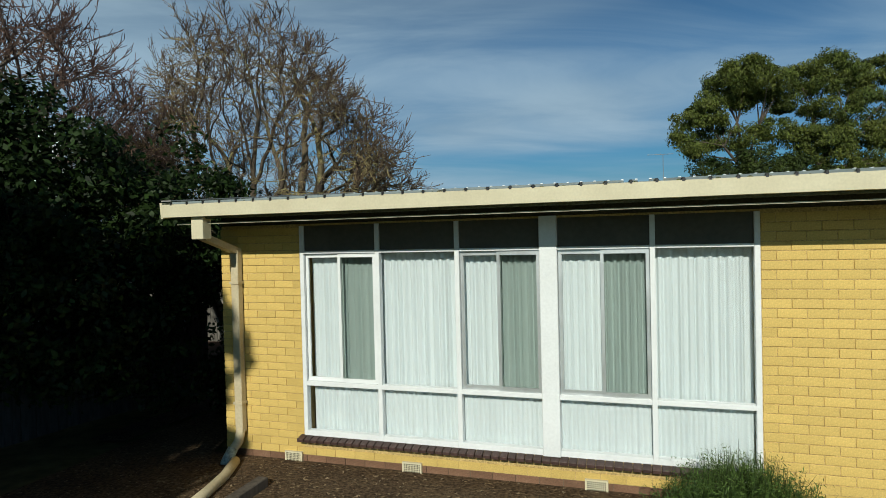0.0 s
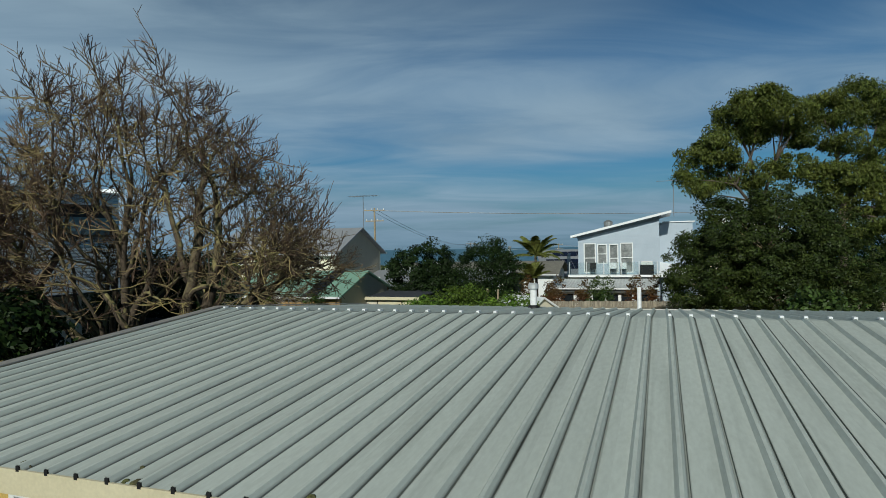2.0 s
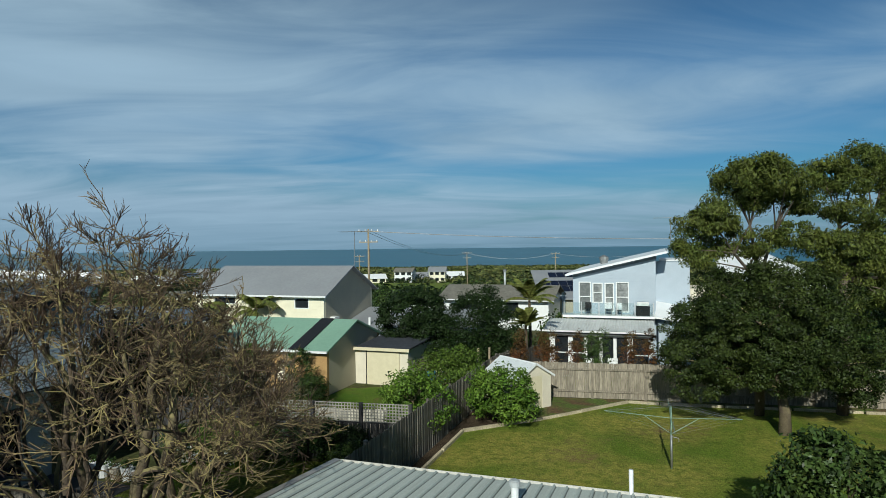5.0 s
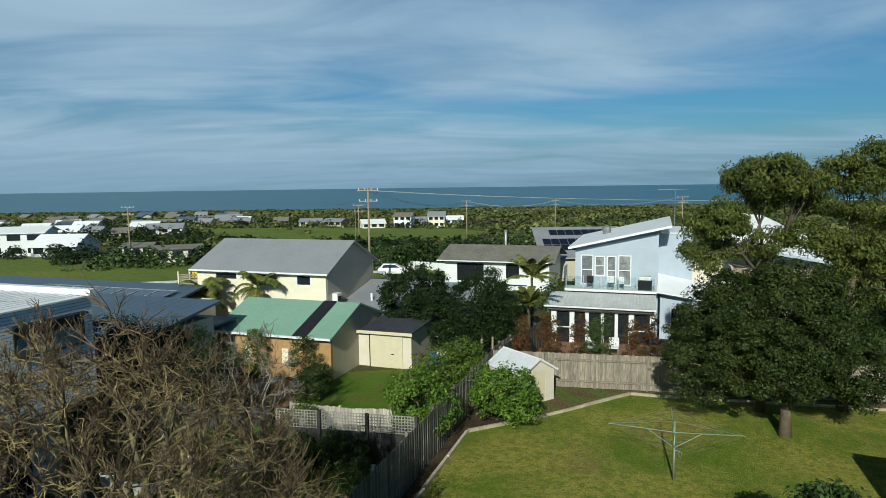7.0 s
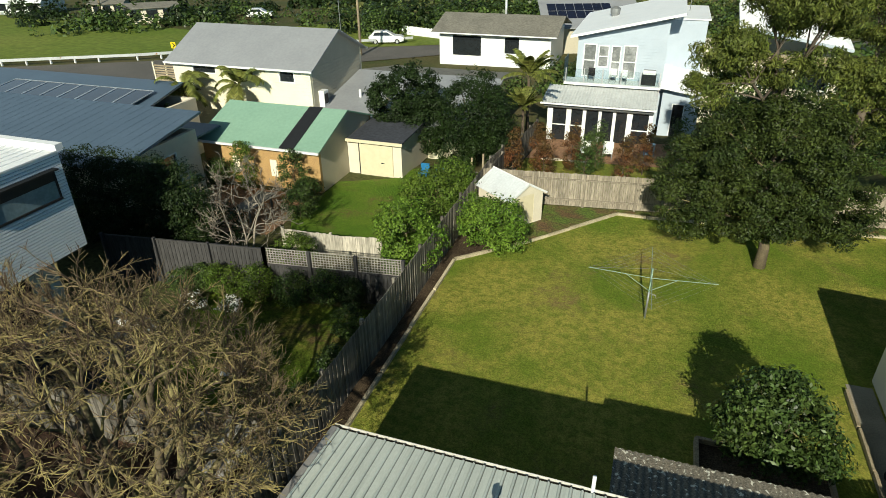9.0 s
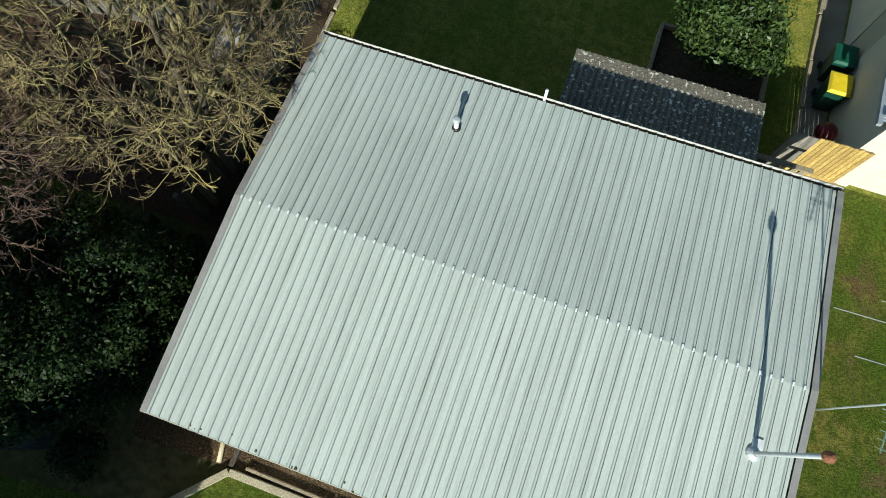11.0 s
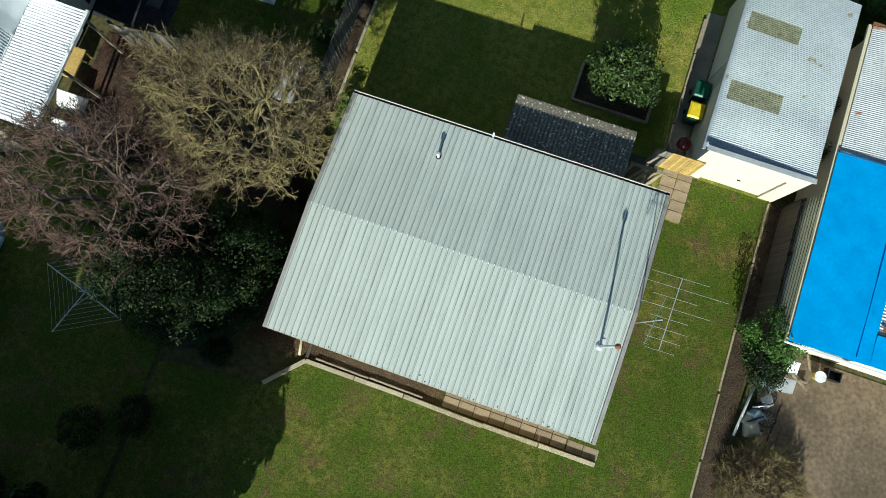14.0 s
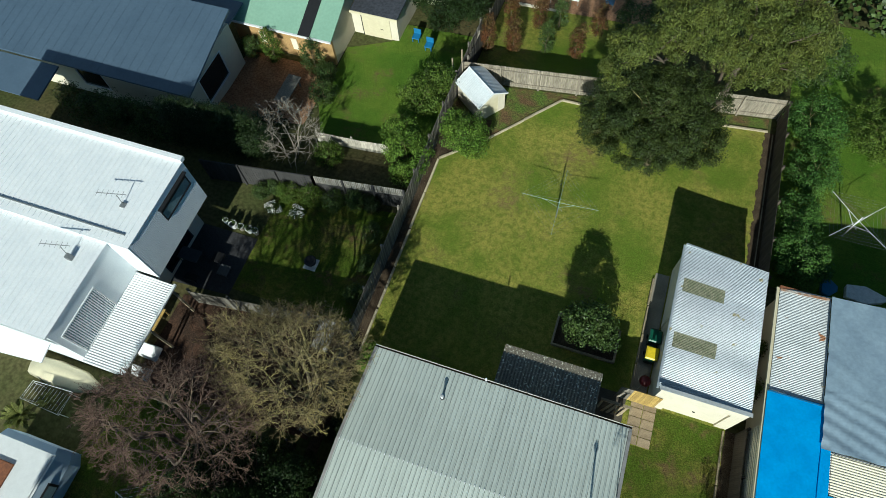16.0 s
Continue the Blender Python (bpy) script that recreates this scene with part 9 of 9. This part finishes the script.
wn = part("window", Geo().box(-16.40, -16.33, 2.4, 4.0, 1.5, 2.2), DARKMETAL, cv)
part("pane", Geo().box(-16.36, -16.325, 2.5, 3.9, 1.56, 2.14), PANE_TEAL, wn)
for y in (2.0, 2.8):
    part("wheel", Geo().tube([(-16.6, y, 0.62), (-16.4, y, 0.62)], 0.32, 14), RUBBER, cv)
bt = thing("upturned_boat", (-19.6, 8.35, 0.3), "cream upturned dinghy beside the white house", "boat")
prof = lambda x, w, h: [(x, 8.35 - w, 0.35), (x, 8.35 + w, 0.35), (x, 8.35 + w * 0.8, 0.35 + h * 0.7), (x, 8.35, 0.35 + h), (x, 8.35 - w * 0.8, 0.35 + h * 0.7)]
part("hull", Geo().rings([prof(-21.6, 0.5, 0.45), prof(-20.4, 0.62, 0.6), prof(-18.8, 0.55, 0.55), prof(-17.5, 0.08, 0.35)]), CREAM, bt, smooth=True)
rk = thing("drying_rack", (-19.5, 7.1, 0.3), "white wire clothes rack", "rack")
for k in range(12):
    part("wire", Geo().tube([(-20.6 + k * 0.19, 6.7, 1.2), (-20.5 + k * 0.19, 7.6, 1.2)], 0.008, 4), PLASTIC_W, rk)
part("frame", Geo().tube([(-20.7, 6.7, 1.2), (-20.6, 7.62, 1.2), (-18.4, 7.75, 1.2), (-18.4, 6.6, 1.2), (-20.7, 6.7, 1.2)], 0.015, 5), PLASTIC_W, rk)
for x, y in ((-20.6, 6.75), (-20.5, 7.55), (-18.5, 7.65), (-18.5, 6.65)):
    part("leg", Geo().tube([(x, y, 0.3), (x, y, 1.2)], 0.014, 5), PLASTIC_W, rk)
# terrace pots and seats
for k, (x, y, r) in enumerate([(-15.8, 18.7, 0.22), (-15.3, 18.7, 0.18), (-14.8, 18.7, 0.2), (-14.4, 18.7, 0.18), (-16.3, 18.8, 0.15)]):
    p = thing("plant_pot", (x, y, 0.03), "round pot with a white rim on the dark terrace", "plant pot", group="pots on the terrace")
    part("pot", Geo().rings([ring(x, y, 0.03, r * 0.7), ring(x, y, 0.4, r)]), (WHITE, CONCRETE)[k % 2], p)
    part("rim", Geo().rings([ring(x, y, 0.4, r * 1.08), ring(x, y, 0.45, r * 1.08), ring(x, y, 0.45, r * 0.8), ring(x, y, 0.38, r * 0.8)]), WHITE, p)
    foliage("leaves", [(x, y, 0.5, r, r, 0.15)], 160, 0.09, 0.04, LEAF_BUSH, p, 300 + k, clump=0.1, per=20)
DARK_SEAT = mat("charcoal_top", (0.085, 0.088, 0.092), rough=0.6, scale=4, fine=30)
for k, (x, y, w, d, h) in enumerate([(-17.0, 16.2, 1.2, 0.7, 0.7), (-15.6, 16.6, 0.6, 0.6, 0.45), (-14.9, 16.0, 0.6, 0.6, 0.45), (-16.4, 15.1, 0.7, 0.4, 0.5)]):
    b = thing("terrace_table" if k == 0 else "garden_stool", (x, y, 0.03), "dark outdoor table on the paved terrace" if k == 0 else "dark outdoor seat on the terrace", "table" if k == 0 else "stool")
    part("top", Geo().box(x - w / 2, x + w / 2, y - d / 2, y + d / 2, h - 0.05, h), DARKMETAL if k % 2 else DARK_SEAT, b, bevel=0.01)
    for dx in (-w / 2 + 0.05, w / 2 - 0.05):
        for dy in (-d / 2 + 0.05, d / 2 - 0.05):
            part("leg", Geo().box(x + dx - 0.02, x + dx + 0.02, y + dy - 0.02, y + dy + 0.02, 0.03, h - 0.05), DARKMETAL, b)
fp = thing("fire_bowl", (-10.7, 17.9, 0.02), "black fire bowl on a white square slab", "fire bowl")
part("slab", Geo().box(-11.05, -10.35, 17.55, 18.25, 0.02, 0.08), WHITE, fp, bevel=0.01)
part("bowl", Geo().rings([ring(-10.7, 17.95, 0.1, 0.1), ring(-10.7, 17.95, 0.2, 0.28), ring(-10.7, 17.95, 0.38, 0.33), ring(-10.7, 17.95, 0.38, 0.28), ring(-10.7, 17.95, 0.25, 0.2)]), DARKMETAL, fp, smooth=True)
sb = thing("side_table", (-16.9, 12.4, 0.2), "small timber bench by the white house", "bench")
part("top", Geo().box(-17.3, -16.6, 11.7, 13.0, 0.6, 0.66), YTIMBER, sb, bevel=0.01)
for x in (-17.25, -16.65):
    for y in (11.8, 12.9):
        part("leg", Geo().box(x - 0.03, x + 0.03, y - 0.03, y + 0.03, 0.1, 0.6), YTIMBER, sb)
for k, (x, y, s) in enumerate([(-16.4, 10.8, 0.55), (-16.2, 9.7, 0.45)]):
    q = thing("covered_chair", (x, y, 0.2), "garden chair under a white cover", "chair", group="covered chairs")
    part("cover", Geo().rings([[(x - s, y - s * 0.6, 0.2), (x + s, y - s * 0.7, 0.2), (x + s * 0.9, y + s * 0.7, 0.2), (x - s, y + s * 0.6, 0.2)], [(x - s * 0.8, y - s * 0.5, 0.6), (x + s * 0.7, y - s * 0.5, 0.55), (x + s * 0.7, y + s * 0.5, 0.9), (x - s * 0.8, y + s * 0.5, 0.95)]]), PLASTIC_W, q, bevel=0.03)
# lichened sheet lying over a lean-to by the fence
solo("lean_to_sheet", iron(-8.45, -7.55, 13.4, 14.95, lambda x, y: 1.15 + (y - 13.4) * 0.1, along="y", pitch=0.15, amp=0.02), mat("lichened_sheet", (0.42, 0.40, 0.38), (0.30, 0.28, 0.26), rough=0.9, scale=3, fine=20, fine_var=0.4), "pale lichened sheet roof over a small lean-to", "lean-to", bevel=0)
lt = thing("timber_stand", (-8.0, 14.2, 0), "rough timber stand holding the small lean-to roof", "stand")
for x in (-8.4, -7.6):
    for y in (13.5, 14.85):
        part("post", Geo().box(x - 0.04, x + 0.04, y - 0.04, y + 0.04, -0.1, 1.13 + (y - 13.4) * 0.1), TIMBER, lt)
# courtyard bench and blue child chairs
ct = thing("courtyard_table", (-17.1, 28.5, -0.3), "long pale outdoor table in the courtyard", "table")
zc = ground_z(-17, 28.5) + 0.03
part("top", Geo().box(-17.55, -16.65, 27.4, 29.6, zc + 0.68, zc + 0.74), CONCRETE, ct, bevel=0.01)
for x in (-17.4, -16.8):
    for y in (27.6, 29.4):
        part("leg", Geo().box(x - 0.04, x + 0.04, y - 0.04, y + 0.04, zc, zc + 0.68), CONCRETE, ct)
for k, (x, y) in enumerate([(-11.0, 35.3), (-9.9, 34.7)]):
    z = ground_z(x, y) + 0.03
    c = thing("blue_chair", (x, y, z), "small blue plastic chair on the grass", "chair", group="blue chairs")
    part("seat", Geo().box(x - 0.25, x + 0.25, y - 0.25, y + 0.25, z + 0.3, z + 0.36), PLASTIC_B, c, bevel=0.01)
    part("back", Geo().box(x - 0.25, x + 0.25, y + 0.22, y + 0.28, z + 0.36, z + 0.75), PLASTIC_B, c, bevel=0.01)
    for dx in (-0.2, 0.2):
        for dy in (-0.2, 0.2):
            part("leg", Geo().box(x + dx - 0.025, x + dx + 0.025, y + dy - 0.025, y + dy + 0.025, z, z + 0.3), PLASTIC_B, c)
# timber poles by the shed
for k, (x, y, h) in enumerate([(-7.35, 32.0, 2.3), (-7.05, 32.9, 2.2)]):
    solo("timber_stake", Geo().tube([(x, y, -0.2), (x + 0.03, y, h)], 0.05, 8), TIMBER, "weathered timber stake by the shed", "stake", group="stakes by the shed")
# junk by the driveway
rng = random.Random(31)
for k in range(7):
    x, y = 12.45 + rng.random() * 0.9, 7.4 + rng.random() * 2.6
    s = rng.uniform(0.18, 0.4)
    a = rng.uniform(0, 3)
    pts = lambda q, z: [(x + q * math.cos(a + i * 1.57) * (1 + 0.25 * math.sin(k + i)), y + q * math.sin(a + i * 1.57), z) for i in range(4)]
    solo("junk_sack", Geo().rings([pts(s, 0.3), pts(s * 1.1, 0.3 + s * 0.6), pts(s * 0.6, 0.3 + s)]), (WB_GREY, DARKMETAL, TARP_G, PLASTIC_W)[k % 4], "crumpled sack in the pile by the drive", "sack", group="junk by the driveway", bevel=0.03)
for k, (xa, ya, xb, yb) in enumerate([(12.05, 7.0, 12.25, 8.9), (12.7, 7.3, 12.9, 9.4), (12.5, 7.4, 12.95, 7.5), (13.15, 6.6, 13.3, 8.6), (13.4, 6.5, 13.5, 7.7), (12.4, 8.2, 13.0, 8.5), (12.3, 7.6, 12.8, 8.0)]):
    solo("metal_tube", Geo().tube([(xa, ya, 0.42 + 0.02 * k), (xb, yb, 0.55 + 0.02 * k)], 0.05 if k == 0 else 0.028, 8), (PLASTIC_W, ALU, DARKMETAL, DARKMETAL, RUST, ALU, DARKMETAL)[k], "loose metal tube lying on the pile", "tube", group="junk by the driveway", smooth=True)
for k, (x, y, w, d, tilt_, m, label) in enumerate([(13.2, 10.0, 0.7, 0.55, 0.12, WHITE_C, "white offcut of wallboard on the junk pile"), (13.15, 9.3, 0.75, 0.6, 0.2, GALV_W, "bent grey metal sheet on the junk pile")]):
    solo("loose_sheet", Geo().slab([(x - w / 2, y - d / 2, 0.55), (x + w / 2, y - d / 2 + 0.1, 0.55 + tilt_), (x + w / 2, y + d / 2, 0.62 + tilt_), (x - w / 2 + 0.1, y + d / 2, 0.6)], 0.03), m, label, "sheet", group="junk by the driveway")
bx_ = thing("yellow_tub", (14.4, 10.05, 0.33), "small yellow plastic tub beside the house wall", "tub")
part("body", Geo().rings([ring(14.4, 10.05, 0.33, 0.15), ring(14.4, 10.05, 0.62, 0.2)]), BIN_Y, bx_)
part("rim", Geo().rings([ring(14.4, 10.05, 0.60, 0.215), ring(14.4, 10.05, 0.64, 0.215)]), PLASTIC_W, bx_)
dc = thing("dark_crate", (14.85, 10.25, 0.33), "dark open crate beside the house wall", "crate")
for x0, x1, y0, y1 in ((14.6, 15.1, 10.05, 10.09), (14.6, 15.1, 10.41, 10.45), (14.6, 14.64, 10.09, 10.41), (15.06, 15.1, 10.09, 10.41)):
    part("side", Geo().box(x0, x1, y0, y1, 0.34, 0.68), DARKMETAL, dc)
part("bottom", Geo().box(14.64, 15.06, 10.09, 10.41, 0.34, 0.37), DARKMETAL, dc)
for k, (x, y, r) in enumerate([(12.75, 8.75, 0.3), (12.95, 7.95, 0.28)]):
    wl = thing("bicycle_wheel", (x, y, 0.45), "old spoked wheel lying on the junk pile", "wheel", group="junk by the driveway")
    pts = [(x + r * math.cos(a), y + r * math.sin(a), 0.60 + 0.1 * math.cos(a)) for a in np.linspace(0, 2 * math.pi, 25)]
    part("tyre", Geo().tube(pts, 0.02, 6, caps=False), RUBBER, wl)
    for a in np.linspace(0, math.pi, 6, endpoint=False):
        part("spoke", Geo().tube([(x + r * math.cos(a), y + r * math.sin(a), 0.60 + 0.1 * math.cos(a)), (x - r * math.cos(a), y - r * math.sin(a), 0.60 - 0.1 * math.cos(a))], 0.004, 4), ALU, wl)
for k in range(6):
    a = rng.uniform(0, 3)
    x, y, L = 13.5 + rng.uniform(0, 0.7), 9.9 + rng.uniform(-0.5, 0.3), rng.uniform(0.25, 0.6)
    solo("timber_offcut", Geo().beam((x, y, 0.352 + 0.012 * k), (x + L * math.cos(a), y + L * math.sin(a), 0.352 + 0.012 * k), 0.08, 0.03), TIMBER, "short timber offcut in the pile by the drive", "timber", group="junk by the driveway")
for k, (x, y) in enumerate([(15.1, 24.6), (16.8, 24.7)]):
    z = 0.03
    b = thing("dinghy" if k else "child_seat", (x, y, z), "small white dinghy on the grass" if k else "pale blue plastic child seat on the grass", "boat" if k else "seat")
    L = 0.9 if k else 0.35
    pr = lambda xx, w, h: [(xx, y - w, z + 0.1), (xx, y + w, z + 0.1), (xx, y + w * 1.2, z + h), (xx, y - w * 1.2, z + h)]
    part("hull", Geo().rings([pr(x - L, 0.3, 0.4), pr(x, 0.42, 0.42), pr(x + L, 0.12, 0.5)]), PLASTIC_W if k else PLASTIC_B, b, bevel=0.02)
# dry leaves and pale scraps on the front bed
g = Geo()
for k in range(260):
    x, y = rng.uniform(-4.6, 1.4), rng.uniform(4.6, 5.95)
    a, s = rng.uniform(0, 6.3), rng.uniform(0.008, 0.028)
    z = ground_z(x, y) + 0.045
    g.poly([(x + s * math.cos(a), y + s * math.sin(a), z), (x - 0.4 * s * math.sin(a), y + 0.4 * s * math.cos(a), z + s * 0.5), (x - s * math.cos(a), y - s * math.sin(a), z), (x + 0.4 * s * math.sin(a), y - 0.4 * s * math.cos(a), z + s * 0.2)])
solo("leaf_litter", g, mat("dry_leaves", (0.13, 0.09, 0.05), (0.22, 0.17, 0.11), rough=0.9, isl=0.5, scale=9), "dry leaves and bark scraps on the bed", "leaf litter", kind="stuff")

# ---- brickwork: bricks on shared meshes, laid last ----
BL, BH, CL, CH = 0.234, 0.0775, 0.240, 0.086
full = {m: mesh_from("brick", Geo().box(-BL / 2, BL / 2, 0, 0.05, -BH / 2, BH / 2), m, bevel=0.003) for m in (BRICK_Y, BRICK_B)}
half = {m: mesh_from("brick", Geo().box(-BL / 4 + 0.002, BL / 4 - 0.002, 0, 0.05, -BH / 2, BH / 2), m, bevel=0.003) for m in (BRICK_Y, BRICK_B)}
rng = random.Random(2)
rest_y, rest_b = Geo(), Geo()


def in_window(xa, xb, za, zb):
    return xb > WIN[0] and xa < WIN[1] and zb > WIN[2] - 0.09 and za < WIN[3]


def lay(xa, xb, z, m, wall, single):
    w = xb - xa
    if w < 0.05:
        return
    y = WY0 + rng.uniform(-0.002, 0.002)
    if single and abs(w - BL) < 0.004:
        piece("brick", full[m], wall, ((xa + xb) / 2, y, z + BH / 2))
    elif single and abs(w - (BL / 2 - 0.004)) < 0.006:
        piece("brick", half[m], wall, ((xa + xb) / 2, y, z + BH / 2))
    else:
        (rest_y if m is BRICK_Y else rest_b).box(xa, xb, y, y + 0.05, z, z + BH)


courses = 34
for c in range(courses):
    z = 0.065 + c * CH
    if z + BH > 3.02:
        break
    m, wall = (BRICK_B, plinth) if z < 0.36 else (BRICK_Y, front_wall)
    x = WX0 - (CL / 2 if c % 2 else 0)
    while x < WX1:
        xa, xb = max(x, WX0), min(x + BL, WX1)
        single = (-4.8 < xa < -3.5 and 0.5 < z < 2.9) or (1.0 < xa < 2.75 and 0.5 < z < 2.9) or (m is BRICK_B and -4 < xa < -1)
        if in_window(xa, xb, z, z + BH):
            if xa < WIN[0] - 0.02:
                lay(xa, WIN[0] - 0.008, z, m, wall, False)
            if xb > WIN[1] + 0.02:
                lay(WIN[1] + 0.008, xb, z, m, wall, False)
        else:
            lay(xa, xb, z, m, wall, single)
        x += CL
part("brick_run", rest_y, BRICK_Y, front_wall, kind="stuff")
part("brick_run", rest_b, BRICK_B, plinth, kind="stuff")
sill = part("sill", Geo().box(WIN[0] - 0.05, WIN[1] + 0.05, 5.945, 6.08, 0.575, 0.612), MORTAR_B, house, "sloping dark brown brick sill")
sb_ = mesh_from("sill_brick", Geo().box(-0.038, 0.038, -0.065, 0.075, -0.020, 0.018), BRICK_D, bevel=0.004)
n = int((WIN[1] - WIN[0] + 0.12) / 0.086)
for k in range(n):
    ob = piece("sill_brick", sb_, sill, (WIN[0] - 0.05 + (k + 0.5) * 0.086, 5.955, 0.608))
    ob.rotation_euler = (radians(12), 0, 0)
